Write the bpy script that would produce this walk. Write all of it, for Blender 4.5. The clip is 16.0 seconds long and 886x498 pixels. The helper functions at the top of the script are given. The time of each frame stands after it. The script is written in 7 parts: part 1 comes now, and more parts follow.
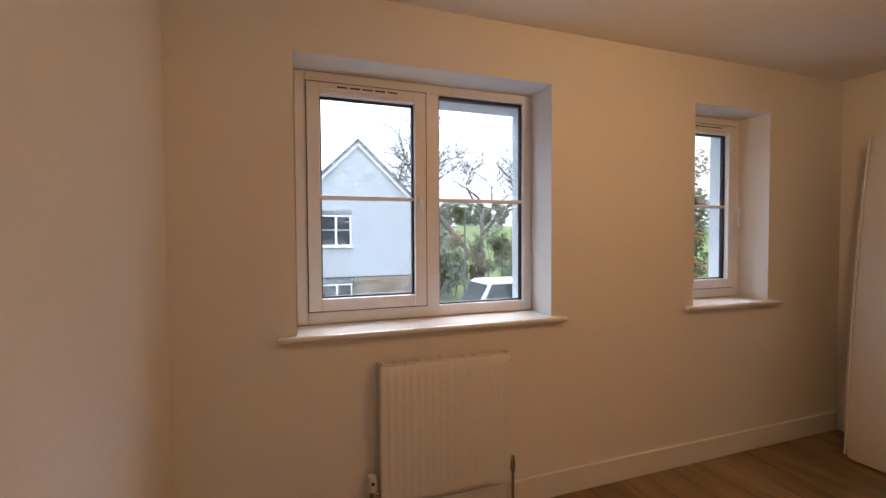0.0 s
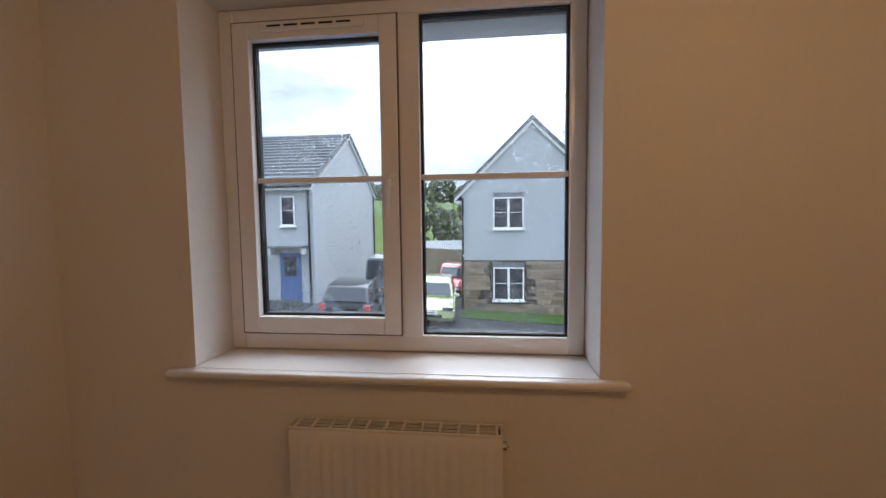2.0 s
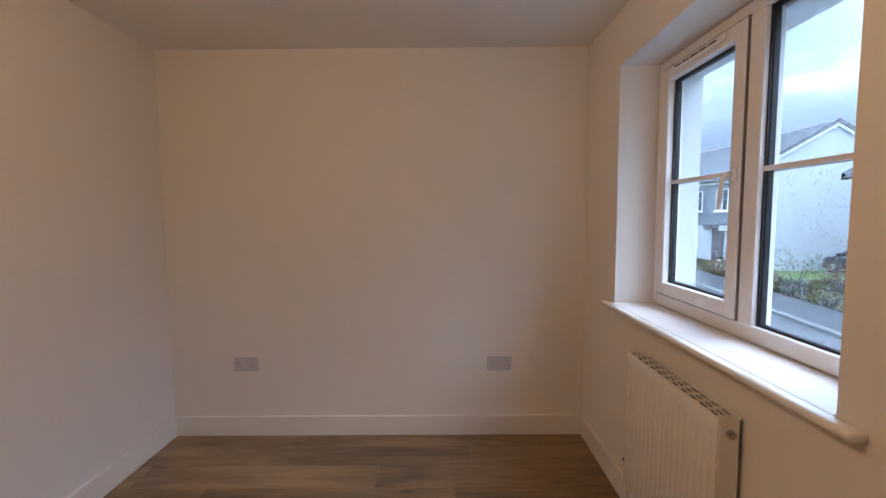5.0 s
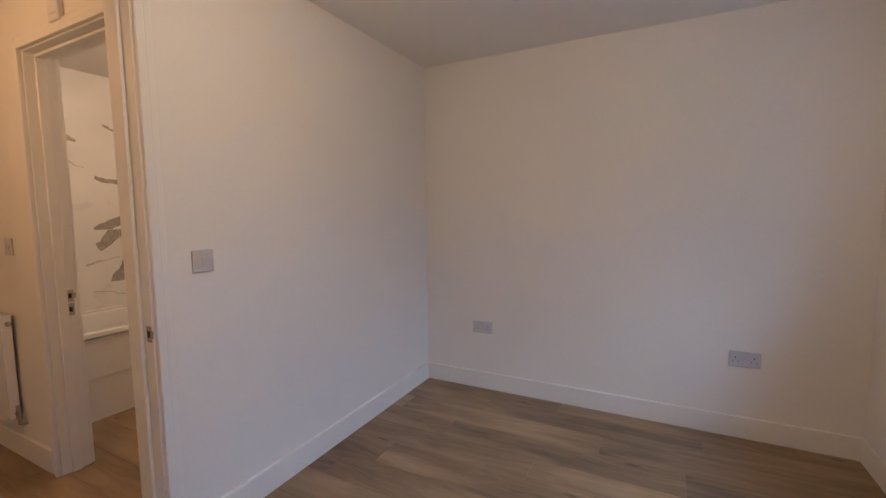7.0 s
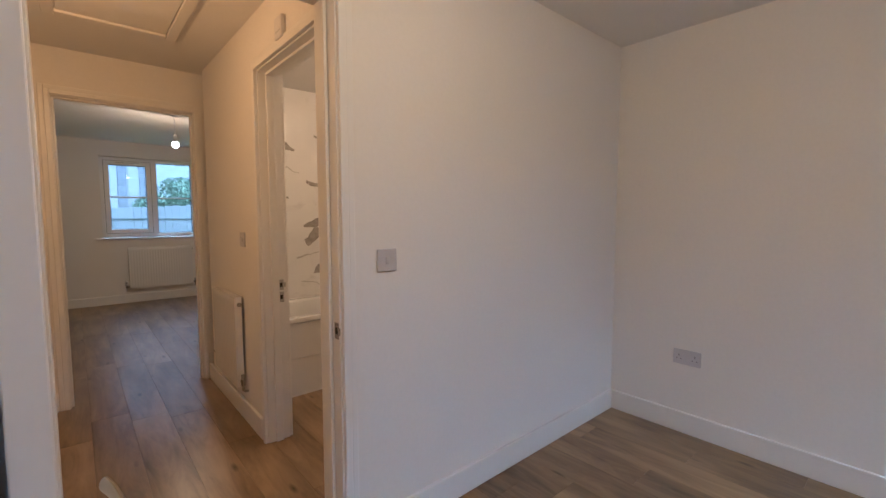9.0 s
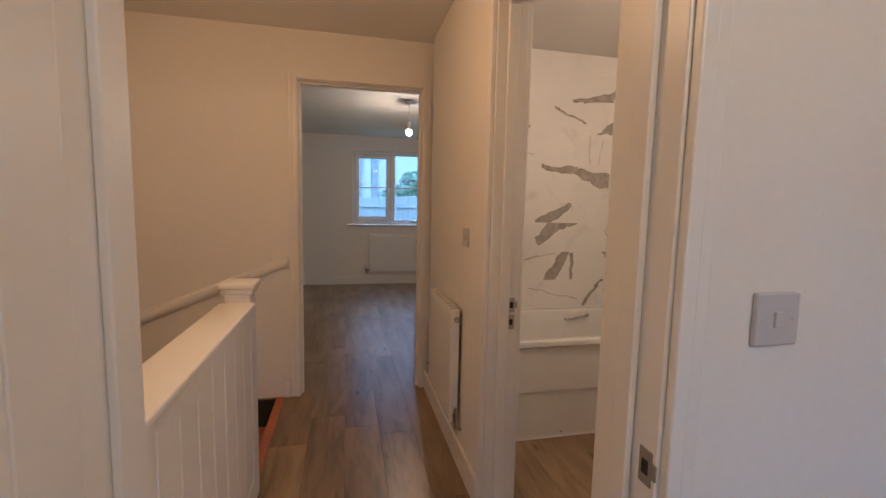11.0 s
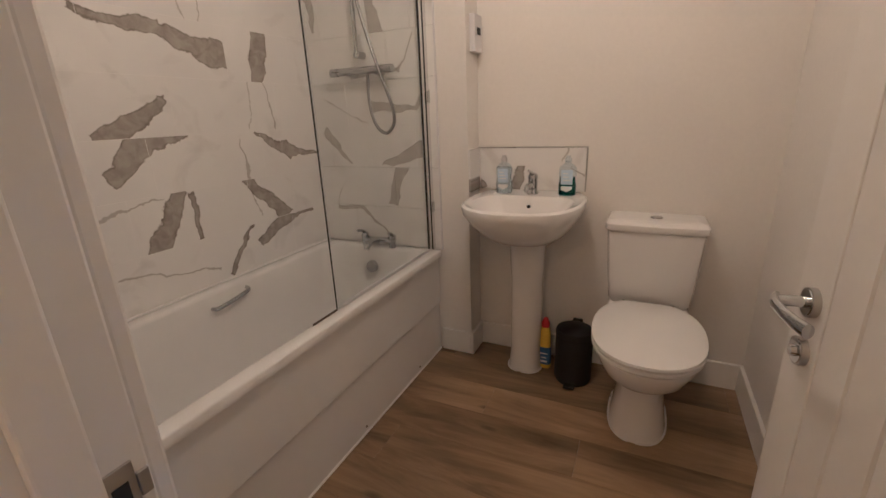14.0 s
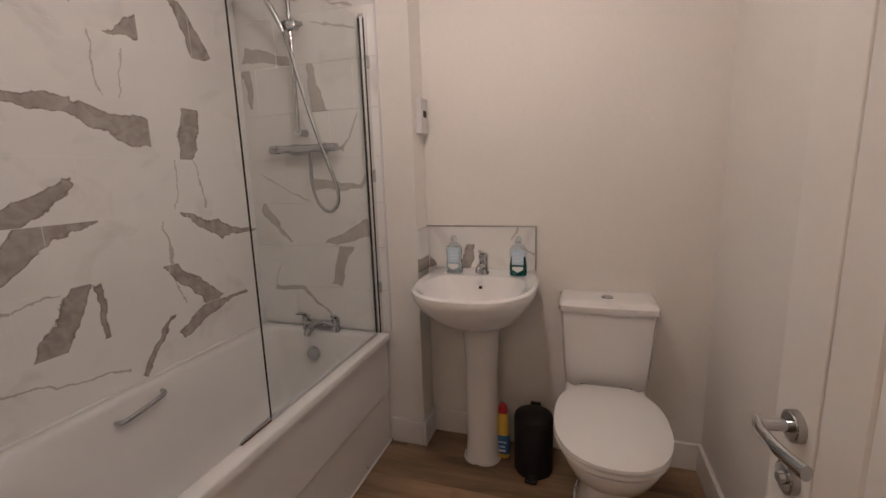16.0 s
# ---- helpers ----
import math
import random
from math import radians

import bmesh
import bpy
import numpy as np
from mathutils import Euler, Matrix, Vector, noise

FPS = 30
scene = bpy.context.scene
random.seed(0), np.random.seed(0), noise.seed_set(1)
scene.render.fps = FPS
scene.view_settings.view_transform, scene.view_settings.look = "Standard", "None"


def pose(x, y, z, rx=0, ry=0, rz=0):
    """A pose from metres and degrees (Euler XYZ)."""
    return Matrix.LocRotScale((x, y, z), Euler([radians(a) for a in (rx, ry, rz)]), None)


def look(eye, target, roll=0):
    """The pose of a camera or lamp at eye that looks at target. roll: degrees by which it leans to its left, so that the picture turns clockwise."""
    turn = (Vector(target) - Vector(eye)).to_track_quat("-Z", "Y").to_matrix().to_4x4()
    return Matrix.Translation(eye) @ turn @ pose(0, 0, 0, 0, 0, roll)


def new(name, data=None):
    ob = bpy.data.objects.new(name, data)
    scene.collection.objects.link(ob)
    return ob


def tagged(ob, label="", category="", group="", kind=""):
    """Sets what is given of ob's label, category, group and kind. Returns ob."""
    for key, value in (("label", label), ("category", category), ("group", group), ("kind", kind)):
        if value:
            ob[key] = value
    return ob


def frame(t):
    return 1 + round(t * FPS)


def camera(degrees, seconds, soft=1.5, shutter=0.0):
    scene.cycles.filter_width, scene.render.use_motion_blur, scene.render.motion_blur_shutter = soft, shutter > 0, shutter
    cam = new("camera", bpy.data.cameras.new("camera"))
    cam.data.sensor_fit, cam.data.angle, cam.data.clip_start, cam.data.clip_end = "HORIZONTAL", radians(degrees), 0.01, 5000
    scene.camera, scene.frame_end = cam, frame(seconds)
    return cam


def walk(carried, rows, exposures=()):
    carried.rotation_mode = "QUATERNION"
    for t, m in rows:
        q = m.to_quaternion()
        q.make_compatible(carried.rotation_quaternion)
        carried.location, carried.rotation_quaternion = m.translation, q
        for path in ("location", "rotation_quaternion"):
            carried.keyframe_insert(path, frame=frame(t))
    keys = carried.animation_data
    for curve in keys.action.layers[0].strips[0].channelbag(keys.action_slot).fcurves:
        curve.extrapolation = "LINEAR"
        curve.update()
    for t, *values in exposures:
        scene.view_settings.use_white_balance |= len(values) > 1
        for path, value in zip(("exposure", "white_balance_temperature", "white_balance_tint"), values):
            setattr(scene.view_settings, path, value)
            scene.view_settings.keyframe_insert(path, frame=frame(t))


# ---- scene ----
LENS = 92.3
PATH = [
    (0, (0.449, -1.807, 1.302), (1.103, 0.082, 1.243), -0.3),
    (0.5, (0.643, -1.695, 1.293), (1.142, 0.241, 1.223), -0.7),
    (1, (0.883, -1.562, 1.314), (1.151, 0.416, 1.201), -0.7),
    (1.5, (1.111, -1.367, 1.319), (1.138, 0.629, 1.202), -0.6),
    (2, (1.345, -1.18, 1.346), (1.121, 0.803, 1.206), -0.7),
    (2.5, (1.626, -1.027, 1.364), (1.026, 0.874, 1.207), -0.4),
    (3, (1.824, -0.833, 1.35), (0.879, 0.923, 1.196), -0.6),
    (3.5, (1.986, -0.697, 1.317), (0.613, 0.754, 1.225), -1.2),
    (4, (2.192, -0.669, 1.335), (0.415, 0.243, 1.229), -0.1),
    (4.5, (2.335, -0.742, 1.343), (0.394, -0.279, 1.208), -0.3),
    (5, (2.525, -0.837, 1.337), (0.531, -0.845, 1.182), -0.4),
    (5.2, (2.595, -0.85, 1.333), (0.609, -1.024, 1.169), -0.3),
    (7.3, (2.77, -0.955, 1.275), (1.027, -1.916, 1.09), -0.3),
    (7.5, (2.77, -0.97, 1.28), (1.04, -1.962, 1.091), 0.0),
    (8, (2.777, -1.0, 1.27), (1.096, -2.066, 1.093), 0.2),
    (8.5, (2.745, -1.078, 1.262), (1.15, -2.276, 1.091), 0.1),
    (9, (2.628, -1.161, 1.261), (1.322, -2.668, 1.104), -0.0),
    (9.5, (2.519, -1.248, 1.259), (1.642, -3.039, 1.105), 0.3),
    (10, (2.439, -1.445, 1.251), (1.927, -3.371, 1.08), 1.1),
    (10.2, (2.432, -1.533, 1.255), (2.009, -3.48, 1.079), 1.3),
    (12.3, (2.279, -2.681, 1.261), (1.491, -4.491, 0.936), -0.3),
    (12.5, (2.243, -2.755, 1.249), (1.308, -4.482, 0.873), -1.1),
    (13, (2.117, -2.925, 1.226), (0.856, -4.394, 0.726), -1.6),
    (13.5, (1.999, -3.018, 1.221), (0.478, -4.179, 0.639), -1.7),
    (14, (1.922, -3.109, 1.193), (0.202, -3.936, 0.595), -2.3),
    (14.5, (1.865, -3.159, 1.214), (0.067, -3.779, 0.593), -1.6),
    (15, (1.84, -3.168, 1.237), (0.01, -3.745, 0.672), -1.2),
    (15.5, (1.828, -3.167, 1.262), (-0.028, -3.752, 0.801), -1.0),
    (16, (1.819, -3.171, 1.28), (-0.056, -3.772, 0.929), -1.7),
]
EXPOSURES = [(0.0, 0.58, 7250, 18), (0.5, 0.60, 7400, 19), (1.0, 0.48, 7550, 20), (1.5, 0.06, 7400, 19), (2.0, -0.11, 7050, 16), (2.5, -0.04, 6700, 14),
             (3.0, 0.18, 6500, 12), (3.5, 0.22, 6400, 12), (4.0, 0.60, 6250, 12), (4.5, 0.66, 6150, 12), (5.0, 0.69, 5850, 12), (7.5, 0.97, 4900, 6), (9.0, 0.98, 4880, 5),
             (10.2, 0.92, 4850, 6), (12.3, 1.06, 4260, 6), (13.5, 1.02, 4330, 5), (14.5, 0.92, 4080, 4), (16.0, 0.84, 4000, 5)]
cam = camera(LENS, 16.0)
walk(cam, [(t, look(eye, target, roll)) for t, eye, target, roll in PATH],
     exposures=EXPOSURES)

# ---- world and lights ----
sky_world = bpy.data.worlds.new("overcast_sky")
scene.world = sky_world
sky_world.use_nodes = True
wn, wl = sky_world.node_tree.nodes, sky_world.node_tree.links
sky_tex = wn.new("ShaderNodeTexSky")
sky_tex.sky_type = "NISHITA"
sky_tex.sun_disc = False
sky_tex.sun_elevation = radians(48)
sky_tex.sun_rotation = radians(20)
sky_tex.air_density, sky_tex.dust_density = 1.0, 2.0
w_co = wn.new("ShaderNodeTexCoord")
w_map = wn.new("ShaderNodeMapping")
w_map.inputs["Scale"].default_value = (1.0, 1.0, 2.6)
w_noise = wn.new("ShaderNodeTexNoise")
w_noise.inputs["Scale"].default_value = 2.3
w_noise.inputs["Detail"].default_value = 6
w_noise.inputs["Roughness"].default_value = 0.55
w_ramp = wn.new("ShaderNodeValToRGB")
w_ramp.color_ramp.elements[0].position, w_ramp.color_ramp.elements[1].position = 0.10, 0.58
w_ramp.color_ramp.elements[0].color = (2.2, 3.1, 4.8, 1)
w_ramp.color_ramp.elements[1].color = (14.6, 18.2, 24.0, 1)
w_mid = w_ramp.color_ramp.elements.new(0.34)
w_mid.color = (4.6, 6.0, 8.4, 1)
w_mix = wn.new("ShaderNodeMixRGB")
w_mix.inputs["Fac"].default_value = 0.8
wl.new(w_co.outputs["Generated"], w_map.inputs["Vector"])
wl.new(w_map.outputs["Vector"], w_noise.inputs["Vector"])
w_sep, w_west, w_sum = wn.new("ShaderNodeSeparateXYZ"), wn.new("ShaderNodeMapRange"), wn.new("ShaderNodeMath")
w_west.inputs["From Min"].default_value, w_west.inputs["From Max"].default_value = -0.72, -0.12
w_west.inputs["To Min"].default_value, w_west.inputs["To Max"].default_value = -0.13, 0.06
wl.new(w_co.outputs["Generated"], w_sep.inputs[0])
wl.new(w_sep.outputs["X"], w_west.inputs["Value"])
wl.new(w_noise.outputs["Fac"], w_sum.inputs[0])
wl.new(w_west.outputs[0], w_sum.inputs[1])
wl.new(w_sum.outputs[0], w_ramp.inputs["Fac"])
wl.new(sky_tex.outputs["Color"], w_mix.inputs["Color1"])
wl.new(w_ramp.outputs["Color"], w_mix.inputs["Color2"])
w_rise, w_scale = wn.new("ShaderNodeMapRange"), wn.new("ShaderNodeVectorMath")   # an overcast sky grows brighter towards the zenith
w_rise.inputs["To Min"].default_value, w_rise.inputs["To Max"].default_value = 0.34, 2.8
w_scale.operation = "SCALE"
wl.new(w_sep.outputs["Z"], w_rise.inputs["Value"])
wl.new(w_mix.outputs["Color"], w_scale.inputs[0])
wl.new(w_rise.outputs[0], w_scale.inputs["Scale"])
wl.new(w_scale.outputs["Vector"], wn["Background"].inputs["Color"])
wn["Background"].inputs["Strength"].default_value = 0.15

sun_data = bpy.data.lights.new("sun", "SUN")
sun_data.energy, sun_data.angle, sun_data.color = 1.5, radians(45), (0.98, 0.99, 1.0)
new("sun", sun_data).rotation_euler = (radians(42), 0, radians(160))

WARM = (1.0, 0.44, 0.130)


def lamp(name, place, watts, colour=WARM, size=0.035):
    data = bpy.data.lights.new(name, "POINT")
    data.energy, data.color, data.shadow_soft_size = watts, colour, size
    ob = new(name, data)
    ob.location = place
    return ob


lamp("bedroom_light", (1.92, -1.35, 2.02), 10.2, (1.0, 0.585, 0.27), 0.022)
lamp("landing_light", (2.760, -3.340, 2.0), 7.2, WARM, 0.022)
lamp("back_bedroom_light", (1.79, -6.35, 1.99), 10.0, (1.0, 0.62, 0.33), 0.022)
lamp("bathroom_light", (0.90, -3.48, 2.2), 8.3, (1.0, 0.57, 0.275), 0.06)


# ---- materials ----
def nodes_of(m):
    m.use_nodes = True
    return m.node_tree.nodes, m.node_tree.links


def material(name, colour, rough=0.5, metal=0.0, vary=0.06, grain=180.0, patch=2.5, bump=0.0, bump_scale=250.0,
             coat=0.0, per_object=0.0, ior=1.45, uneven=0.06):
    """A surface with fine grain, broad patches, a slightly uneven gloss and fine relief."""
    m = bpy.data.materials.new(name)
    n, l = nodes_of(m)
    b = n["Principled BSDF"]
    co = n.new("ShaderNodeTexCoord")
    fine, broad = n.new("ShaderNodeTexNoise"), n.new("ShaderNodeTexNoise")
    fine.inputs["Scale"].default_value, broad.inputs["Scale"].default_value = grain, patch
    fine.inputs["Detail"].default_value, broad.inputs["Detail"].default_value = 3, 5
    for t in (fine, broad):
        l.new(co.outputs["Object"], t.inputs["Vector"])
    add = n.new("ShaderNodeMath")
    add.operation = "ADD"
    l.new(fine.outputs["Fac"], add.inputs[0])
    l.new(broad.outputs["Fac"], add.inputs[1])
    last = add
    if per_object:
        info = n.new("ShaderNodeObjectInfo")
        mul = n.new("ShaderNodeMath")
        mul.operation = "MULTIPLY_ADD"
        mul.inputs[1].default_value = per_object
        l.new(info.outputs["Random"], mul.inputs[0])
        l.new(add.outputs[0], mul.inputs[2])
        last = mul
    ramp = n.new("ShaderNodeMapRange")
    ramp.inputs["From Min"].default_value, ramp.inputs["From Max"].default_value = 0.6, 1.4 + per_object
    ramp.inputs["To Min"].default_value, ramp.inputs["To Max"].default_value = 1 - vary, 1 + vary
    l.new(last.outputs[0], ramp.inputs["Value"])
    mix = n.new("ShaderNodeVectorMath")
    mix.operation = "SCALE"
    mix.inputs[0].default_value = colour
    l.new(ramp.outputs["Result"], mix.inputs["Scale"])
    l.new(mix.outputs["Vector"], b.inputs["Base Color"])
    rr = n.new("ShaderNodeMapRange")
    rr.inputs["To Min"].default_value, rr.inputs["To Max"].default_value = max(0.02, rough - uneven), min(1, rough + uneven)
    l.new(broad.outputs["Fac"], rr.inputs["Value"])
    l.new(rr.outputs["Result"], b.inputs["Roughness"])
    b.inputs["Metallic"].default_value = metal
    b.inputs["IOR"].default_value = ior
    b.inputs["Coat Weight"].default_value = coat
    if bump:
        rel, bp = n.new("ShaderNodeTexNoise"), n.new("ShaderNodeBump")
        rel.inputs["Scale"].default_value, rel.inputs["Detail"].default_value = bump_scale, 4
        bp.inputs["Strength"].default_value, bp.inputs["Distance"].default_value = bump, 0.002
        l.new(co.outputs["Object"], rel.inputs["Vector"])
        l.new(rel.outputs["Fac"], bp.inputs["Height"])
        l.new(bp.outputs["Normal"], b.inputs["Normal"])
    return m


def oak_planks():
    """Greige oak boards with the grain along y, knots and streaks, each board a little different."""
    m = bpy.data.materials.new("oak_floorboard")
    n, l = nodes_of(m)
    b = n["Principled BSDF"]
    geo, info = n.new("ShaderNodeNewGeometry"), n.new("ShaderNodeObjectInfo")
    off = n.new("ShaderNodeVectorMath")
    off.operation = "MULTIPLY_ADD"
    off.inputs[1].default_value = (17.0, 31.0, 9.0)
    comb = n.new("ShaderNodeCombineXYZ")
    for i in range(3):
        l.new(info.outputs["Random"], comb.inputs[i])
    l.new(comb.outputs[0], off.inputs[0])
    l.new(geo.outputs["Position"], off.inputs[2])
    stretch = n.new("ShaderNodeMapping")
    stretch.inputs["Scale"].default_value = (1.0, 0.13, 1.0)
    l.new(off.outputs[0], stretch.inputs["Vector"])
    grain = n.new("ShaderNodeTexNoise")
    grain.inputs["Scale"].default_value, grain.inputs["Detail"].default_value, grain.inputs["Distortion"].default_value = 8.5, 9, 2.2
    grain.inputs["Roughness"].default_value = 0.68
    l.new(stretch.outputs[0], grain.inputs["Vector"])
    soft = n.new("ShaderNodeMapping")
    soft.inputs["Scale"].default_value = (1.0, 0.25, 1.0)
    l.new(off.outputs[0], soft.inputs["Vector"])
    broad = n.new("ShaderNodeTexNoise")
    broad.inputs["Scale"].default_value, broad.inputs["Detail"].default_value = 5.5, 4
    l.new(soft.outputs[0], broad.inputs["Vector"])
    ramp = n.new("ShaderNodeValToRGB")
    e = ramp.color_ramp.elements
    e[0].position, e[0].color = 0.33, (0.092, 0.058, 0.030, 1)
    e[1].position, e[1].color = 0.67, (0.41, 0.284, 0.158, 1)
    mid = e.new(0.5)
    mid.color = (0.258, 0.174, 0.094, 1)
    mixv = n.new("ShaderNodeMath")
    mixv.operation = "MULTIPLY_ADD"
    mixv.inputs[1].default_value = 0.47
    half = n.new("ShaderNodeMath")
    half.operation = "MULTIPLY"
    half.inputs[1].default_value = 0.53
    l.new(broad.outputs["Fac"], half.inputs[0])
    l.new(grain.outputs["Fac"], mixv.inputs[0])
    l.new(half.outputs[0], mixv.inputs[2])
    l.new(mixv.outputs[0], ramp.inputs["Fac"])
    knot_map = n.new("ShaderNodeMapping")
    knot_map.inputs["Scale"].default_value = (7.5, 2.4, 1.0)
    l.new(off.outputs[0], knot_map.inputs["Vector"])
    knot = n.new("ShaderNodeTexVoronoi")
    knot.inputs["Scale"].default_value = 1.0
    l.new(knot_map.outputs[0], knot.inputs["Vector"])
    kr = n.new("ShaderNodeMapRange")
    kr.inputs["From Min"].default_value, kr.inputs["From Max"].default_value = 0.02, 0.13
    kr.inputs["To Min"].default_value, kr.inputs["To Max"].default_value = 0.22, 1.0
    l.new(knot.outputs["Distance"], kr.inputs["Value"])
    tone = n.new("ShaderNodeMapRange")
    tone.inputs["To Min"].default_value, tone.inputs["To Max"].default_value = 0.84, 1.12
    l.new(info.outputs["Random"], tone.inputs["Value"])
    both = n.new("ShaderNodeMath")
    both.operation = "MULTIPLY"
    l.new(kr.outputs[0], both.inputs[0])
    l.new(tone.outputs[0], both.inputs[1])
    out = n.new("ShaderNodeVectorMath")
    out.operation = "SCALE"
    l.new(ramp.outputs["Color"], out.inputs[0])
    l.new(both.outputs[0], out.inputs["Scale"])
    l.new(out.outputs["Vector"], b.inputs["Base Color"])
    rr = n.new("ShaderNodeMapRange")
    rr.inputs["To Min"].default_value, rr.inputs["To Max"].default_value = 0.24, 0.40
    l.new(grain.outputs["Fac"], rr.inputs["Value"])
    l.new(rr.outputs[0], b.inputs["Roughness"])
    bp = n.new("ShaderNodeBump")
    bp.inputs["Strength"].default_value, bp.inputs["Distance"].default_value = 0.06, 0.0010
    l.new(grain.outputs["Fac"], bp.inputs["Height"])
    l.new(bp.outputs["Normal"], b.inputs["Normal"])
    return m


class MarbleTile:
    """Glossy white tile with torn grey-brown veins, each laid out on the wall and cut off at its course of tiles."""

    def __init__(self, name, along):
        self.m = bpy.data.materials.new(name)
        self.n, self.l = nodes_of(self.m)
        geo = self.n.new("ShaderNodeNewGeometry")
        sep, flat = self.n.new("ShaderNodeSeparateXYZ"), self.n.new("ShaderNodeCombineXYZ")
        self.l.new(geo.outputs["Position"], sep.inputs[0])
        self.l.new(sep.outputs[along], flat.inputs[0])
        self.l.new(sep.outputs["Z"], flat.inputs[1])
        self.flat, self.height, self.run = flat.outputs[0], sep.outputs["Z"], sep.outputs[along]
        # wander at two scales, so that the veins bend and tear
        where = self.flat
        for scale, detail, reach in ((6.0, 2, 0.075), (34.0, 5, 0.030)):
            t, mul = self.n.new("ShaderNodeTexNoise"), self.n.new("ShaderNodeVectorMath")
            t.inputs["Scale"].default_value, t.inputs["Detail"].default_value = scale, detail
            t.inputs["Roughness"].default_value = 0.62
            self.l.new(self.flat, t.inputs["Vector"])
            cen = self.n.new("ShaderNodeVectorMath")
            cen.operation = "SUBTRACT"
            cen.inputs[1].default_value = (0.5, 0.5, 0.5)
            self.l.new(t.outputs["Color"], cen.inputs[0])
            mul.operation = "MULTIPLY_ADD"
            mul.inputs[1].default_value = (reach, reach, 0)
            self.l.new(cen.outputs[0], mul.inputs[0])
            self.l.new(where, mul.inputs[2])
            where = mul.outputs[0]
        self.where, self.depth, self.thin = where, None, None

    def calc(self, op, *values):
        t = self.n.new("ShaderNodeMath")
        t.operation = op
        for i, v in enumerate(values):
            if isinstance(v, (int, float)):
                t.inputs[i].default_value = v
            else:
                self.l.new(v, t.inputs[i])
        return t.outputs[0]

    def noise_at(self, scale, detail, dist=0.0):
        t = self.n.new("ShaderNodeTexNoise")
        t.inputs["Scale"].default_value, t.inputs["Detail"].default_value, t.inputs["Distortion"].default_value = scale, detail, dist
        self.l.new(self.flat, t.inputs["Vector"])
        return t.outputs["Fac"]

    def edge(self, v, lo, hi, to_lo=0.0, to_hi=1.0):
        t = self.n.new("ShaderNodeMapRange")
        for nm, k in (("From Min", lo), ("From Max", hi), ("To Min", to_lo), ("To Max", to_hi)):
            t.inputs[nm].default_value = k
        self.l.new(v, t.inputs["Value"])
        return t.outputs[0]

    def vein(self, u0, z0, u1, z1, w0, w1, cut=None):
        """A torn band from one end to the other, half as wide as w0 and w1; cut: the side of a tile's upright joint on which it stays."""
        mid = ((u0 + u1) / 2, (z0 + z1) / 2, 0)
        half = math.hypot(u1 - u0, z1 - z0) / 2
        mp, sep = self.n.new("ShaderNodeMapping"), self.n.new("ShaderNodeSeparateXYZ")
        mp.vector_type = "TEXTURE"
        mp.inputs["Location"].default_value = mid
        mp.inputs["Rotation"].default_value = (0, 0, math.atan2(z1 - z0, u1 - u0))
        self.l.new(self.where, mp.inputs["Vector"])
        self.l.new(mp.outputs[0], sep.inputs[0])
        wide = self.calc("MULTIPLY_ADD", sep.outputs["X"], (w1 - w0) / (2 * half), (w0 + w1) / 2)
        side = self.calc("SUBTRACT", wide, self.calc("ABSOLUTE", sep.outputs["Y"]))
        ends = self.calc("SUBTRACT", half, self.calc("ABSOLUTE", sep.outputs["X"]))
        d = self.calc("MINIMUM", side, ends)
        row = next(k for k in range(len(ROW_Z) - 1) if ROW_Z[k + 1] > mid[1])
        keep = self.calc("COMPARE", self.height, (ROW_Z[row] + ROW_Z[row + 1]) / 2, (ROW_Z[row + 1] - ROW_Z[row]) / 2)
        if cut:
            keep = self.calc("MULTIPLY", keep, self.calc("GREATER_THAN", self.run, cut))
        d = self.calc("MULTIPLY", self.calc("ADD", d, 0.2), keep)
        if max(w0, w1) < 0.0085:
            self.thin = d if self.thin is None else self.calc("MAXIMUM", self.thin, d)
        else:
            self.depth = d if self.depth is None else self.calc("MAXIMUM", self.depth, d)

    def finish(self, weight=1.0):
        b = self.n["Principled BSDF"]
        cloud, grain = self.noise_at(1.6, 4), self.noise_at(26, 5, 0.6)

        def mix(fac, a, c):
            t = self.n.new("ShaderNodeMixRGB")
            self.l.new(fac, t.inputs["Fac"])
            for k, v in ((1, a), (2, c)):
                if isinstance(v, tuple):
                    t.inputs[k].default_value = (*v, 1)
                else:
                    self.l.new(v, t.inputs[k])
            return t.outputs[0]
        base = mix(self.edge(cloud, 0.45, 0.75), (0.84, 0.83, 0.81), (0.76, 0.75, 0.74))
        haze = self.calc("MULTIPLY", self.edge(self.noise_at(4.2, 5, 1.4), 0.57, 0.76), 0.36)
        base = mix(haze, base, (0.46, 0.44, 0.42))
        if self.thin is not None:
            base = mix(self.calc("MULTIPLY", self.edge(self.thin, 0.1995, 0.2025), 0.62), base, (0.33, 0.30, 0.27))
        deep = self.calc("ADD", self.depth, self.calc("MULTIPLY", self.calc("SUBTRACT", grain, 0.5), 0.012))
        body = mix(self.edge(deep, 0.2, 0.208), (0.20, 0.175, 0.15), mix(self.edge(grain, 0.35, 0.68), (0.33, 0.30, 0.27), (0.45, 0.42, 0.385)))
        self.l.new(mix(self.calc("MULTIPLY", self.edge(self.depth, 0.1990, 0.2025), weight), base, body), b.inputs["Base Color"])
        self.l.new(self.edge(cloud, 0.0, 1.0, 0.07, 0.14), b.inputs["Roughness"])
        return self.m


ROW_Z = [0.557, 0.757, 0.957, 1.159, 1.363, 1.567, 1.771, 1.973, 2.177, 2.299]   # courses of the bath tiles


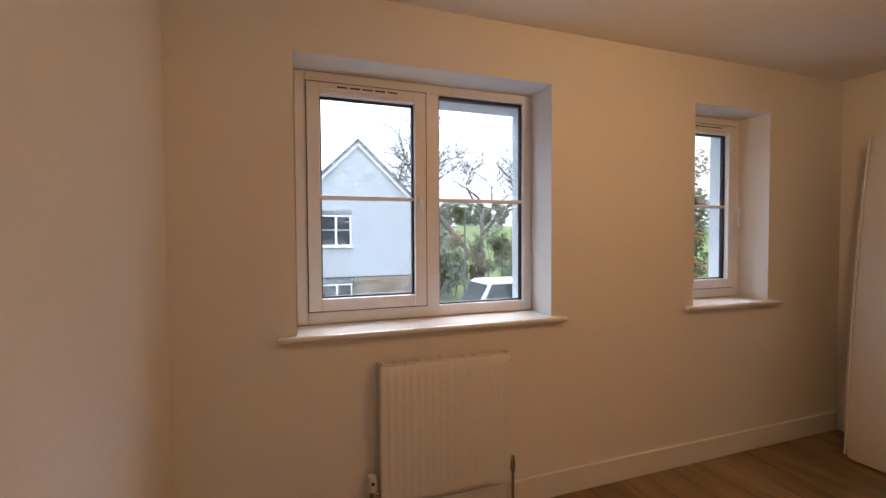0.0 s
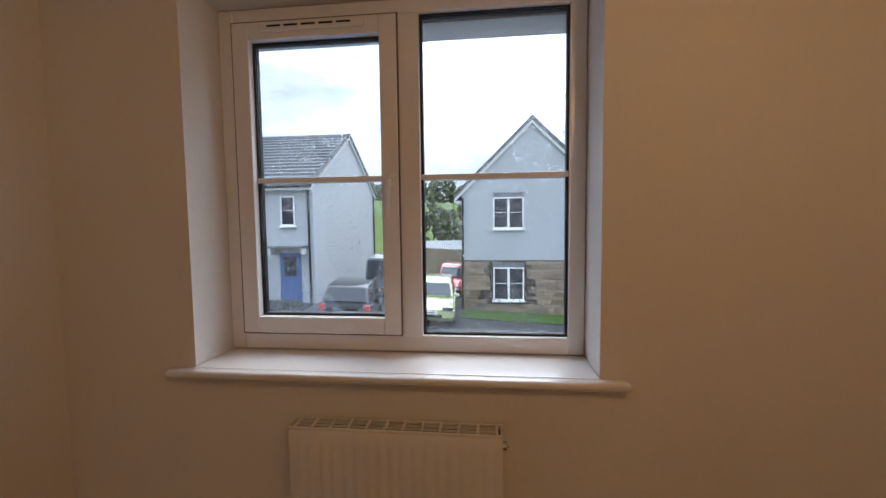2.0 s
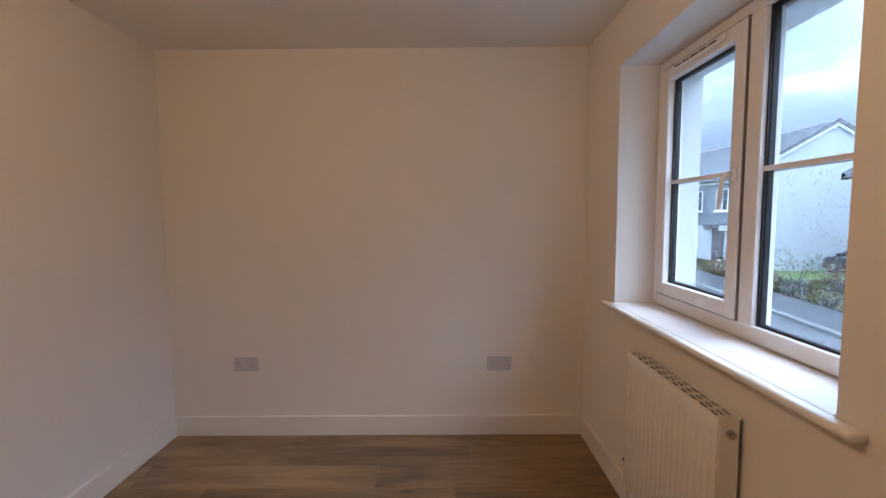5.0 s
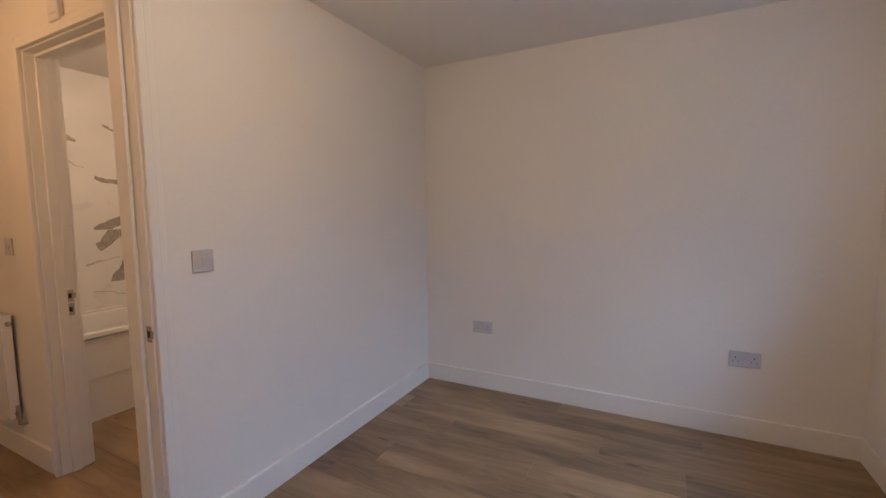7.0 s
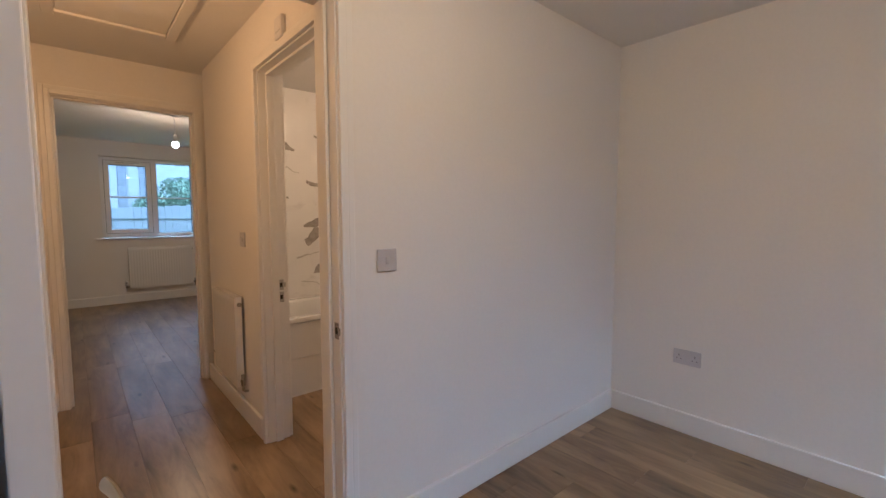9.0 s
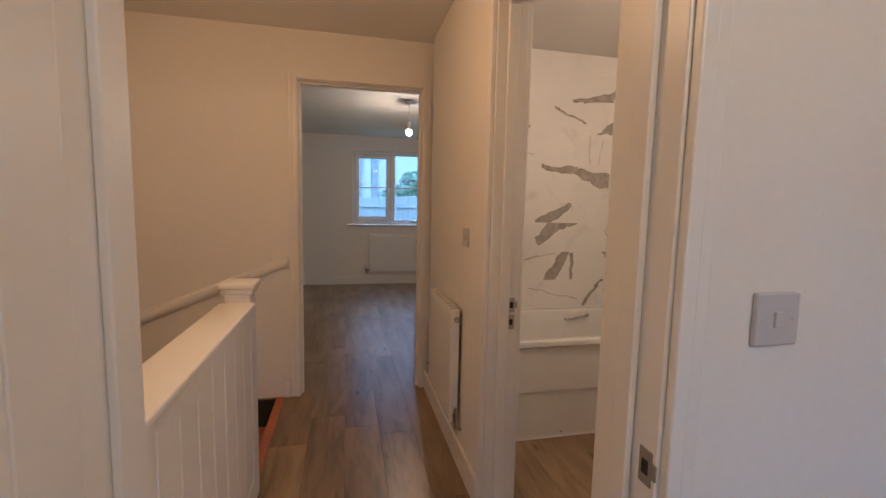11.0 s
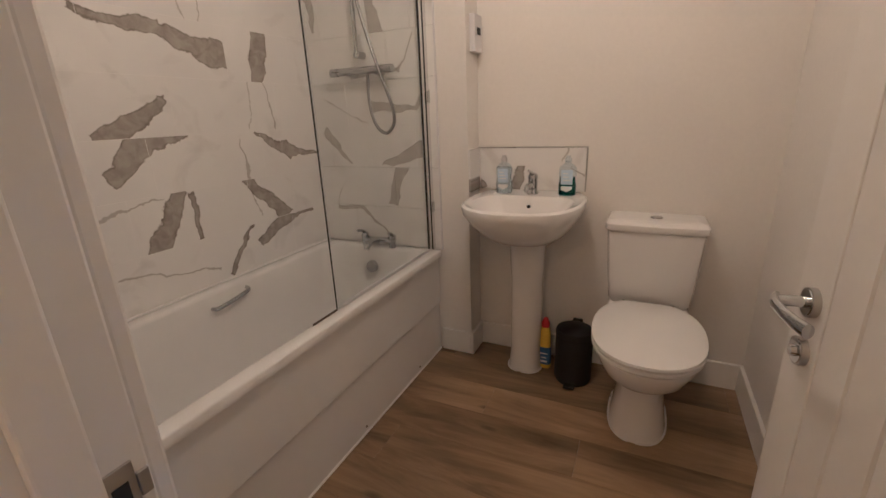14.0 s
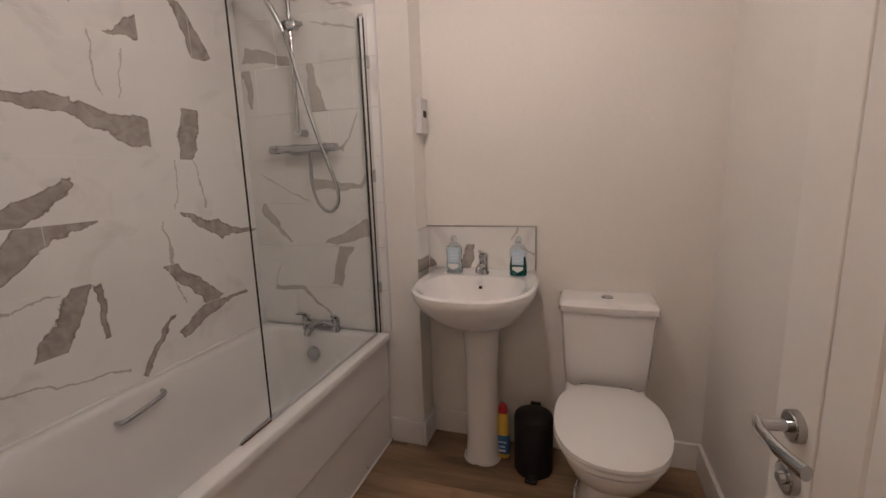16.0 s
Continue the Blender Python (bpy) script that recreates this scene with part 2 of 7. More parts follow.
def marble_side():
    t = MarbleTile("marble_tile_side", "X")
    t.vein(1.120, 1.545, 0.840, 1.510, 0.008, 0.034)
    t.vein(0.860, 1.508, 0.575, 1.452, 0.028, 0.046, 0.592)
    t.vein(0.402, 1.580, 0.448, 1.350, 0.050, 0.032)
    t.vein(0.880, 1.285, 1.120, 1.135, 0.014, 0.050)
    t.vein(0.820, 1.156, 1.020, 1.130, 0.004, 0.032)
    t.vein(0.970, 1.160, 1.130, 1.020, 0.040, 0.034)
    t.vein(0.905, 0.965, 1.035, 0.740, 0.028, 0.040)
    t.vein(0.866, 0.950, 0.846, 0.752, 0.015, 0.009)
    t.vein(0.510, 1.158, 0.290, 1.050, 0.007, 0.038)
    t.vein(0.320, 1.062, 0.090, 1.028, 0.026, 0.003)
    t.vein(0.605, 0.970, 0.385, 0.752, 0.026, 0.038)
    t.vein(0.380, 0.770, 0.585, 0.655, 0.036, 0.024)
    t.vein(0.205, 0.756, 0.420, 0.738, 0.010, 0.018)
    t.vein(0.605, 0.770, 0.748, 0.565, 0.007, 0.017)
    t.vein(0.440, 1.985, 0.296, 1.760, 0.018, 0.050)
    t.vein(0.710, 1.772, 0.570, 1.828, 0.003, 0.042, 0.585)
    t.vein(0.900, 1.985, 0.590, 2.030, 0.008, 0.034)
    t.vein(0.620, 2.025, 0.530, 2.115, 0.028, 0.020)
    t.vein(0.560, 2.110, 0.270, 2.080, 0.018, 0.034)
    t.vein(1.030, 1.942, 0.790, 1.858, 0.009, 0.007)
    t.vein(1.180, 0.700, 0.800, 0.605, 0.004, 0.005)
    t.vein(0.762, 1.771, 0.752, 1.567, 0.005, 0.003)
    t.vein(0.660, 1.730, 0.690, 1.567, 0.003, 0.004)
    t.vein(0.412, 1.363, 0.384, 1.165, 0.003, 0.006)
    t.vein(0.500, 1.363, 0.525, 1.175, 0.004, 0.003)
    t.vein(0.590, 1.130, 0.572, 0.957, 0.003, 0.008)
    t.vein(0.566, 0.900, 0.548, 0.780, 0.004, 0.003)
    t.vein(1.200, 0.905, 0.960, 0.945, 0.008, 0.003)
    t.vein(1.640, 1.480, 1.260, 1.415, 0.030, 0.010)
    t.vein(1.560, 1.120, 1.330, 0.985, 0.012, 0.034)
    t.vein(1.330, 1.860, 1.200, 1.790, 0.034, 0.010)
    t.vein(1.480, 0.900, 1.390, 0.775, 0.020, 0.030)
    t.vein(1.420, 1.700, 1.180, 1.610, 0.005, 0.004)
    t.vein(1.600, 2.090, 1.330, 2.010, 0.010, 0.036)
    return t.finish()


def marble_tap_end():
    t = MarbleTile("marble_tile_tap_end", "Y")
    t.vein(-4.660, 1.835, -4.410, 1.785, 0.032, 0.018)
    t.vein(-4.648, 1.771, -4.646, 1.600, 0.022, 0.010)
    t.vein(-4.330, 1.785, -4.275, 1.555, 0.014, 0.042)
    t.vein(-4.440, 1.398, -4.160, 1.392, 0.012, 0.010)
    t.vein(-4.175, 1.390, -4.095, 1.550, 0.005, 0.005)
    t.vein(-4.355, 1.250, -4.100, 1.222, 0.022, 0.011)
    t.vein(-4.115, 1.222, -4.020, 1.320, 0.011, 0.010)
    t.vein(-4.640, 1.150, -4.490, 0.970, 0.024, 0.006)
    t.vein(-4.300, 0.968, -4.060, 1.050, 0.004, 0.050)
    t.vein(-4.195, 0.970, -4.252, 0.765, 0.032, 0.028)
    t.vein(-4.600, 0.748, -4.430, 0.738, 0.013, 0.012)
    t.vein(-4.445, 0.742, -4.295, 0.625, 0.012, 0.006)
    t.vein(-4.620, 1.290, -4.370, 1.172, 0.004, 0.003)
    t.vein(-4.560, 0.850, -4.590, 0.770, 0.004, 0.003)
    t.vein(-4.480, 2.060, -4.080, 1.985, 0.004, 0.006)
    t.vein(-4.300, 1.940, -4.080, 1.900, 0.003, 0.005)
    return t.finish(0.7)


def marble_splashback():
    t = MarbleTile("marble_tile_splashback", "Y")
    t.vein(-3.590, 1.050, -3.668, 0.835, 0.020, 0.026)
    t.vein(-3.425, 1.050, -3.440, 0.985, 0.005, 0.003)
    t.vein(-3.405, 0.955, -3.345, 0.915, 0.004, 0.005)
    t.vein(-3.850, 0.905, -3.830, 0.840, 0.020, 0.030)
    return t.finish()


def pane_glass(name, tint=(1, 1, 1, 1), shine=0.02):
    m = bpy.data.materials.new(name)
    n, l = nodes_of(m)
    n.remove(n["Principled BSDF"])
    clear, gloss, face, mix = (n.new("ShaderNodeBsdfTransparent"), n.new("ShaderNodeBsdfGlossy"),
                               n.new("ShaderNodeLayerWeight"), n.new("ShaderNodeMixShader"))
    clear.inputs["Color"].default_value = tint
    gloss.inputs["Roughness"].default_value = 0.01
    face.inputs["Blend"].default_value = 0.5
    power, share = n.new("ShaderNodeMath"), n.new("ShaderNodeMath")
    power.operation, share.operation = "POWER", "MULTIPLY_ADD"
    power.inputs[1].default_value = 4.5
    share.inputs[1].default_value, share.inputs[2].default_value = 0.4, shine
    l.new(face.outputs["Facing"], power.inputs[0])
    l.new(power.outputs[0], share.inputs[0])
    l.new(share.outputs[0], mix.inputs[0])
    l.new(clear.outputs[0], mix.inputs[1])
    l.new(gloss.outputs[0], mix.inputs[2])
    l.new(mix.outputs[0], n["Material Output"].inputs["Surface"])
    return m


def clear_liquid(name, colour, ior=1.33, rough=0.02):
    m = bpy.data.materials.new(name)
    n, l = nodes_of(m)
    b = n["Principled BSDF"]
    b.inputs["Base Color"].default_value = (*colour, 1)
    b.inputs["Transmission Weight"].default_value = 1
    b.inputs["IOR"].default_value, b.inputs["Roughness"].default_value = ior, rough
    return m


def glow(name, colour, strength):
    m = bpy.data.materials.new(name)
    n, l = nodes_of(m)
    b = n["Principled BSDF"]
    b.inputs["Emission Color"].default_value = (*colour, 1)
    b.inputs["Emission Strength"].default_value = strength
    return m


def coursed(name, a, c, mortar, w, h, rough=0.85, gap=0.012, axis="xz", bump=0.6):
    """Stone or slate in courses: the far-off wall face in one material."""
    m = bpy.data.materials.new(name)
    n, l = nodes_of(m)
    b = n["Principled BSDF"]
    co = n.new("ShaderNodeTexCoord")
    sep, comb = n.new("ShaderNodeSeparateXYZ"), n.new("ShaderNodeCombineXYZ")
    l.new(co.outputs["Object"], sep.inputs[0])
    add = n.new("ShaderNodeMath")
    l.new(sep.outputs["X"], add.inputs[0])
    l.new(sep.outputs["Y"], add.inputs[1])
    l.new(add.outputs[0], comb.inputs[0])
    l.new(sep.outputs["Z"], comb.inputs[1])
    brick = n.new("ShaderNodeTexBrick")
    brick.inputs["Color1"].default_value, brick.inputs["Color2"].default_value = (*a, 1), (*c, 1)
    brick.inputs["Mortar"].default_value = (*mortar, 1)
    brick.inputs["Scale"].default_value = 1
    brick.inputs["Brick Width"].default_value, brick.inputs["Row Height"].default_value = w, h
    brick.inputs["Mortar Size"].default_value = gap
    brick.inputs["Bias"].default_value = -0.1
    wob = n.new("ShaderNodeTexNoise")
    wob.inputs["Scale"].default_value = 3.0
    l.new(comb.outputs[0], wob.inputs["Vector"])
    mixc = n.new("ShaderNodeVectorMath")
    mixc.operation = "MULTIPLY_ADD"
    mixc.inputs[1].default_value = (0.06, 0.06, 0)
    l.new(wob.outputs["Color"], mixc.inputs[0])
    l.new(comb.outputs[0], mixc.inputs[2])
    l.new(mixc.outputs[0], brick.inputs["Vector"])
    l.new(brick.outputs["Color"], b.inputs["Base Color"])
    b.inputs["Roughness"].default_value = rough
    bp = n.new("ShaderNodeBump")
    bp.inputs["Strength"].default_value, bp.inputs["Distance"].default_value = bump, 0.02
    bp.invert = True
    l.new(brick.outputs["Fac"], bp.inputs["Height"])
    l.new(bp.outputs["Normal"], b.inputs["Normal"])
    return m


def ground_cover(name, a, c, scale=0.6, fine=30.0, rough=0.95, bump=0.5):
    m = bpy.data.materials.new(name)
    n, l = nodes_of(m)
    b = n["Principled BSDF"]
    geo = n.new("ShaderNodeNewGeometry")
    t1, t2, mix, ramp, bp = (n.new("ShaderNodeTexNoise"), n.new("ShaderNodeTexNoise"), n.new("ShaderNodeMath"),
                             n.new("ShaderNodeValToRGB"), n.new("ShaderNodeBump"))
    t1.inputs["Scale"].default_value, t2.inputs["Scale"].default_value = scale, fine
    for t in (t1, t2):
        t.inputs["Detail"].default_value = 6
        l.new(geo.outputs["Position"], t.inputs["Vector"])
    mix.operation = "MULTIPLY_ADD"
    mix.inputs[1].default_value = 0.5
    half = n.new("ShaderNodeMath")
    half.operation = "MULTIPLY"
    half.inputs[1].default_value = 0.5
    l.new(t1.outputs["Fac"], half.inputs[0])
    l.new(t2.outputs["Fac"], mix.inputs[0])
    l.new(half.outputs[0], mix.inputs[2])
    l.new(mix.outputs[0], ramp.inputs["Fac"])
    ramp.color_ramp.elements[0].position, ramp.color_ramp.elements[1].position = 0.35, 0.65
    ramp.color_ramp.elements[0].color, ramp.color_ramp.elements[1].color = (*a, 1), (*c, 1)
    l.new(ramp.outputs["Color"], b.inputs["Base Color"])
    b.inputs["Roughness"].default_value = rough
    b.inputs["Specular IOR Level"].default_value = 0.2
    bp.inputs["Strength"].default_value, bp.inputs["Distance"].default_value = bump, 0.03
    l.new(t2.outputs["Fac"], bp.inputs["Height"])
    l.new(bp.outputs["Normal"], b.inputs["Normal"])
    return m


PAINT = material("matt_white_wall_paint", (0.80, 0.775, 0.735), 0.75, vary=0.025, grain=60, patch=1.2, bump=0.10, bump_scale=320)
CEIL = material("matt_white_ceiling_paint", (0.80, 0.785, 0.76), 0.85, vary=0.02, grain=60, patch=1.0, bump=0.10, bump_scale=260)
GLOSS = material("white_satin_woodwork_paint", (0.80, 0.785, 0.755), 0.36, vary=0.02, grain=40, patch=3.0, uneven=0.02)
DOORW = material("white_primed_door", (0.80, 0.78, 0.745), 0.38, vary=0.015, grain=50, patch=2.0, uneven=0.01)
SILLW = material("white_gloss_sill_paint", (0.82, 0.815, 0.80), 0.20, vary=0.015, grain=40, patch=3.0, uneven=0.04, coat=0.4)
UPVC = material("white_upvc", (0.82, 0.82, 0.82), 0.25, vary=0.015, grain=30, patch=4)
RADW = material("white_radiator_enamel", (0.80, 0.79, 0.77), 0.25, vary=0.015, grain=30, patch=4)
PLASTIC = material("white_moulded_plastic", (0.70, 0.69, 0.70), 0.32, vary=0.02)
SOCKETW = material("greyish_white_accessory_plastic", (0.56, 0.55, 0.57), 0.3, vary=0.02)
GREYP = material("pale_grey_plastic", (0.55, 0.55, 0.56), 0.4, vary=0.03)
BLACKG = material("black_rubber_gasket", (0.012, 0.012, 0.015), 0.5, vary=0.2)
# near-black that stands in for the shade inside slots, holes and the stair well
DARKH = material("hollow_shade_black", (0.02, 0.02, 0.02), 0.8, vary=0.2)
CHROME = material("polished_chrome", (0.52, 0.53, 0.54), 0.07, metal=1.0, vary=0.02)
GLASSEDGE = material("green_glass_edge", (0.030, 0.040, 0.036), 0.25, vary=0.1)
SEALG = material("grey_brown_weather_seal", (0.16, 0.145, 0.135), 0.6, vary=0.15)
BARKFIN = material("brown_stained_seal", (0.10, 0.07, 0.055), 0.5, vary=0.2)
ALU = material("bright_polished_aluminium", (0.80, 0.80, 0.80), 0.22, metal=1.0, vary=0.02)
HOSEM = material("grey_steel_hose", (0.30, 0.30, 0.30), 0.36, metal=1.0, vary=0.15, grain=400)
VERGE = material("wet_dark_verge", (0.05, 0.05, 0.054), 0.75, vary=0.3, grain=9, patch=2)
RENDERW = material("white_painted_render", (0.58, 0.59, 0.60), 0.9, vary=0.05, grain=25, patch=0.5, bump=0.4, bump_scale=60)
SATIN = material("satin_nickel", (0.45, 0.44, 0.42), 0.28, metal=1.0, vary=0.03)
CERAMIC = material("white_glazed_ceramic", (0.82, 0.81, 0.80), 0.06, vary=0.01, grain=12, patch=3, coat=0.3)
ACRYL = material("white_acrylic", (0.80, 0.795, 0.785), 0.13, vary=0.012, grain=10, patch=3)
SEALANT = material("white_sealant", (0.82, 0.81, 0.79), 0.4, vary=0.03)
GROUT = material("white_grout", (0.84, 0.83, 0.81), 0.7, vary=0.05)
OAK = oak_planks()
MARBLE_SIDE, MARBLE_TAP, MARBLE_SPLASH = marble_side(), marble_tap_end(), marble_splashback()
GLASS = pane_glass("window_glass", (0.97, 0.985, 0.98, 1))
SHOWERGLASS = pane_glass("shower_screen_glass", (0.975, 0.985, 0.98, 1))
WATER = clear_liquid("rain_water", (1, 1, 1))
RENDER = material("white_masonry_render", (0.40, 0.412, 0.43), 0.9, vary=0.05, grain=25, patch=0.5, bump=0.4, bump_scale=60)
SLATE = material("dark_slate", (0.15, 0.155, 0.17), 0.36, vary=0.35, grain=9, patch=1.2, per_object=0.2)
STONEP = material("brown_slate_walling_stone", (0.235, 0.175, 0.125), 0.85, vary=0.55, grain=14, patch=3.0, bump=0.6, bump_scale=40, per_object=1.6)
MORTAR = material("dark_stone_mortar", (0.055, 0.048, 0.042), 0.95, vary=0.2)
STONE = coursed("slate_stone_walling", (0.30, 0.21, 0.145), (0.11, 0.095, 0.088), (0.15, 0.125, 0.10), 0.36, 0.115)
CLAD = coursed("grey_slate_cladding", (0.17, 0.19, 0.22), (0.12, 0.135, 0.16), (0.06, 0.065, 0.08), 0.3, 0.22, 0.6, 0.012)
DARKGLASS = material("dark_house_glass", (0.03, 0.036, 0.045), 0.06, vary=0.2)
BULB = glow("warm_bulb_glass", (1.0, 0.72, 0.42), 9.0)
BULBW = glow("pale_bulb_glass", (1.0, 0.86, 0.68), 7.0)
BLACKM = material("matt_black_metal", (0.005, 0.005, 0.005), 0.55, vary=0.15)
DARKGREY = material("charcoal_laminate", (0.022, 0.020, 0.019), 0.5, vary=0.12)
YELLOW = material("yellow_plastic", (0.80, 0.57, 0.03), 0.3, vary=0.03)
RED = material("red_plastic", (0.52, 0.02, 0.02), 0.35, vary=0.04)
BLUEP = material("blue_printed_label", (0.06, 0.17, 0.42), 0.4, vary=0.2, grain=60, patch=40)
WHITEP = material("white_printed_label", (0.78, 0.78, 0.78), 0.4, vary=0.05)
PALEBLUE = material("pale_blue_printed_label", (0.58, 0.69, 0.82), 0.35, vary=0.12, grain=80, patch=60)
CLEARPLASTIC = pane_glass("clear_bottle_plastic", (0.88, 0.92, 0.95, 1), 0.03)
TEALSOAP = clear_liquid("teal_liquid_soap", (0.01, 0.16, 0.13), 1.36, 0.15)
ORANGEWOOD = material("orange_stained_wood", (0.42, 0.13, 0.045), 0.5, vary=0.2, grain=30, patch=6)
MATTRESS = material("white_mattress_ticking", (0.72, 0.71, 0.69), 0.9, vary=0.04, grain=90, patch=2, bump=0.3, bump_scale=90)


# ---- building blocks ----
ORIGIN = {}


def thing(name, label, category, at=(0, 0, 0), group="", kind=""):
    """An Empty at the thing's base; its parts are built in world places and moved under it."""
    ob = new(name)
    ob.empty_display_size = 0.05
    ob.location = at
    ORIGIN[ob] = Vector(at)
    return tagged(ob, label, category, group, kind)


def part(name, bm, mat, parent=None, label="", smooth=False, shadow=True):
    """Links a bmesh as one mesh object, under a thing or a part."""
    o = ORIGIN.get(parent, Vector())
    if parent is not None:
        for v in bm.verts:
            v.co -= o
    if smooth:
        for f in bm.faces:
            f.smooth = True
    bmesh.ops.recalc_face_normals(bm, faces=bm.faces[:])
    me = bpy.data.meshes.new(name)
    bm.to_mesh(me)
    bm.free()
    me.materials.append(mat)
    if smooth:
        me.set_sharp_from_angle(angle=radians(40))
    ob = new(name, me)
    ob.visible_shadow = shadow
    if parent is not None:
        ob.parent = parent
        ORIGIN[ob] = o
    if label:
        ob["label"] = label
    return ob


def structure(name, bm, mat, label, category, smooth=False):
    return tagged(part(name, bm, mat, None, "", smooth), label, category, "", "structure")


def box(bm, a, b, bevel=0.0, seg=2):
    vs = bmesh.ops.create_cube(bm, size=1)["verts"]
    for v in vs:
        v.co = Vector([(a[i] + b[i]) / 2 + v.co[i] * (b[i] - a[i]) for i in range(3)])
    if bevel:
        es = {e for v in vs for e in v.link_edges}
        bmesh.ops.bevel(bm, geom=list(es), offset=bevel, segments=seg, profile=0.5, affect="EDGES")
    return bm


def block(a, b, bevel=0.0, seg=2):
    return box(bmesh.new(), a, b, bevel, seg)


def rod(bm, p, q, r0, r1=None, n=16, caps=True):
    p, q = Vector(p), Vector(q)
    d = q - p
    m = Matrix.Translation((p + q) / 2) @ d.to_track_quat("Z", "Y").to_matrix().to_4x4()
    bmesh.ops.create_cone(bm, cap_ends=caps, segments=n, radius1=r0, radius2=r0 if r1 is None else r1, depth=d.length, matrix=m)
    return bm


def rings(bm, loops, close=True, cap=True):
    """A skin over rows of points, each row a ring."""
    rows = [[bm.verts.new(p) for p in loop] for loop in loops]
    n = len(rows[0])
    for a, b in zip(rows, rows[1:]):
        for i in range(n if close else n - 1):
            bm.faces.new((a[i], a[(i + 1) % n], b[(i + 1) % n], b[i]))
    if cap and close:
        bm.faces.new(rows[0][::-1])
        bm.faces.new(rows[-1])
    return bm


def lathe(bm, centre, profile, n=24, sx=1.0, sy=1.0, cap=True):
    cx, cy, cz = centre
    return rings(bm, [[(cx + sx * r * math.cos(2 * math.pi * i / n), cy + sy * r * math.sin(2 * math.pi * i / n), cz + z)
                       for i in range(n)] for r, z in profile], cap=cap)


def tube(bm, points, r, n=10, r_end=None):
    pts = [Vector(p) for p in points]
    loops = []
    side = None
    for i, p in enumerate(pts):
        d = (pts[min(i + 1, len(pts) - 1)] - pts[max(i - 1, 0)]).normalized()
        if side is None:
            side = d.orthogonal().normalized()
        side = (side - d * side.dot(d)).normalized()
        up = d.cross(side)
        rad = r if r_end is None else r + (r_end - r) * i / (len(pts) - 1)
        loops.append([p + rad * (math.cos(2 * math.pi * k / n) * side + math.sin(2 * math.pi * k / n) * up) for k in range(n)])
    return rings(bm, loops)


def curve(points, steps=8):
    """A smooth line through points (Catmull-Rom)."""
    p = [Vector(q) for q in points]
    p = [2 * p[0] - p[1]] + p + [2 * p[-1] - p[-2]]
    out = []
    for i in range(1, len(p) - 2):
        for k in range(steps):
            t = k / steps
            out.append(0.5 * (2 * p[i] + (p[i + 1] - p[i - 1]) * t + (2 * p[i - 1] - 5 * p[i] + 4 * p[i + 1] - p[i + 2]) * t * t
                              + (3 * p[i] - p[i - 1] - 3 * p[i + 1] + p[i + 2]) * t ** 3))
    return out + [p[-2]]


def wall_with_openings(bm, axis, a0, a1, t0, t1, z0, z1, holes):
    """A wall along x or y between a0 and a1, thick from t0 to t1, with rectangular holes (s0, s1, z0, z1)."""
    def put(s0, s1, za, zb):
        if s1 - s0 > 1e-4 and zb - za > 1e-4:
            box(bm, (s0, t0, za) if axis == "x" else (t0, s0, za), (s1, t1, zb) if axis == "x" else (t1, s1, zb))
    at = a0
    for s0, s1, h0, h1 in sorted(holes):
        put(at, s0, z0, z1)
        put(s0, s1, z0, h0)
        put(s0, s1, h1, z1)
        at = s1
    put(at, a1, z0, z1)
    return bm


# ---- plan, in metres ----
CEILING = 2.30
ROOM_X, ROOM_Y = 3.86, -2.50        # front bedroom
W1 = (0.448, 1.640, 0.890, 2.041)   # front window: x, x, z, z
W2 = (2.575, 3.180, 0.890, 2.041)   # narrow window
D1 = (1.944, 2.697)                 # bedroom door opening, in x
LAND_X = 1.872                      # west wall of the landing
D2 = (-3.505, -2.750)               # bathroom door opening, in y
D3 = (1.925, 2.697)                 # back bedroom door, in x
LAND_Y = -4.79                      # back wall of the landing
BATH_W, BATH_N, BATH_S, BATH_E = -0.05, -2.650, -4.69, 1.752
TAP_X = 0.100                       # tiled wall at the tap end
BACK_Y = -8.75
DOOR_H = 2.005
OUT = -3.0

# ---- walls, floor, ceiling ----
structure("wall_north", wall_with_openings(bmesh.new(), "x", -0.30, 4.16, 0.0, 0.20, OUT, 2.6, [W1, W2]), PAINT,
          "matt white painted window wall of the front bedroom", "wall")
W1o, W2o = (0.456, 1.634, 0.905, 1.985), (2.583, 3.172, 0.905, 1.985)
structure("wall_north_outer", wall_with_openings(bmesh.new(), "x", -0.30, 4.16, 0.245, 0.39, OUT, 2.6, [W1o, W2o]), RENDERW,
          "white rendered outer leaf round the front windows", "wall")
structure("wall_west", block((-0.30, -9.05, OUT), (BATH_W, 0.0, 2.6)), PAINT, "white painted outer side wall of the house", "wall")
structure("wall_bedroom_west", block((BATH_W, ROOM_Y, 0.0), (0.0, 0.0, CEILING)), PAINT,
          "plain matt white painted bedroom side wall", "wall")
structure("wall_east", block((ROOM_X, -9.05, OUT), (4.16, 0.0, 2.6)), PAINT, "plain matt white painted side wall", "wall")
structure("wall_bedroom_door", wall_with_openings(bmesh.new(), "x", BATH_W, ROOM_X, BATH_N, ROOM_Y, 0.0, CEILING,
          [(D1[0] - 0.03, D1[1] + 0.03, 0.0, DOOR_H + 0.03)]), PAINT, "white painted wall with the bedroom doorway", "wall")
structure("wall_bathroom_door", wall_with_openings(bmesh.new(), "y", LAND_Y + 0.1, BATH_N, BATH_E, LAND_X, 0.0, CEILING,
          [(D2[0] - 0.03, D2[1] + 0.03, 0.0, DOOR_H + 0.03)]), PAINT, "white painted landing wall with the bathroom doorway", "wall")
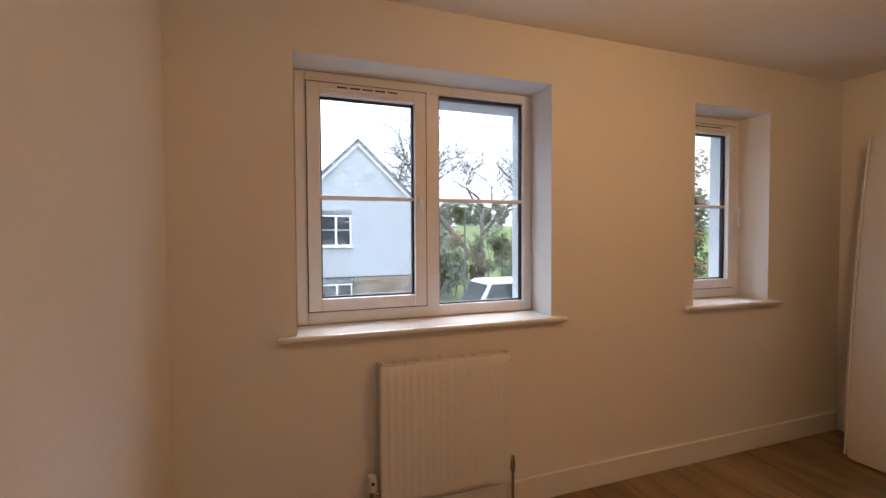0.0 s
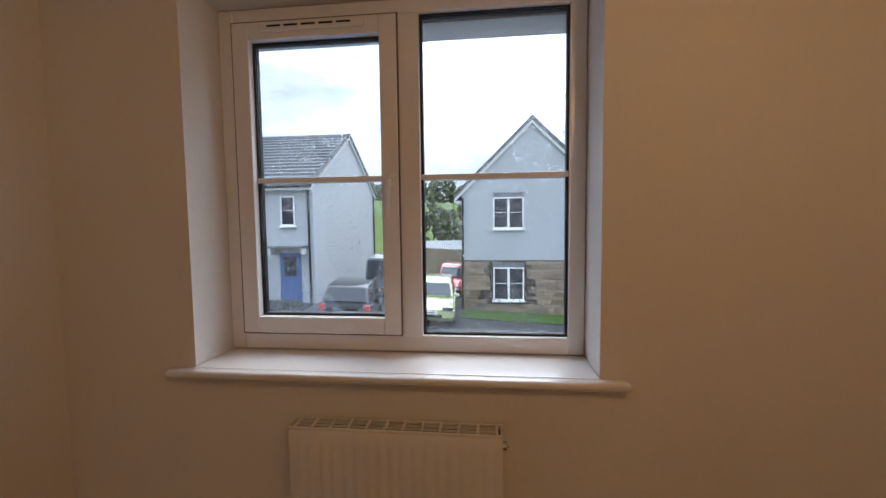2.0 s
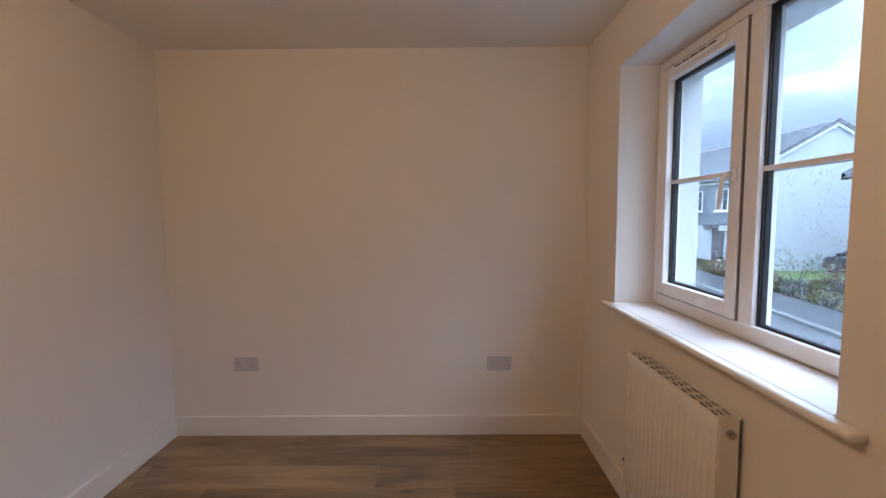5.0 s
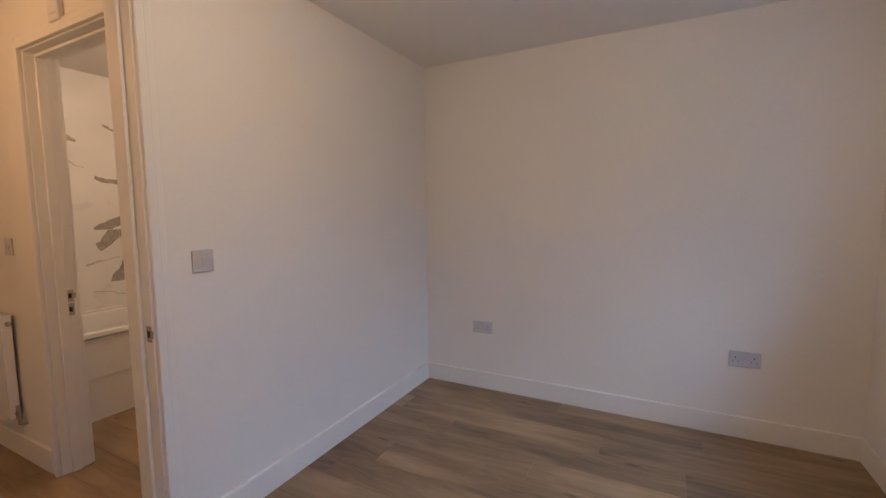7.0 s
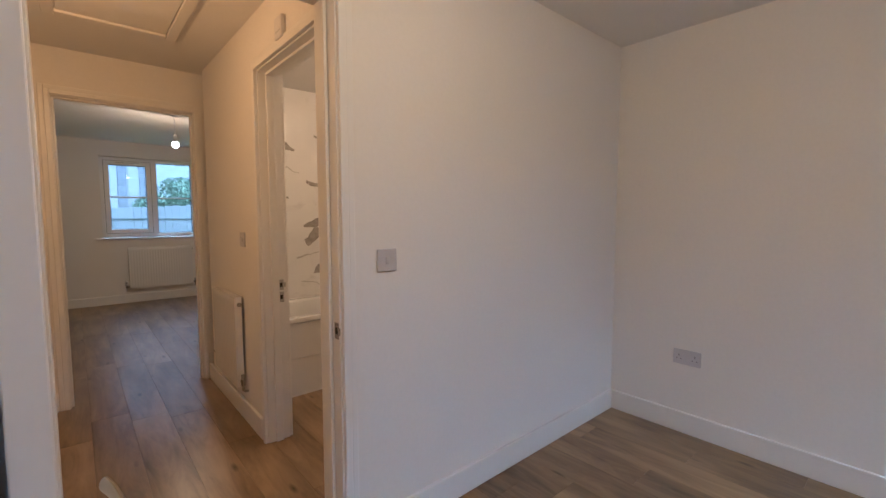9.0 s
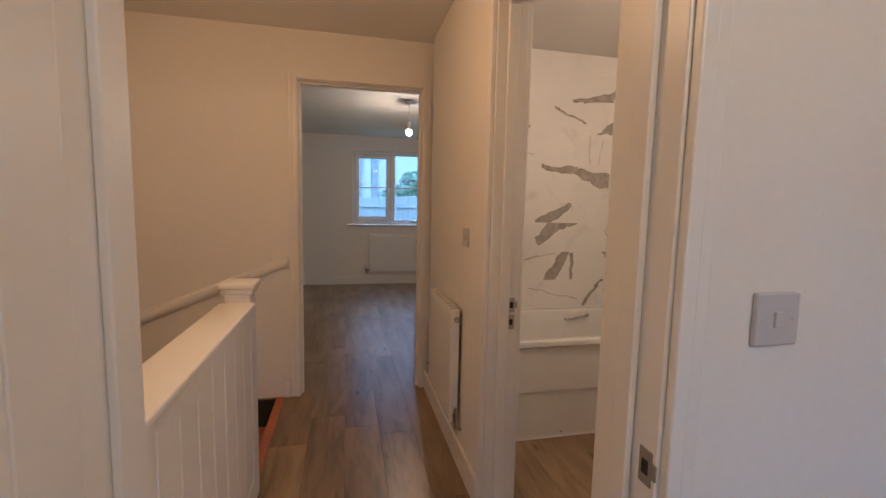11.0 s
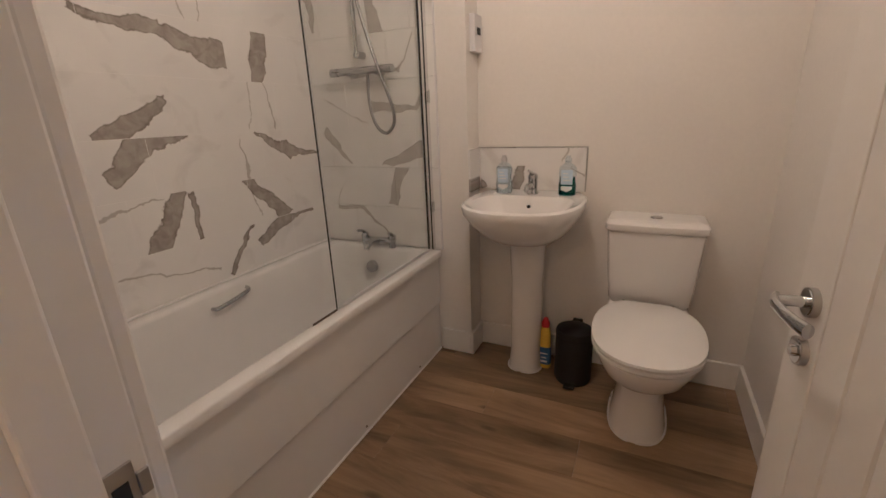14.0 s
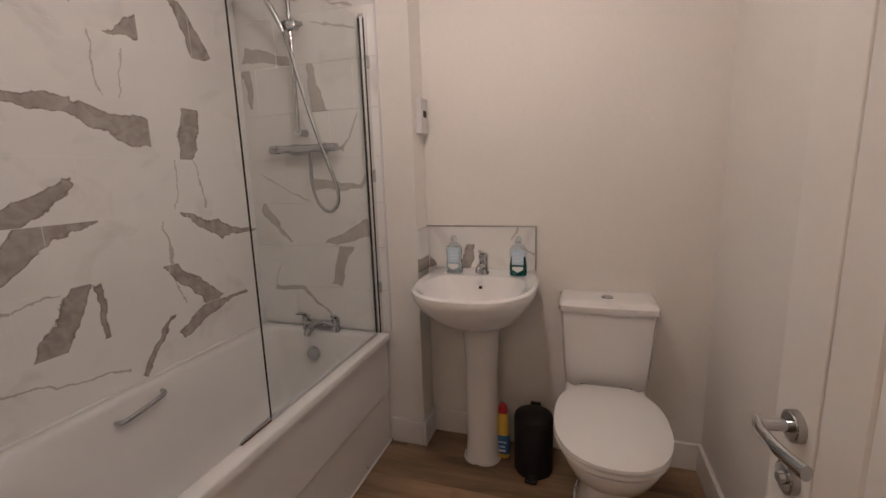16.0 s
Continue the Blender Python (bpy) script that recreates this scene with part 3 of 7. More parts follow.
structure("wall_back_bedroom_door", wall_with_openings(bmesh.new(), "x", BATH_W, ROOM_X, LAND_Y - 0.10, LAND_Y, 0.0, CEILING,
          [(D3[0] - 0.03, D3[1] + 0.03, 0.0, DOOR_H + 0.03)]), PAINT, "white painted wall with the back bedroom doorway", "wall")
structure("wall_bath_side", block((BATH_W, LAND_Y, 0.0), (BATH_E, BATH_S - 0.0009, CEILING)), GROUT,
          "pale grouted backing of the tiled bath wall", "wall")
structure("wall_tap_end", block((BATH_W, BATH_S - 0.0009, 0.0), (TAP_X - 0.010, -3.845, CEILING)), PAINT,
          "white painted boxing at the tap end of the bath", "wall")
WB = (1.155, 2.330, 0.930, 2.085)
structure("wall_south", wall_with_openings(bmesh.new(), "x", -0.30, 4.16, -9.05, BACK_Y, OUT, 2.6, [WB]), PAINT,
          "white painted window wall of the back bedroom", "wall")
structure("ceiling", block((BATH_W, -8.95, CEILING), (ROOM_X, 0.0, 2.5)), CEIL, "matt white painted plasterboard ceiling", "ceiling")
structure("roof_slab", block((-0.4, -9.2, 2.6), (4.26, 0.62, 2.75)), SLATE, "dark slate roof edge over the house", "roof")
structure("soffit", block((-0.4, 0.39, 2.46), (4.26, 0.60, 2.598)), UPVC, "white soffit board under the eaves", "trim")

# floor slab and stair well
bm = bmesh.new()
box(bm, (BATH_W, -8.75, -0.25), (2.80, 0.0, -0.012))
box(bm, (2.80, BATH_N, -0.25), (ROOM_X, 0.0, -0.012))
box(bm, (2.80, -8.75, -0.25), (ROOM_X, LAND_Y, -0.012))
floor = structure("floor", bm, DARKH, "greige oak-effect board floor", "floor")


def skirting(name, runs):
    """Square-topped skirting boards with a small chamfer; runs of (x0, y0, x1, y1, normal x, normal y)."""
    for x0, y0, x1, y1, nx, ny in runs:
        t = 0.016
        a = (min(x0, x1, x0 + nx * t, x1 + nx * t), min(y0, y1, y0 + ny * t, y1 + ny * t), 0.0)
        b = (max(x0, x1, x0 + nx * t, x1 + nx * t), max(y0, y1, y0 + ny * t, y1 + ny * t), 0.122)
        structure(name, block(a, b, 0.004, 2), GLOSS, "white satin painted skirting board", "skirting")


AW = 0.062
skirting("baseboard", [
    (0, 0, ROOM_X, 0, 0, -1), (0, 0, 0, ROOM_Y, 1, 0), (0.016, ROOM_Y, D1[0] - AW, ROOM_Y, 0, 1),
    (D1[1] + AW, ROOM_Y, ROOM_X, ROOM_Y, 0, 1), (ROOM_X, 0, ROOM_X, ROOM_Y, -1, 0),
    (LAND_X, D2[0] - AW, LAND_X, LAND_Y, 1, 0), (D3[1] + AW, LAND_Y, 2.80, LAND_Y, 0, 1),
    (0, BACK_Y, ROOM_X, BACK_Y, 0, 1), (ROOM_X, BACK_Y, ROOM_X, LAND_Y - 0.1, -1, 0), (BATH_W, BACK_Y, BATH_W, LAND_Y - 0.1, 1, 0),
    (BATH_W, -3.845, BATH_W, BATH_N, 1, 0), (BATH_W, BATH_N, BATH_E, BATH_N, 0, -1),
    (TAP_X - 0.010, -4.005, TAP_X - 0.010, -3.845, 1, 0), (BATH_W, -3.845, TAP_X + 0.006, -3.845, 0, 1),
])


def door_lining(name, axis, s0, s1, t0, t1, sides, label):
    """Lining, stops and architraves of a doorway; sides: faces (depth, outward sign) that carry architraves."""
    root = thing(name, label, "door frame", (s0, t0, 0) if axis == "x" else (t0, s0, 0), kind="structure")

    def bar(nm, sa, sb, ta, tb, za, zb, bv=0.003):
        a, b = ((sa, ta, za), (sb, tb, zb)) if axis == "x" else ((ta, sa, za), (tb, sb, zb))
        part(nm, block(a, b, bv, 2), GLOSS, root)
    bar("jamb", s0 - 0.028, s0, t0, t1, 0, DOOR_H + 0.028)
    bar("jamb", s1, s1 + 0.028, t0, t1, 0, DOOR_H + 0.028)
    bar("head", s0, s1, t0, t1, DOOR_H, DOOR_H + 0.028)
    mid = (t0 + t1) / 2
    bar("door_stop", s0, s0 + 0.013, mid - 0.02, mid + 0.02, 0, DOOR_H - 0.013)
    bar("door_stop", s1 - 0.013, s1, mid - 0.02, mid + 0.02, 0, DOOR_H - 0.013)
    bar("door_stop", s0, s1, mid - 0.02, mid + 0.02, DOOR_H - 0.013, DOOR_H)
    for face, sign in sides:
        for k, (w0, w1, d) in enumerate(((0.006, 0.034, 0.019), (0.034, 0.060, 0.013))):
            ta, tb = sorted((face, face + sign * d))
            bar("architrave", s0 - w1, s0 - w0, ta, tb, 0, DOOR_H + w1, 0.004)
            bar("architrave", s1 + w0, s1 + w1, ta, tb, 0, DOOR_H + w1, 0.004)
            bar("architrave", s0 - w0, s1 + w0, ta, tb, DOOR_H + w0, DOOR_H + w1, 0.004)
    return root


def strike(root, place, along, z, two=False):
    """Nickel strike plates let into the jamb."""
    x, y = place
    for k in range(2 if two else 1):
        zz = z - 0.068 * k
        if along == "x":
            pl = part("strike_plate", block((x - 0.001, y - 0.014, zz - 0.029), (x + 0.0025, y + 0.014, zz + 0.029), 0.001), SATIN, root, "satin nickel strike plate")
            part("strike_lip", block((x - 0.001, y + 0.0145, zz - 0.013), (x + 0.003, y + 0.024, zz + 0.013), 0.001), SATIN, pl)
            part("keep_hole", block((x + 0.0, y - 0.007, zz - 0.012), (x + 0.0032, y + 0.007, zz + 0.012)), DARKH, pl)
        else:
            pl = part("strike_plate", block((x - 0.014, y - 0.001, zz - 0.029), (x + 0.014, y + 0.0025, zz + 0.029), 0.001), SATIN, root, "satin nickel strike plate")
            if k == 0:
                part("strike_lip", block((x - 0.025, y - 0.001, zz - 0.013), (x - 0.0145, y + 0.003, zz + 0.013), 0.001), SATIN, pl)
            part("keep_hole", block((x - 0.007, y, zz - 0.012), (x + 0.007, y + 0.0032, zz + 0.012)), DARKH, pl)


f1 = door_lining("door_frame_1", "x", *D1, BATH_N, ROOM_Y, [(ROOM_Y, 1), (BATH_N, -1)], "white painted bedroom door lining with moulded architrave")
strike(f1, (D1[0], ROOM_Y - 0.022), "x", 0.855)
f2 = door_lining("door_frame_2", "y", *D2, BATH_E, LAND_X, [(LAND_X, 1), (BATH_E, -1)], "white painted bathroom door lining with moulded architrave")
strike(f2, (BATH_E + 0.028, D2[0]), "y", 0.880, True)
f3 = door_lining("door_frame_3", "x", *D3, LAND_Y - 0.10, LAND_Y, [(LAND_Y, 1), (LAND_Y - 0.10, -1)], "white painted back bedroom door lining with moulded architrave")
for z in (0.25, 1.05, 1.75):
    part("hinge", block((D3[1] - 0.004, LAND_Y - 0.095, z), (D3[1] + 0.001, LAND_Y - 0.06, z + 0.09), 0.002), SATIN, f3, "satin nickel hinge leaf")


def cottage_door(name, label, width, thick=0.036):
    """A white door leaf with vertical V-grooves on both faces, hinge edge at the origin, leaf along +x."""
    root = thing(name, label, "door", (0, 0, 0))
    z0, z1 = 0.008, 1.985
    stile = 0.105
    part("stile", block((0, -thick, z0), (stile, 0, z1), 0.002), DOORW, root)
    part("stile", block((width - stile, -thick, z0), (width, 0, z1), 0.002), DOORW, root)
    n = 6
    w = (width - 2 * stile) / n
    for i in range(n):
        x = stile + i * w
        part("board", block((x + 0.0004, -thick + 0.0006, z0), (x + w - 0.0004, -0.0006, z1), 0.0045, 1), DOORW, root)
    for z in (0.2, 1.0, 1.75):
        part("hinge", block((-0.003, -thick + 0.004, z), (0.0, -0.004, z + 0.09), 0.001), SATIN, root, "satin nickel hinge leaf")
    return root


def lever_set(root, x, y, z, out, turn):
    """A chrome lever on a round rose, with a round release below; out: the sign of the face's normal in y."""
    for zz, nm in ((z, "handle_rose"), (z - 0.092, "release_rose")):
        ob = part(nm, rod(bmesh.new(), (x, y, zz), (x, y + out * 0.011, zz), 0.026, 0.0255, 32), SATIN, root, "satin nickel round rose", True)
        part("rose_ring", rod(bmesh.new(), (x, y + out * 0.011, zz), (x, y + out * 0.0125, zz), 0.0225, 0.0215, 32), CHROME, ob, "", True)
    part("neck", rod(bmesh.new(), (x, y + out * 0.01, z), (x, y + out * 0.056, z), 0.0100, 0.0095, 16), CHROME, root, "chrome lever neck", True)
    reach = [(0.014, 0.050, 0.0095), (0.004, 0.056, 0.0100), (-0.020, 0.062, 0.0098), (-0.060, 0.062, 0.0095), (-0.090, 0.059, 0.0098), (-0.118, 0.053, 0.0108)]
    bm = bmesh.new()
    rings(bm, [[(x - turn * a, y + out * (o + 0.72 * r * math.cos(2 * math.pi * k / 14)), z + 1.15 * r * math.sin(2 * math.pi * k / 14)) for k in range(14)] for a, o, r in reach])
    part("lever", bm, CHROME, root, "straight chrome lever handle", True)
    part("release_turn", rod(bmesh.new(), (x, y + out * 0.0125, z - 0.092), (x, y + out * 0.02, z - 0.092), 0.011, 0.009, 20), CHROME, root, "chrome coin-slot release", True)


d1 = cottage_door("door_bedroom", "open white grooved bedroom door with chrome lever", 0.752)
lever_set(d1, 0.752 - 0.062, 0.0, 0.868, 1, -1)
lever_set(d1, 0.752 - 0.062, -0.036, 0.868, -1, -1)
d1.location, d1.rotation_euler = (D1[1], ROOM_Y - 0.002, 0), (0, 0, radians(93.2))
d2 = cottage_door("door_bathroom", "open white grooved bathroom door with lever handle", 0.752)
lever_set(d2, 0.752 - 0.062, 0.0, 0.868, 1, -1)
lever_set(d2, 0.752 - 0.062, -0.036, 0.868, -1, -1)
d2.location, d2.rotation_euler = (BATH_E, D2[1] - 0.002, 0), (0, 0, radians(186.5))
d3 = cottage_door("door_back_bedroom", "open white grooved back bedroom door", 0.752)
d3.location, d3.rotation_euler = (D3[1], LAND_Y - 0.10, 0), (0, 0, radians(-9))


# ---- windows ----
def casement(name, x0, x1, z0, z1, y, sign, label, fixed=True, sash_left=True, bars=True, drops=0, category="window"):
    """A white uPVC window in the opening, inner face at y, outside towards sign: frame, one opening sash, one fixed light."""
    root = thing(name, label, category, (x0, y, z0), kind="structure")
    d = 0.068 * sign

    def bar(nm, xa, xb, za, zb, ya, yb, mat=UPVC, parent=root, bv=0.004):
        ya, yb = sorted((ya, yb))
        return part(nm, block((xa, ya, za), (xb, yb, zb), bv, 2), mat, parent)
    fw = 0.050
    bar("window_frame", x0, x0 + fw, z0, z1, y, y + d)
    bar("window_frame", x1 - fw, x1, z0, z1, y, y + d)
    bar("window_frame", x0 + fw, x1 - fw, z0, z0 + fw + 0.005, y, y + d)
    bar("window_frame", x0 + fw, x1 - fw, z1 - fw + 0.006, z1, y, y + d)
    lights = []
    mid = (x0 + fw + 0.553 if sash_left else x1 - fw - 0.553) if fixed else None
    if fixed:
        ma, mb = (mid, mid + 0.068) if sash_left else (mid - 0.068, mid)
        bar("mullion", ma, mb, z0 + fw, z1 - fw + 0.006, y, y + d)
        sash = (x0 + fw, ma) if sash_left else (mb, x1 - fw)
        rest = (mb, x1 - fw) if sash_left else (x0 + fw, ma)
        lights.append((rest[0], rest[1], z0 + fw + 0.005, z1 - fw + 0.006, None))
    else:
        sash = (x0 + fw, x1 - fw)
    sx0, sx1, sz0, sz1 = sash[0] + 0.002, sash[1] - 0.002, z0 + fw + 0.008, z1 - fw + 0.003
    sw = 0.056
    ys, ye = y - 0.012 * sign, y + 0.060 * sign
    s = bar("sash", sx0, sx0 + sw, sz0, sz1, ys, ye)
    bar("sash_stile", sx1 - sw, sx1, sz0, sz1, ys, ye)
    bar("sash_rail", sx0 + sw, sx1 - sw, sz0, sz0 + sw, ys, ye)
    bar("sash_rail", sx0 + sw, sx1 - sw, sz1 - sw, sz1, ys, ye)
    for (xa, xb) in ((sx0 - 0.004, sx0 + 0.0), (sx1, sx1 + 0.004)):
        bar("sash_seal", xa, xb, sz0 - 0.004, sz1 + 0.004, y - 0.007 * sign, y + 0.02 * sign, SEALG, bv=0)
    bar("sash_seal", sx0, sx1, sz1, sz1 + 0.004, y - 0.007 * sign, y + 0.02 * sign, SEALG, bv=0)
    bar("sash_seal", sx0, sx1, sz0 - 0.004, sz0, y - 0.007 * sign, y + 0.02 * sign, SEALG, bv=0)
    lights.append((sx0 + sw, sx1 - sw, sz0 + sw, sz1 - sw, s))
    zb = z0 + (z1 - z0) * 0.508
    for xa, xb, za, zc, own in lights:
        yg = y + 0.022 * sign
        for yy in (yg, yg + 0.024 * sign):
            ob = bar("pane", xa, xb, za, zc, yy, yy + 0.003 * sign, GLASS, bv=0)
            ob.visible_shadow = False
        g = 0.007
        for q in ((xa, xa + g, za, zc), (xb - g, xb, za, zc), (xa + g, xb - g, za, za + g), (xa + g, xb - g, zc - g, zc)):
            bar("gasket", *q, yg - 0.006 * sign, yg - 0.0005 * sign, BLACKG, bv=0.001)
            bar("spacer", *q, yg + 0.004 * sign, yg + 0.023 * sign, BLACKG, bv=0)
        if bars:
            bar("glazing_bar", xa, xb, zb - 0.009, zb + 0.009, yg - 0.009 * sign, yg - 0.0008 * sign, UPVC, bv=0.003)
            bar("glazing_bar", xa, xb, zb - 0.009, zb + 0.009, yg + 0.0285 * sign, yg + 0.038 * sign, UPVC, bv=0.003)
        if drops:
            bm = bmesh.new()
            rnd = random.Random(int(1000 * xa) + drops)
            yo = yg + 0.0272 * sign
            verts, faces = [], []
            for _ in range(drops):
                px, u = rnd.uniform(xa + 0.01, xb - 0.01), rnd.random()
                pz = za + (zc - za) * (u ** 1.7 if rnd.random() < 0.8 else u)
                if noise.noise((px * 6, pz * 5, 2.0)) < -0.22:
                    continue
                r = min(0.0023, 0.0005 + rnd.expovariate(2500))
                k = len(verts)
                for f, h in ((1.0, 0.0), (0.72, 0.42)):
                    for i in range(7):
                        a = 2 * math.pi * i / 7 + u
                        verts.append((px + f * r * math.cos(a), yo + sign * h * r, pz + f * r * 1.15 * math.sin(a)))
                verts.append((px, yo + sign * 0.6 * r, pz))
                for i in range(7):
                    j = (i + 1) % 7
                    faces += [(k + i, k + j, k + 7 + j, k + 7 + i), (k + 7 + i, k + 7 + j, k + 14)]
            me = bpy.data.meshes.new("raindrops")
            me.from_pydata([Vector(v) - Vector((x0, y, z0)) for v in verts], [], faces)
            me.polygons.foreach_set("use_smooth", [True] * len(me.polygons))
            me.materials.append(WATER)
            ob = new("raindrops", me)
            ob.parent, ob.visible_shadow = root, False
            tagged(ob, "clear raindrops on the outside of the glass", "", "", "stuff")
    # trickle vent on the sash head
    vz = sz1 - 0.022
    v = bar("trickle_vent", sx0 + 0.10, sx1 - 0.10, vz - 0.014, vz + 0.014, ys - 0.012 * sign, ys, UPVC, bv=0.005)
    n = 5
    step = (sx1 - sx0 - 0.26) / n
    for i in range(n):
        xa = sx0 + 0.13 + i * step
        bar("vent_slot", xa, xa + step - 0.012, vz - 0.002, vz + 0.004, ys - 0.0135 * sign, ys - 0.011 * sign, DARKH, v, 0)
    # lever on the meeting stile
    hx = (sx1 - sw / 2 + 0.006) if sash_left else (sx0 + sw / 2 - 0.006)
    hz = zb - 0.012
    hb = bar("handle_base", hx - 0.012, hx + 0.012, hz - 0.024, hz + 0.026, ys - 0.014 * sign, ys, UPVC, bv=0.006)
    part("key_hole", rod(bmesh.new(), (hx, ys - 0.016 * sign, hz + 0.004), (hx, ys - 0.0135 * sign, hz + 0.004), 0.005, n=12), DARKH, hb)
    out = -sign
    pts = curve([(hx, ys + out * 0.012, hz), (hx, ys + out * 0.036, hz - 0.004), (hx - 0.002, ys + out * 0.046, hz - 0.03),
                 (hx - 0.006, ys + out * 0.046, hz - 0.075), (hx - 0.010, ys + out * 0.050, hz - 0.118)], 6)
    part("handle_lever", tube(bmesh.new(), pts, 0.0085, 10, 0.0075), UPVC, root, "white curved window handle", True)
    return root


casement("window_1", W1[0] + 0.002, W1[1] - 0.002, W1[2] + 0.018, W1[3] - 0.002, 0.186, 1,
         "white uPVC casement window with rain-spotted glass", drops=22000)
casement("window_2", W2[0] + 0.002, W2[1] - 0.002, W2[2] + 0.018, W2[3] - 0.002, 0.186, 1,
         "narrow white uPVC casement window", fixed=False, drops=1800)
casement("window_3", WB[0] + 0.002, WB[1] - 0.002, WB[2] + 0.018, WB[3] - 0.002, BACK_Y - 0.10, -1,
         "white uPVC window of the back bedroom", sash_left=False)


def window_board(name, x0, x1, z, y_in, y_back, sign, label):
    """A rounded-nosed sill board with horns past the reveal; the tongue runs back to the frame."""
    root = thing(name, label, "window sill", ((x0 + x1) / 2, y_in, z), kind="structure")
    a, b = sorted((y_in - sign * 0.042, y_in))
    part("nosing", block((x0 - 0.076, a, z - 0.024), (x1 + 0.076, b, z), 0.010, 3), SILLW, root, smooth=True)
    a, b = sorted((y_in - sign * 0.008, y_back))
    part("board", block((x0 + 0.001, a, z - 0.018), (x1 - 0.001, b, z + 0.001), 0.001, 1), SILLW, root)


window_board("window_sill_1", W1[0], W1[1], 0.905, 0.0, 0.190, 1, "white painted sill board under the front window")
window_board("window_sill_2", W2[0], W2[1], 0.905, 0.0, 0.190, 1, "white painted sill board under the narrow window")
window_board("window_sill_3", WB[0], WB[1], 0.945, BACK_Y, BACK_Y - 0.105, -1, "white painted sill board in the back bedroom")
for nm, (a, b) in (("outer_sill", (0.45, 1.64)), ("outer_sill", (2.58, 3.18))):
    structure(nm, block((a + 0.035, 0.256, 0.87), (b - 0.035, 0.43, 0.903), 0.006), UPVC, "white outer window sill", "window sill")


# ---- front bedroom ----
def radiator(name, label, x0, x1, z0, z1, y, depth, at_valve, group="", rib=0.0055, to_wall=False):
    """A panel radiator on a wall that faces -y: ribbed front panel, side covers, slotted top grille, valves."""
    root = thing(name, label, "radiator", ((x0 + x1) / 2, y, 0), group)
    yf = y - depth
    # pressed front with flutes
    n = max(6, round((x1 - x0 - 0.04) / 0.0335))
    pts = [(x0 + 0.002, 0.0), (x0 + 0.022, 0.0)]
    step = (x1 - x0 - 0.044) / n
    for i in range(n):
        c = x0 + 0.022 + (i + 0.5) * step
        pts += [(c - step * 0.30, 0.0), (c - step * 0.14, rib), (c + step * 0.14, rib), (c + step * 0.30, 0.0)]
    pts += [(x1 - 0.022, 0.0), (x1 - 0.002, 0.0)]
    zs = [(z0 + 0.004, 0), (z0 + 0.045, 0), (z0 + 0.058, 1), (z1 - 0.062, 1), (z1 - 0.048, 0), (z1 - 0.012, 0), (z1 - 0.004, -0.6)]
    bm = bmesh.new()
    rings(bm, [[(px, yf + 0.006 - dy * k if k >= 0 else yf + 0.012, z) for px, dy in pts] for z, k in zs], close=False)
    ext = bmesh.ops.extrude_face_region(bm, geom=bm.faces[:])
    for v in ext["geom"]:
        if isinstance(v, bmesh.types.BMVert):
            v.co.y = yf + 0.018
    part("front_panel", bm, RADW, root, "white ribbed steel front panel", True)
    part("back_panel", block((x0 + 0.01, y - 0.032, z0 + 0.004), (x1 - 0.01, y - 0.020, z1 - 0.02), 0.003), RADW, root)
    bm = bmesh.new()
    for i in range(int((x1 - x0) / 0.025)):
        cx = x0 + 0.02 + i * 0.025
        box(bm, (cx, yf + 0.02, z0 + 0.03), (cx + 0.0012, y - 0.034, z1 - 0.04))
    part("convector_fins", bm, RADW, root)
    for xa, xb in ((x0 - 0.001, x0 + 0.003), (x1 - 0.003, x1 + 0.001)):
        part("side_cover", block((xa, yf + 0.012, z0 + 0.01), (xb, y - 0.016, z1), 0.001), RADW, root)
    # top grille
    g0, g1 = yf + 0.006, y - 0.010
    bm = bmesh.new()
    box(bm, (x0, g0, z1 - 0.008), (x1, g0 + 0.007, z1 + 0.001), 0.002)
    box(bm, (x0, g1 - 0.006, z1 - 0.008), (x1, g1, z1 + 0.001), 0.002)
    grille = part("top_grille", bm, RADW, root, "white slotted top grille")
    m = round((x1 - x0) / 0.055)
    w = (x1 - x0 - 0.03) / m
    for i in range(m + 1):
        cx = x0 + 0.015 + i * w
        part("grille_bar", block((cx - 0.004, g0 + 0.007, z1 - 0.006), (cx + 0.004, g1 - 0.006, z1 + 0.0005), 0.001, 1), RADW, grille)
    for k in (1, 2):
        yy = g0 + 0.007 + (g1 - g0 - 0.013) * k / 3
        part("grille_wire", block((x0 + 0.012, yy - 0.0015, z1 - 0.007), (x1 - 0.012, yy + 0.0015, z1 - 0.001)), RADW, grille)
    # added black sheet under the slots: the shade inside the grille as colour
    part("grille_shadow_tray", block((x0 + 0.006, g0 + 0.005, z1 - 0.016), (x1 - 0.006, g1 - 0.004, z1 - 0.012)), BLACKM, grille)
    # air vent plug
    pl = rod(bmesh.new(), (x1 + 0.001, y - depth / 2, z1 - 0.045), (x1 + 0.012, y - depth / 2, z1 - 0.045), 0.013, 0.012, 20)
    v = part("vent_plug", pl, CHROME, root, "chrome air vent plug", True)
    part("vent_screw", rod(bmesh.new(), (x1 + 0.012, y - depth / 2, z1 - 0.045), (x1 + 0.019, y - depth / 2, z1 - 0.045), 0.006, 0.005, 12), SATIN, v, "", True)
    # thermostatic valve, lockshield and tails
    yv = y - depth / 2
    tx, lx = (x0 - 0.035, x1 + 0.030) if at_valve == "left" else (x1 + 0.035, x0 - 0.030)
    bm = rod(bmesh.new(), (tx, yv, z0 + 0.02), (tx, yv, z0 + 0.052), 0.014, 0.014, 20)
    rod(bm, ((x0 if tx < x0 else x1), yv, z0 + 0.035), (tx, yv, z0 + 0.035), 0.010, 0.010, 16)
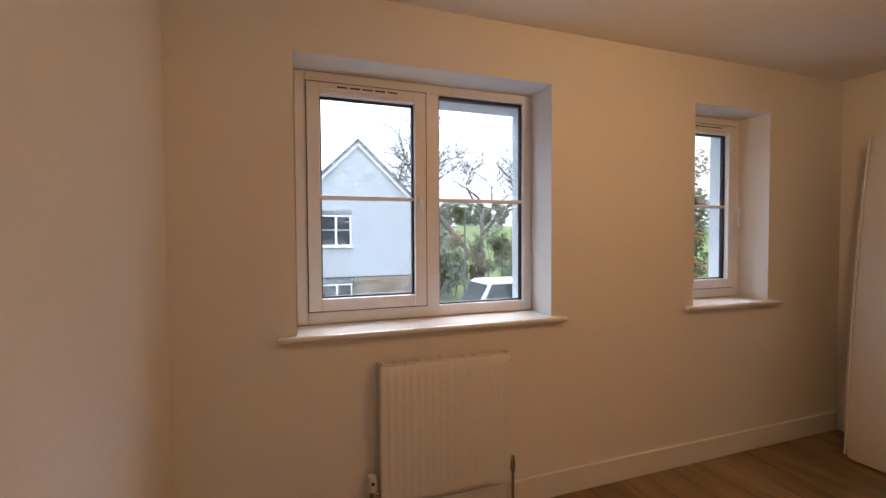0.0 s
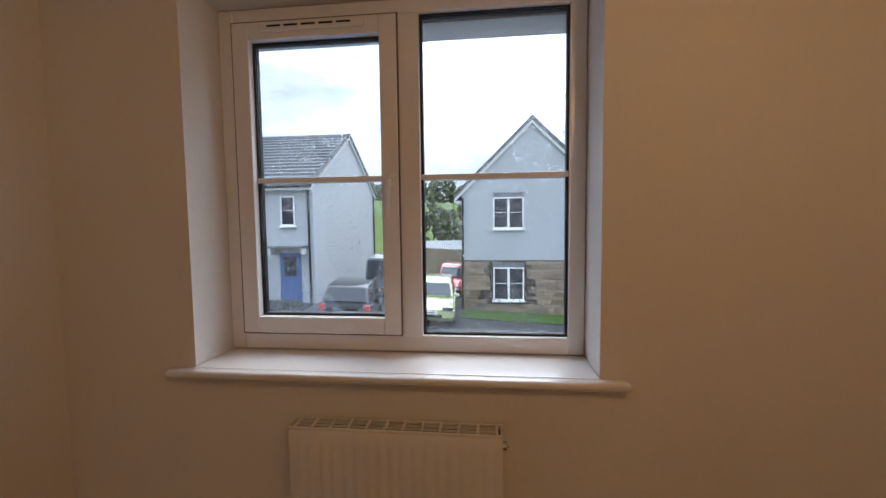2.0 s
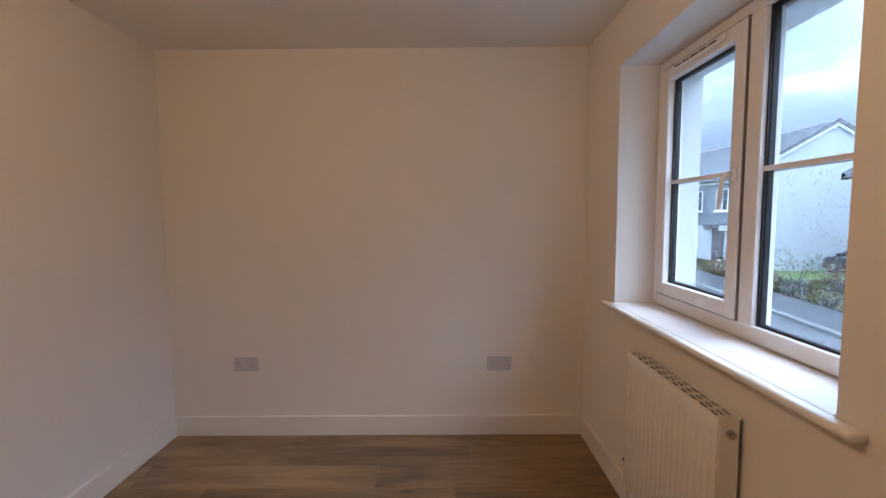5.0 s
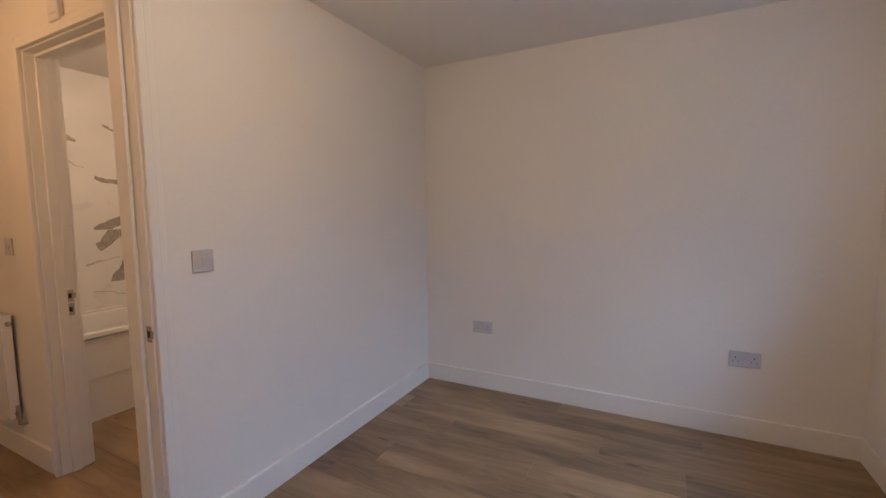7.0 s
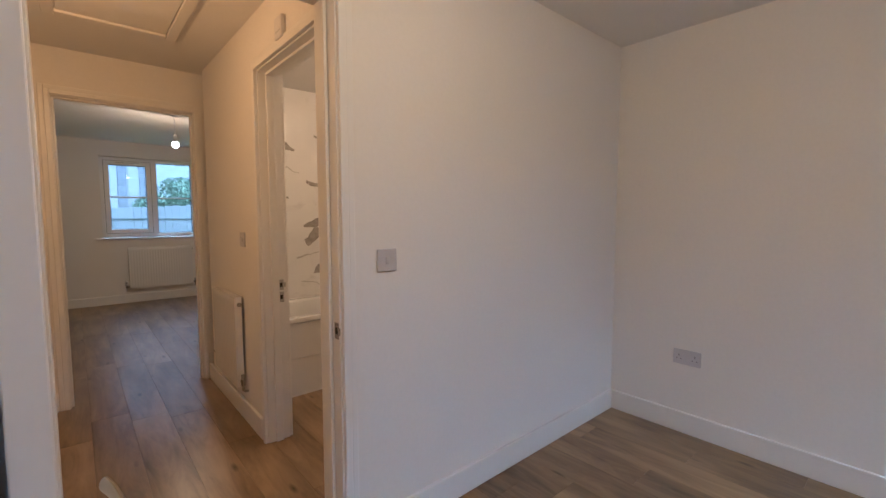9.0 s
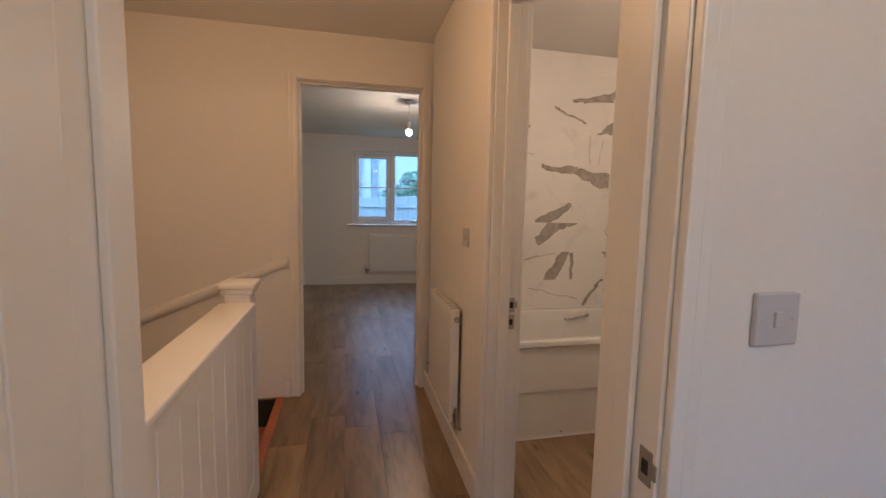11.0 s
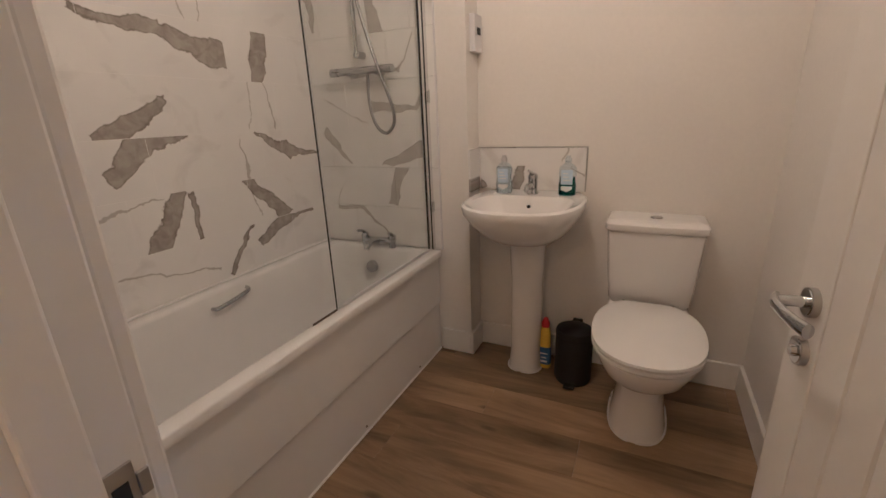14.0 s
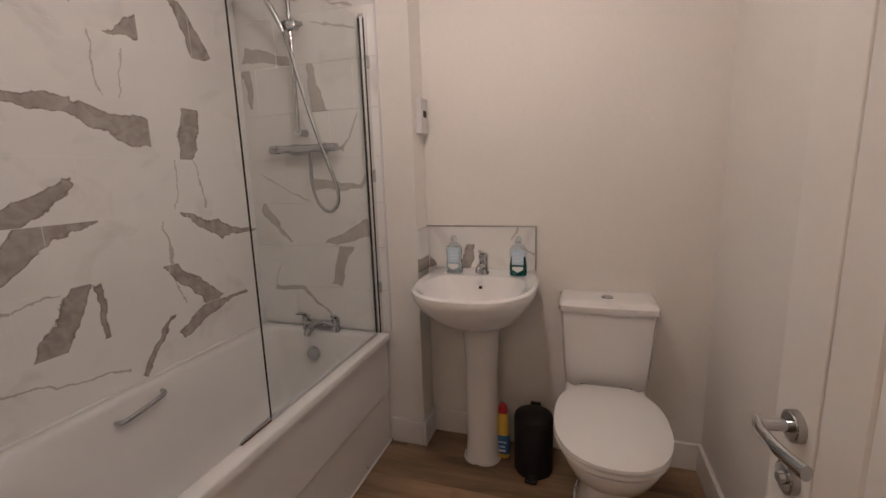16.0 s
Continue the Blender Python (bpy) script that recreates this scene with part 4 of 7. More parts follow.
    part("valve_body", bm, CHROME, root, "chrome valve body", True)
    bm = lathe(bmesh.new(), (tx, yv, z0 + 0.05), [(0.016, 0), (0.021, 0.006), (0.021, 0.05), (0.018, 0.066), (0.010, 0.070)], 20)
    part("thermostat_head", bm, PLASTIC, root, "white thermostatic head", True)
    part("thermostat_window", block((tx - 0.006, yv - 0.0225, z0 + 0.085), (tx + 0.006, yv - 0.019, z0 + 0.098)), BLACKM, root)
    bm = rod(bmesh.new(), (lx, yv, z0 + 0.015), (lx, yv, z0 + 0.055), 0.012, 0.012, 20)
    rod(bm, ((x1 if lx > x1 else x0), yv, z0 + 0.035), (lx, yv, z0 + 0.035), 0.010, 0.010, 16)
    rod(bm, (lx, yv, z0 + 0.055), (lx, yv, z0 + 0.085), 0.011, 0.009, 20)
    part("lockshield_valve", bm, CHROME, root, "chrome lockshield valve", True)
    for px in (tx, lx):
        run = [(px, yv, z0 + 0.02), (px, yv, z0 - 0.012), (px, yv + 0.012, z0 - 0.022), (px, y - 0.001, z0 - 0.022)] if to_wall else [(px, yv, 0.0), (px, yv, z0 + 0.02)]
        part("pipe_tail", tube(bmesh.new(), run, 0.0075, 14), PLASTIC if px == tx else CHROME, root, "", True)
    for bx in (x0 + 0.1, x1 - 0.1):
        part("wall_bracket", block((bx - 0.015, y - 0.022, z0 + 0.05), (bx + 0.015, y, z1 - 0.06)), RADW, root)
    return root


radiator("radiator", "white ribbed panel radiator under the bedroom window", 0.774, 1.374, 0.180, 0.768, 0.0, 0.082, "left", "panel radiators")


def double_socket(place, turn, label):
    """A white two-gang socket: bevelled plate, two rockers, pin slots, screws. Built facing -y, then turned."""
    root = thing("double_socket", label, "socket", (0, 0, 0), "double sockets")
    plate = part("face_plate", block((-0.073, -0.009, -0.043), (0.073, 0, 0.043), 0.004, 2), SOCKETW, root)
    for s in (-1, 1):
        part("rocker_switch", block((s * 0.014 - 0.006, -0.0125, 0.006), (s * 0.014 + 0.006, -0.008, 0.026), 0.002), SOCKETW, root)
        for dx, dz, w, h in ((0, 0.010, 0.0022, 0.0045), (-0.011, -0.011, 0.0035, 0.0018), (0.011, -0.011, 0.0035, 0.0018)):
            cx = s * 0.042 + dx
            part("pin_slot", block((cx - w, -0.0096, dz - h), (cx + w, -0.0088, dz + h)), DARKH, plate)
    for s in (-1, 1):
        part("screw", rod(bmesh.new(), (s * 0.060, -0.0088, 0.0), (s * 0.060, -0.0102, 0.0), 0.0032, n=12), GREYP, plate)
    root.matrix_basis = pose(*place, 0, 0, turn)
    return root


def light_switch(place, turn, label, gangs=1):
    root = thing("light_switch", label, "switch", (0, 0, 0), "light switches")
    plate = part("face_plate", block((-0.043, -0.009, -0.043), (0.043, 0, 0.043), 0.004, 2), SOCKETW, root)
    for g in range(gangs):
        cx = (g - (gangs - 1) / 2) * 0.022
        part("rocker_switch", block((cx - 0.008, -0.0130, -0.013), (cx + 0.008, -0.008, 0.013), 0.002), SOCKETW, root)
    for s in (-1, 1):
        part("screw", rod(bmesh.new(), (s * 0.030, -0.0088, 0), (s * 0.030, -0.0102, 0), 0.0032, n=12), GREYP, plate)
    root.matrix_basis = pose(*place, 0, 0, turn)
    return root


double_socket((0.0, -0.510, 0.446), 90, "white double socket on the wall near the window")
double_socket((0.0, -2.048, 0.446), 90, "white double socket on the wall near the corner")
light_switch((1.750, ROOM_Y, 1.094), 180, "white rocker light switch beside the bedroom door")
light_switch((LAND_X, -3.842, 1.119), 90, "white light switch on the landing wall", 2)


def pendant(name, place, bulb_mat, rose_z, label, light_drop=0.0):
    """A bare bulb on a flex from a ceiling rose."""
    x, y, z = place
    root = thing(name, label, "ceiling light", (x, y, rose_z), "pendant lights")
    part("ceiling_rose", lathe(bmesh.new(), (x, y, rose_z), [(0.046, 0), (0.046, -0.008), (0.036, -0.022), (0.012, -0.030)], 28), PLASTIC, root, "", True)
    part("flex", rod(bmesh.new(), (x, y, z + 0.10), (x, y, rose_z - 0.02), 0.0032, n=8), PLASTIC, root, "", True)
    part("lamp_holder", lathe(bmesh.new(), (x, y, z + 0.045), [(0.020, 0), (0.020, 0.035), (0.014, 0.055), (0.006, 0.062)], 20), PLASTIC, root, "", True)
    prof = [(0.005, -0.036)] + [(0.034 * math.cos(a), 0.034 * math.sin(a)) for a in [radians(d) for d in (-72, -50, -25, 0, 25, 48)]] + [(0.014, 0.045)]
    part("bulb_base", lathe(bmesh.new(), (x, y, z), [(0.026, 0.026), (0.024, 0.034), (0.020, 0.046)], 24), PLASTIC, root, "white plastic bulb base", True)
    part("bulb", lathe(bmesh.new(), (x, y, z), prof, 24), bulb_mat, root, "lit warm bulb", True, False)
    return root


pendant("pendant_light", (1.92, -1.35, 2.02), BULB, CEILING, "lit bare bulb pendant in the front bedroom")
pendant("pendant_light", (2.760, -3.340, 2.0), BULB, CEILING, "lit bare bulb pendant over the landing")
pendant("pendant_light", (1.79, -6.35, 1.99), BULBW, CEILING, "lit bare bulb pendant in the back bedroom")

# mattress on edge against the far wall, and a dark panel behind the open door
root = thing("mattress", "white fabric mattress stood on end against the wall", "mattress", (3.55, -0.9, 0))
bm = bmesh.new()
loops = []
for k in range(11):
    u = k / 10
    x, half = 3.545 + 0.165 * u, 0.66 - 0.035 * abs(2 * u - 1) ** 6
    loops.append([(x + dx, -0.885 + sy * half, 0.012 + 1.86 * u) for dx, sy in
                  ((-0.105, -0.93), (-0.08, -0.985), (0.0, -1), (0.08, -0.985), (0.105, -0.93), (0.105, 0.93), (0.08, 0.985), (0.0, 1), (-0.08, 0.985), (-0.105, 0.93))])
loops = [[(3.545 + (p[0] - 3.545) * 0.72, -0.885 + (p[1] + 0.885) * 0.95, 0.0) for p in loops[0]]] + loops
rings(bm, loops)
part("mattress_body", bm, MATTRESS, root, "", True)
for dx in (-0.106, 0.106):
    pts = curve([(3.545 + dx, -0.27, 0.03), (3.628 + dx, -0.255, 0.95), (3.708 + dx, -0.27, 1.86)], 6)
    part("piping", tube(bmesh.new(), pts, 0.006, 8), MATTRESS, root, "", True)

# a plain tall dark panel; its doors, plinth and handles are added
root = thing("tall_dark_panel", "tall dark panel behind the open door, with added cabinet doors", "cabinet", (3.2, -2.3, 0))
part("carcass", block((2.80, -2.475, 0.06), (3.60, -2.10, 1.98), 0.003), DARKGREY, root)
part("plinth", block((2.82, -2.475, 0.0), (3.58, -2.13, 0.06)), DARKGREY, root)
for xa in (2.803, 3.202):
    dd = part("added_panel_door", block((xa, -2.099, 0.065), (xa + 0.395, -2.081, 1.975), 0.002), DARKGREY, root)
    hx = xa + (0.36 if xa < 3 else 0.035)
    part("handle", rod(bmesh.new(), (hx, -2.06, 0.95), (hx, -2.06, 1.10), 0.005, n=10), BLACKM, dd, "", True)

# ---- landing ----
hatch = thing("loft_hatch", "white painted loft hatch in the landing ceiling", "hatch", (2.44, -3.82, CEILING), kind="structure")
hx0, hx1, hy0, hy1 = 2.120, 2.700, -4.165, -3.50
for a, b in (((hx0, hy0), (hx0 + 0.05, hy1)), ((hx1 - 0.05, hy0), (hx1, hy1)), ((hx0 + 0.05, hy0), (hx1 - 0.05, hy0 + 0.05)), ((hx0 + 0.05, hy1 - 0.05), (hx1 - 0.05, hy1))):
    part("hatch_trim", block((a[0], a[1], CEILING - 0.018), (b[0], b[1], CEILING), 0.004), GLOSS, hatch)
part("hatch_panel", block((hx0 + 0.056, hy0 + 0.056, CEILING - 0.008), (hx1 - 0.056, hy1 - 0.056, CEILING), 0.002), GLOSS, hatch)

box_root = thing("door_chime", "small white wall box above the bathroom doorway", "wall box", (LAND_X, -3.02, 2.15))
part("casing", block((LAND_X, -3.185, 2.055), (LAND_X + 0.022, -3.095, 2.150), 0.006), PLASTIC, box_root)
part("grille_slot", block((LAND_X + 0.0215, -3.17, 2.08), (LAND_X + 0.0228, -3.11, 2.086)), GREYP, box_root)

r2 = radiator("radiator", "flat white steel radiator on the landing", -0.26, 0.26, 0.22, 0.772, 0.0, 0.062, "left", "panel radiators", 0.0007, True)
r2.matrix_basis = pose(LAND_X, -4.13, 0, 0, 0, 90)
r3 = radiator("radiator", "white ribbed panel radiator under the back bedroom window", -0.40, 0.40, 0.20, 0.80, 0.0, 0.07, "left", "panel radiators", 0.0012, True)
r3.matrix_basis = pose(1.66, BACK_Y, 0, 0, 0, 180)

# half wall round the stair well
guard = thing("stair_guard", "white painted boarded half wall with a capped post beside the stairs", "balustrade", (2.83, -3.2, 0))
y0, y1 = -3.76, BATH_N
part("core", block((2.796, y0, 0), (2.86, y1, 0.83), 0.002), GLOSS, guard)
nb = 9
for i in range(nb):
    a = y0 + i * (y1 - y0) / nb
    part("panel_board", block((2.784, a + 0.0008, 0.115), (2.797, a + (y1 - y0) / nb - 0.0008, 0.80), 0.005, 1), GLOSS, guard)
part("kick_board", block((2.780, y0, 0), (2.797, y1, 0.115), 0.003), GLOSS, guard)
part("top_rail", block((2.776, y0, 0.800), (2.88, y1, 0.835), 0.004), GLOSS, guard)
part("capping", block((2.760, y0, 0.835), (2.896, y1, 0.862), 0.008, 3), GLOSS, guard, smooth=True)
part("post", block((2.780, -3.856, 0), (2.876, y0, 0.905), 0.004), GLOSS, guard)
part("post_collar", block((2.768, -3.868, 0.895), (2.888, y0 + 0.012, 0.915), 0.004), GLOSS, guard)
part("post_cap", block((2.760, -3.876, 0.915), (2.896, y0 + 0.020, 0.940), 0.008, 3), GLOSS, guard, smooth=True)

rail = thing("stair_handrail", "white painted wall handrail sloping down the stairs", "handrail", (2.77, LAND_Y, 0.9))
bm = bmesh.new()
prof = [(0.0, -0.036), (0.018, -0.036), (0.030, -0.022), (0.034, 0.0), (0.030, 0.020), (0.018, 0.030), (0.0, 0.032)]
rings(bm, [[(2.766, LAND_Y + a, 0.895 + b) for a, b in prof], [(3.80, LAND_Y + a, 0.475 + b) for a, b in prof]])
part("rail", bm, GLOSS, rail, "", True)

nose = thing("stair_nosing", "orange stained timber nosing at the head of the stairs", "stair nosing", (2.82, -4.3, 0))
part("nosing_strip", block((2.800, -4.788, -0.03), (2.852, -3.858, 0.004), 0.006), ORANGEWOOD, nose)
stairs = thing("staircase", "white painted stairs going down beside the landing", "stairs", (3.3, -4.3, -2.6))
for i in range(1, 5):
    xa = 2.85 + (i - 1) * 0.235
    part("tread", block((xa, -4.785, -0.19 * i - 0.03), (min(xa + 0.26, ROOM_X), -3.86, -0.19 * i), 0.004), ORANGEWOOD, stairs)
    part("riser", block((xa - 0.012, -4.785, -0.19 * i), (xa + 0.004, -3.86, -0.19 * (i - 1) - 0.03)), GLOSS, stairs)
structure("stair_well_wall", block((2.88, -3.855, -2.6), (ROOM_X, -3.80, 0.0)), PAINT, "white painted wall of the stair well", "wall")
# unseen slab closing the well; its shade is put into the near-black colour
structure("stair_well_shade_slab", block((2.80, LAND_Y, -2.75), (ROOM_X, BATH_N, -2.6)), DARKH, "near-black slab standing in for the shade down the stair well", "floor")


# ---- bathroom ----
def oval(cx, cy, a, b, z, n=40, power=2.0, back=None):
    """A superellipse ring; back: flattens the wall side at that x."""
    out = []
    for i in range(n):
        t = 2 * math.pi * i / n
        c, s = math.cos(t), math.sin(t)
        x = cx + a * math.copysign(abs(c) ** (2 / power), c)
        y = cy + b * math.copysign(abs(s) ** (2 / power), s)
        out.append((max(x, back) if back is not None else x, y, z))
    return out


BX0, BX1, BY0, BY1, RIM = TAP_X + 0.002, BATH_E - 0.002, BATH_S + 0.002, -3.992, 0.556
bath = thing("bath", "white acrylic bath with chrome grips and a plain panel", "bath", ((BX0 + BX1) / 2, -4.34, 0))
mx, my = (BX0 + BX1) / 2, (BY0 + BY1) / 2
hx, hy = (BX1 - BX0) / 2, (BY1 - BY0) / 2
bm = bmesh.new()


def bath_ring(ax, ay, z, r, sh=0.0):
    """A rounded rectangle with evenly spread points."""
    out = []
    for cx, cy, a0 in ((ax - r, ay - r, 0), (-ax + r, ay - r, 90), (-ax + r, -ay + r, 180), (ax - r, -ay + r, 270)):
        out += [(mx + sh + cx + r * math.cos(radians(a0 + 11.25 * k)), my + cy + r * math.sin(radians(a0 + 11.25 * k)), z) for k in range(9)]
    return out


rings(bm, [bath_ring(hx, hy, RIM - 0.030, 0.006), bath_ring(hx, hy, RIM - 0.006, 0.006), bath_ring(hx - 0.002, hy - 0.002, RIM - 0.002, 0.006), bath_ring(hx - 0.006, hy - 0.006, RIM, 0.006),
           bath_ring(hx - 0.052, hy - 0.050, RIM + 0.001, 0.10), bath_ring(hx - 0.060, hy - 0.058, RIM - 0.004, 0.10), bath_ring(hx - 0.066, hy - 0.064, RIM - 0.016, 0.10),
           bath_ring(hx - 0.085, hy - 0.080, RIM - 0.12, 0.11), bath_ring(hx - 0.125, hy - 0.105, RIM - 0.30, 0.13, -0.01),
           bath_ring(hx - 0.16, hy - 0.13, RIM - 0.37, 0.13, -0.015), bath_ring(hx - 0.22, hy - 0.18, RIM - 0.40, 0.10, -0.02)], cap=False)
bm.verts.ensure_lookup_table()
bm.faces.new(bm.verts[-36:])
part("tub", bm, ACRYL, bath, "white acrylic tub", True)
part("bath_panel", block((BX0, BY1 - 0.034, 0.268), (BX1, BY1 - 0.016, RIM - 0.039), 0.004), ACRYL, bath, "plain white upper bath panel")
part("plinth_panel", block((BX0, BY1 - 0.040, 0.0), (BX1, BY1 - 0.024, 0.266), 0.003), ACRYL, bath, "recessed white plinth panel")
for sx in (0.35, 0.80, 1.25, 1.62):
    part("screw_cap", rod(bmesh.new(), (sx, BY1 - 0.024, 0.03), (sx, BY1 - 0.0215, 0.03), 0.005, n=12), CHROME, bath, "", True)
g0, g1 = (0.925, -4.622), (0.745, -4.622)
pts = curve([(g0[0], -4.632, 0.492), (g0[0] - 0.012, -4.598, 0.494), (g0[0] - 0.05, -4.590, 0.500), (g1[0] + 0.05, -4.590, 0.512), (g1[0] + 0.012, -4.598, 0.518), (g1[0], -4.632, 0.520)], 6)
part("grip_handle", tube(bmesh.new(), pts, 0.0085, 12), CHROME, bath, "chrome grip handle", True)
pts = curve([(0.94, -4.070, 0.492), (0.935, -4.098, 0.496), (0.90, -4.104, 0.508), (0.80, -4.104, 0.512), (0.765, -4.098, 0.514), (0.76, -4.070, 0.516)], 6)
part("grip_handle", tube(bmesh.new(), pts, 0.0085, 12), CHROME, bath, "chrome grip handle", True)
part("overflow", rod(bmesh.new(), (0.196, -4.345, 0.462), (0.216, -4.345, 0.462), 0.032, 0.030, 28), CHROME, bath, "chrome overflow plate", True)
part("seal_strip", block((BX0, BY0 - 0.002, RIM - 0.002), (BX1, BY0 + 0.010, RIM + 0.007), 0.003), SEALANT, bath)
part("floor_seal", block((BX0, BY1 - 0.028, 0.0), (BX1, BY1 - 0.019, 0.007), 0.002), SEALANT, bath)

taps = thing("bath_mixer", "chrome bath mixer tap on the bath rim", "tap", (0.15, -4.33, RIM))
part("tap_body", block((0.128, -4.425, RIM + 0.022), (0.166, -4.235, RIM + 0.050), 0.010, 3), CHROME, taps, "", True)
for yy, s in ((-4.412, -1), (-4.248, 1)):
    part("pillar", rod(bmesh.new(), (0.147, yy, RIM), (0.147, yy, RIM + 0.03), 0.019, 0.016, 20), CHROME, taps, "", True)
    part("valve_head", rod(bmesh.new(), (0.147, yy, RIM + 0.045), (0.147, yy, RIM + 0.068), 0.021, 0.018, 20), CHROME, taps, "", True)
    part("tap_lever", tube(bmesh.new(), curve([(0.147, yy, RIM + 0.070), (0.165, yy + s * 0.004, RIM + 0.082), (0.200, yy + s * 0.012, RIM + 0.090)], 5), 0.009, 10, 0.006), CHROME, taps, "", True)
part("spout", tube(bmesh.new(), curve([(0.155, -4.33, RIM + 0.034), (0.20, -4.33, RIM + 0.042), (0.25, -4.33, RIM + 0.030), (0.262, -4.33, RIM + 0.012)], 5), 0.019, 14, 0.015), CHROME, taps, "", True)

shower = thing("shower_mixer", "chrome bar shower with riser rail and hose on the tiled wall", "shower", (TAP_X, -4.35, 1.4))
part("valve_bar", rod(bmesh.new(), (0.152, -4.475, 1.405), (0.152, -4.215, 1.405), 0.017, n=24), CHROME, shower, "", True)
for yy, s in ((-4.475, -1), (-4.215, 1)):
    part("control_knob", rod(bmesh.new(), (0.152, yy, 1.405), (0.152, yy + s * 0.040, 1.405), 0.019, 0.018, 24), CHROME, shower, "", True)
for yy in (-4.42, -4.27):
    part("wall_elbow", rod(bmesh.new(), (TAP_X, yy, 1.405), (0.145, yy, 1.405), 0.028, 0.020, 24), CHROME, shower, "", True)
part("riser_rail", rod(bmesh.new(), (0.150, -4.362, 1.475), (0.150, -4.362, 2.135), 0.0095, n=16), CHROME, shower, "", True)
for zz in (1.475, 2.125):
    part("rail_bracket", rod(bmesh.new(), (TAP_X, -4.362, zz), (0.155, -4.362, zz), 0.017, 0.015, 20), CHROME, shower, "", True)
part("slider", block((0.132, -4.392, 1.895), (0.176, -4.322, 1.935), 0.010, 3), CHROME, shower, "", True)
part("slider_knob", rod(bmesh.new(), (0.155, -4.322, 1.915), (0.155, -4.300, 1.915), 0.012, 0.010, 16), CHROME, shower, "", True)
part("hand_shower", tube(bmesh.new(), curve([(0.180, -4.375, 1.885), (0.200, -4.398, 1.955), (0.228, -4.430, 2.030), (0.262, -4.466, 2.085)], 5), 0.011, 12, 0.013), CHROME, shower, "chrome hand shower", True)
part("shower_head", rod(bmesh.new(), (0.262, -4.470, 2.105), (0.282, -4.478, 2.075), 0.030, 0.044, 28), CHROME, shower, "", True)
part("hose", tube(bmesh.new(), curve([(0.180, -4.372, 1.882), (0.176, -4.345, 1.78), (0.170, -4.295, 1.58), (0.172, -4.235, 1.40), (0.176, -4.178, 1.25), (0.178, -4.170, 1.17),
                                      (0.178, -4.215, 1.125), (0.176, -4.270, 1.165), (0.170, -4.300, 1.26), (0.160, -4.305, 1.385)], 8), 0.0075, 10), HOSEM, shower, "ribbed metal hose", True)

screen = thing("bath_screen", "clear glass bath screen with chrome profile and dark polished edge", "shower screen", (0.11, -4.037, RIM))
SY = -4.037
zb, zt = RIM + 0.012, 1.905
bm = bmesh.new()
R = 0.05
pts = [(0.148, zb), (0.862, zb), (0.862, zt - R)] + [(0.862 - R + R * math.cos(radians(a)), zt - R + R * math.sin(radians(a))) for a in range(10, 91, 10)] + [(0.148, zt)]
rings(bm, [[(x, SY - 0.003, z) for x, z in pts], [(x, SY + 0.003, z) for x, z in pts]])
part("glass_panel", bm, SHOWERGLASS, screen, "clear toughened glass panel", shadow=False)
edge = [(x, SY, z) for x, z in pts[1:-1]]
part("edge_seal", tube(bmesh.new(), edge, 0.0026, 8), GLASSEDGE, screen, "dark green polished glass edge", True)
part("wall_profile", block((TAP_X, SY - 0.014, RIM + 0.003), (0.126, SY + 0.014, 1.93), 0.003), ALU, screen, "polished wall profile")
part("hinge_profile", block((0.127, SY - 0.009, RIM + 0.006), (0.148, SY + 0.009, 1.915), 0.004), ALU, screen, "polished hinge profile")
part("profile_seal", block((0.1482, SY - 0.004, zb), (0.1505, SY + 0.004, zt)), BLACKG, screen)
part("profile_line", block((0.1261, SY - 0.012, RIM + 0.006), (0.1269, SY + 0.0125, 1.915)), BLACKG, screen)
part("bottom_seal", block((0.15, SY - 0.004, RIM + 0.003), (0.862, SY + 0.004, zb + 0.003), 0.001), GREYP, screen)
part("seal_fin", block((0.862, SY - 0.002, RIM + 0.002), (0.985, SY + 0.002, RIM + 0.009), 0.001), BARKFIN, screen, "dark loose end of the bottom seal")
for zz in (0.75, 1.25, 1.72):
    part("profile_cap", block((TAP_X + 0.002, SY + 0.0135, zz), (TAP_X + 0.022, SY + 0.018, zz + 0.05), 0.002), CHROME, screen)

# wash basin
basin = thing("wash_basin", "white ceramic basin on a full pedestal", "basin", (0.14, -3.56, 0))
BC = -3.560
bm = bmesh.new()


def bowl(a_front, b, z, p=2.3, off=0.0, back=BATH_W + 0.002, n=56):
    return oval(0.165 + off, BC, a_front, b, z, n, p, back)


rings(bm, [bowl(0.10, 0.10, 0.655, 2.0, -0.03), bowl(0.165, 0.145, 0.675, 2.2, -0.02), bowl(0.225, 0.185, 0.715, 2.3, -0.01), bowl(0.270, 0.220, 0.765, 2.4),
           bowl(0.296, 0.242, 0.805, 2.5), bowl(0.302, 0.247, 0.826, 2.5), bowl(0.300, 0.246, 0.838, 2.5), bowl(0.288, 0.236, 0.845, 2.5),
           oval(0.235, BC, 0.205, 0.208, 0.840, 56, 2.4, 0.078), oval(0.235, BC, 0.192, 0.194, 0.822, 56, 2.4, 0.088), oval(0.235, BC, 0.160, 0.160, 0.760, 56, 2.3, 0.105),
           oval(0.230, BC, 0.100, 0.105, 0.718, 56, 2.0, 0.13), oval(0.225, BC, 0.03, 0.03, 0.708, 56, 2.0)], cap=True)
part("bowl", bm, CERAMIC, basin, "white glazed bowl", True)
part("overflow_hole", rod(bmesh.new(), (0.086, BC, 0.795), (0.096, BC, 0.795), 0.010, 0.011, 20), CHROME, basin, "chrome overflow ring", True)
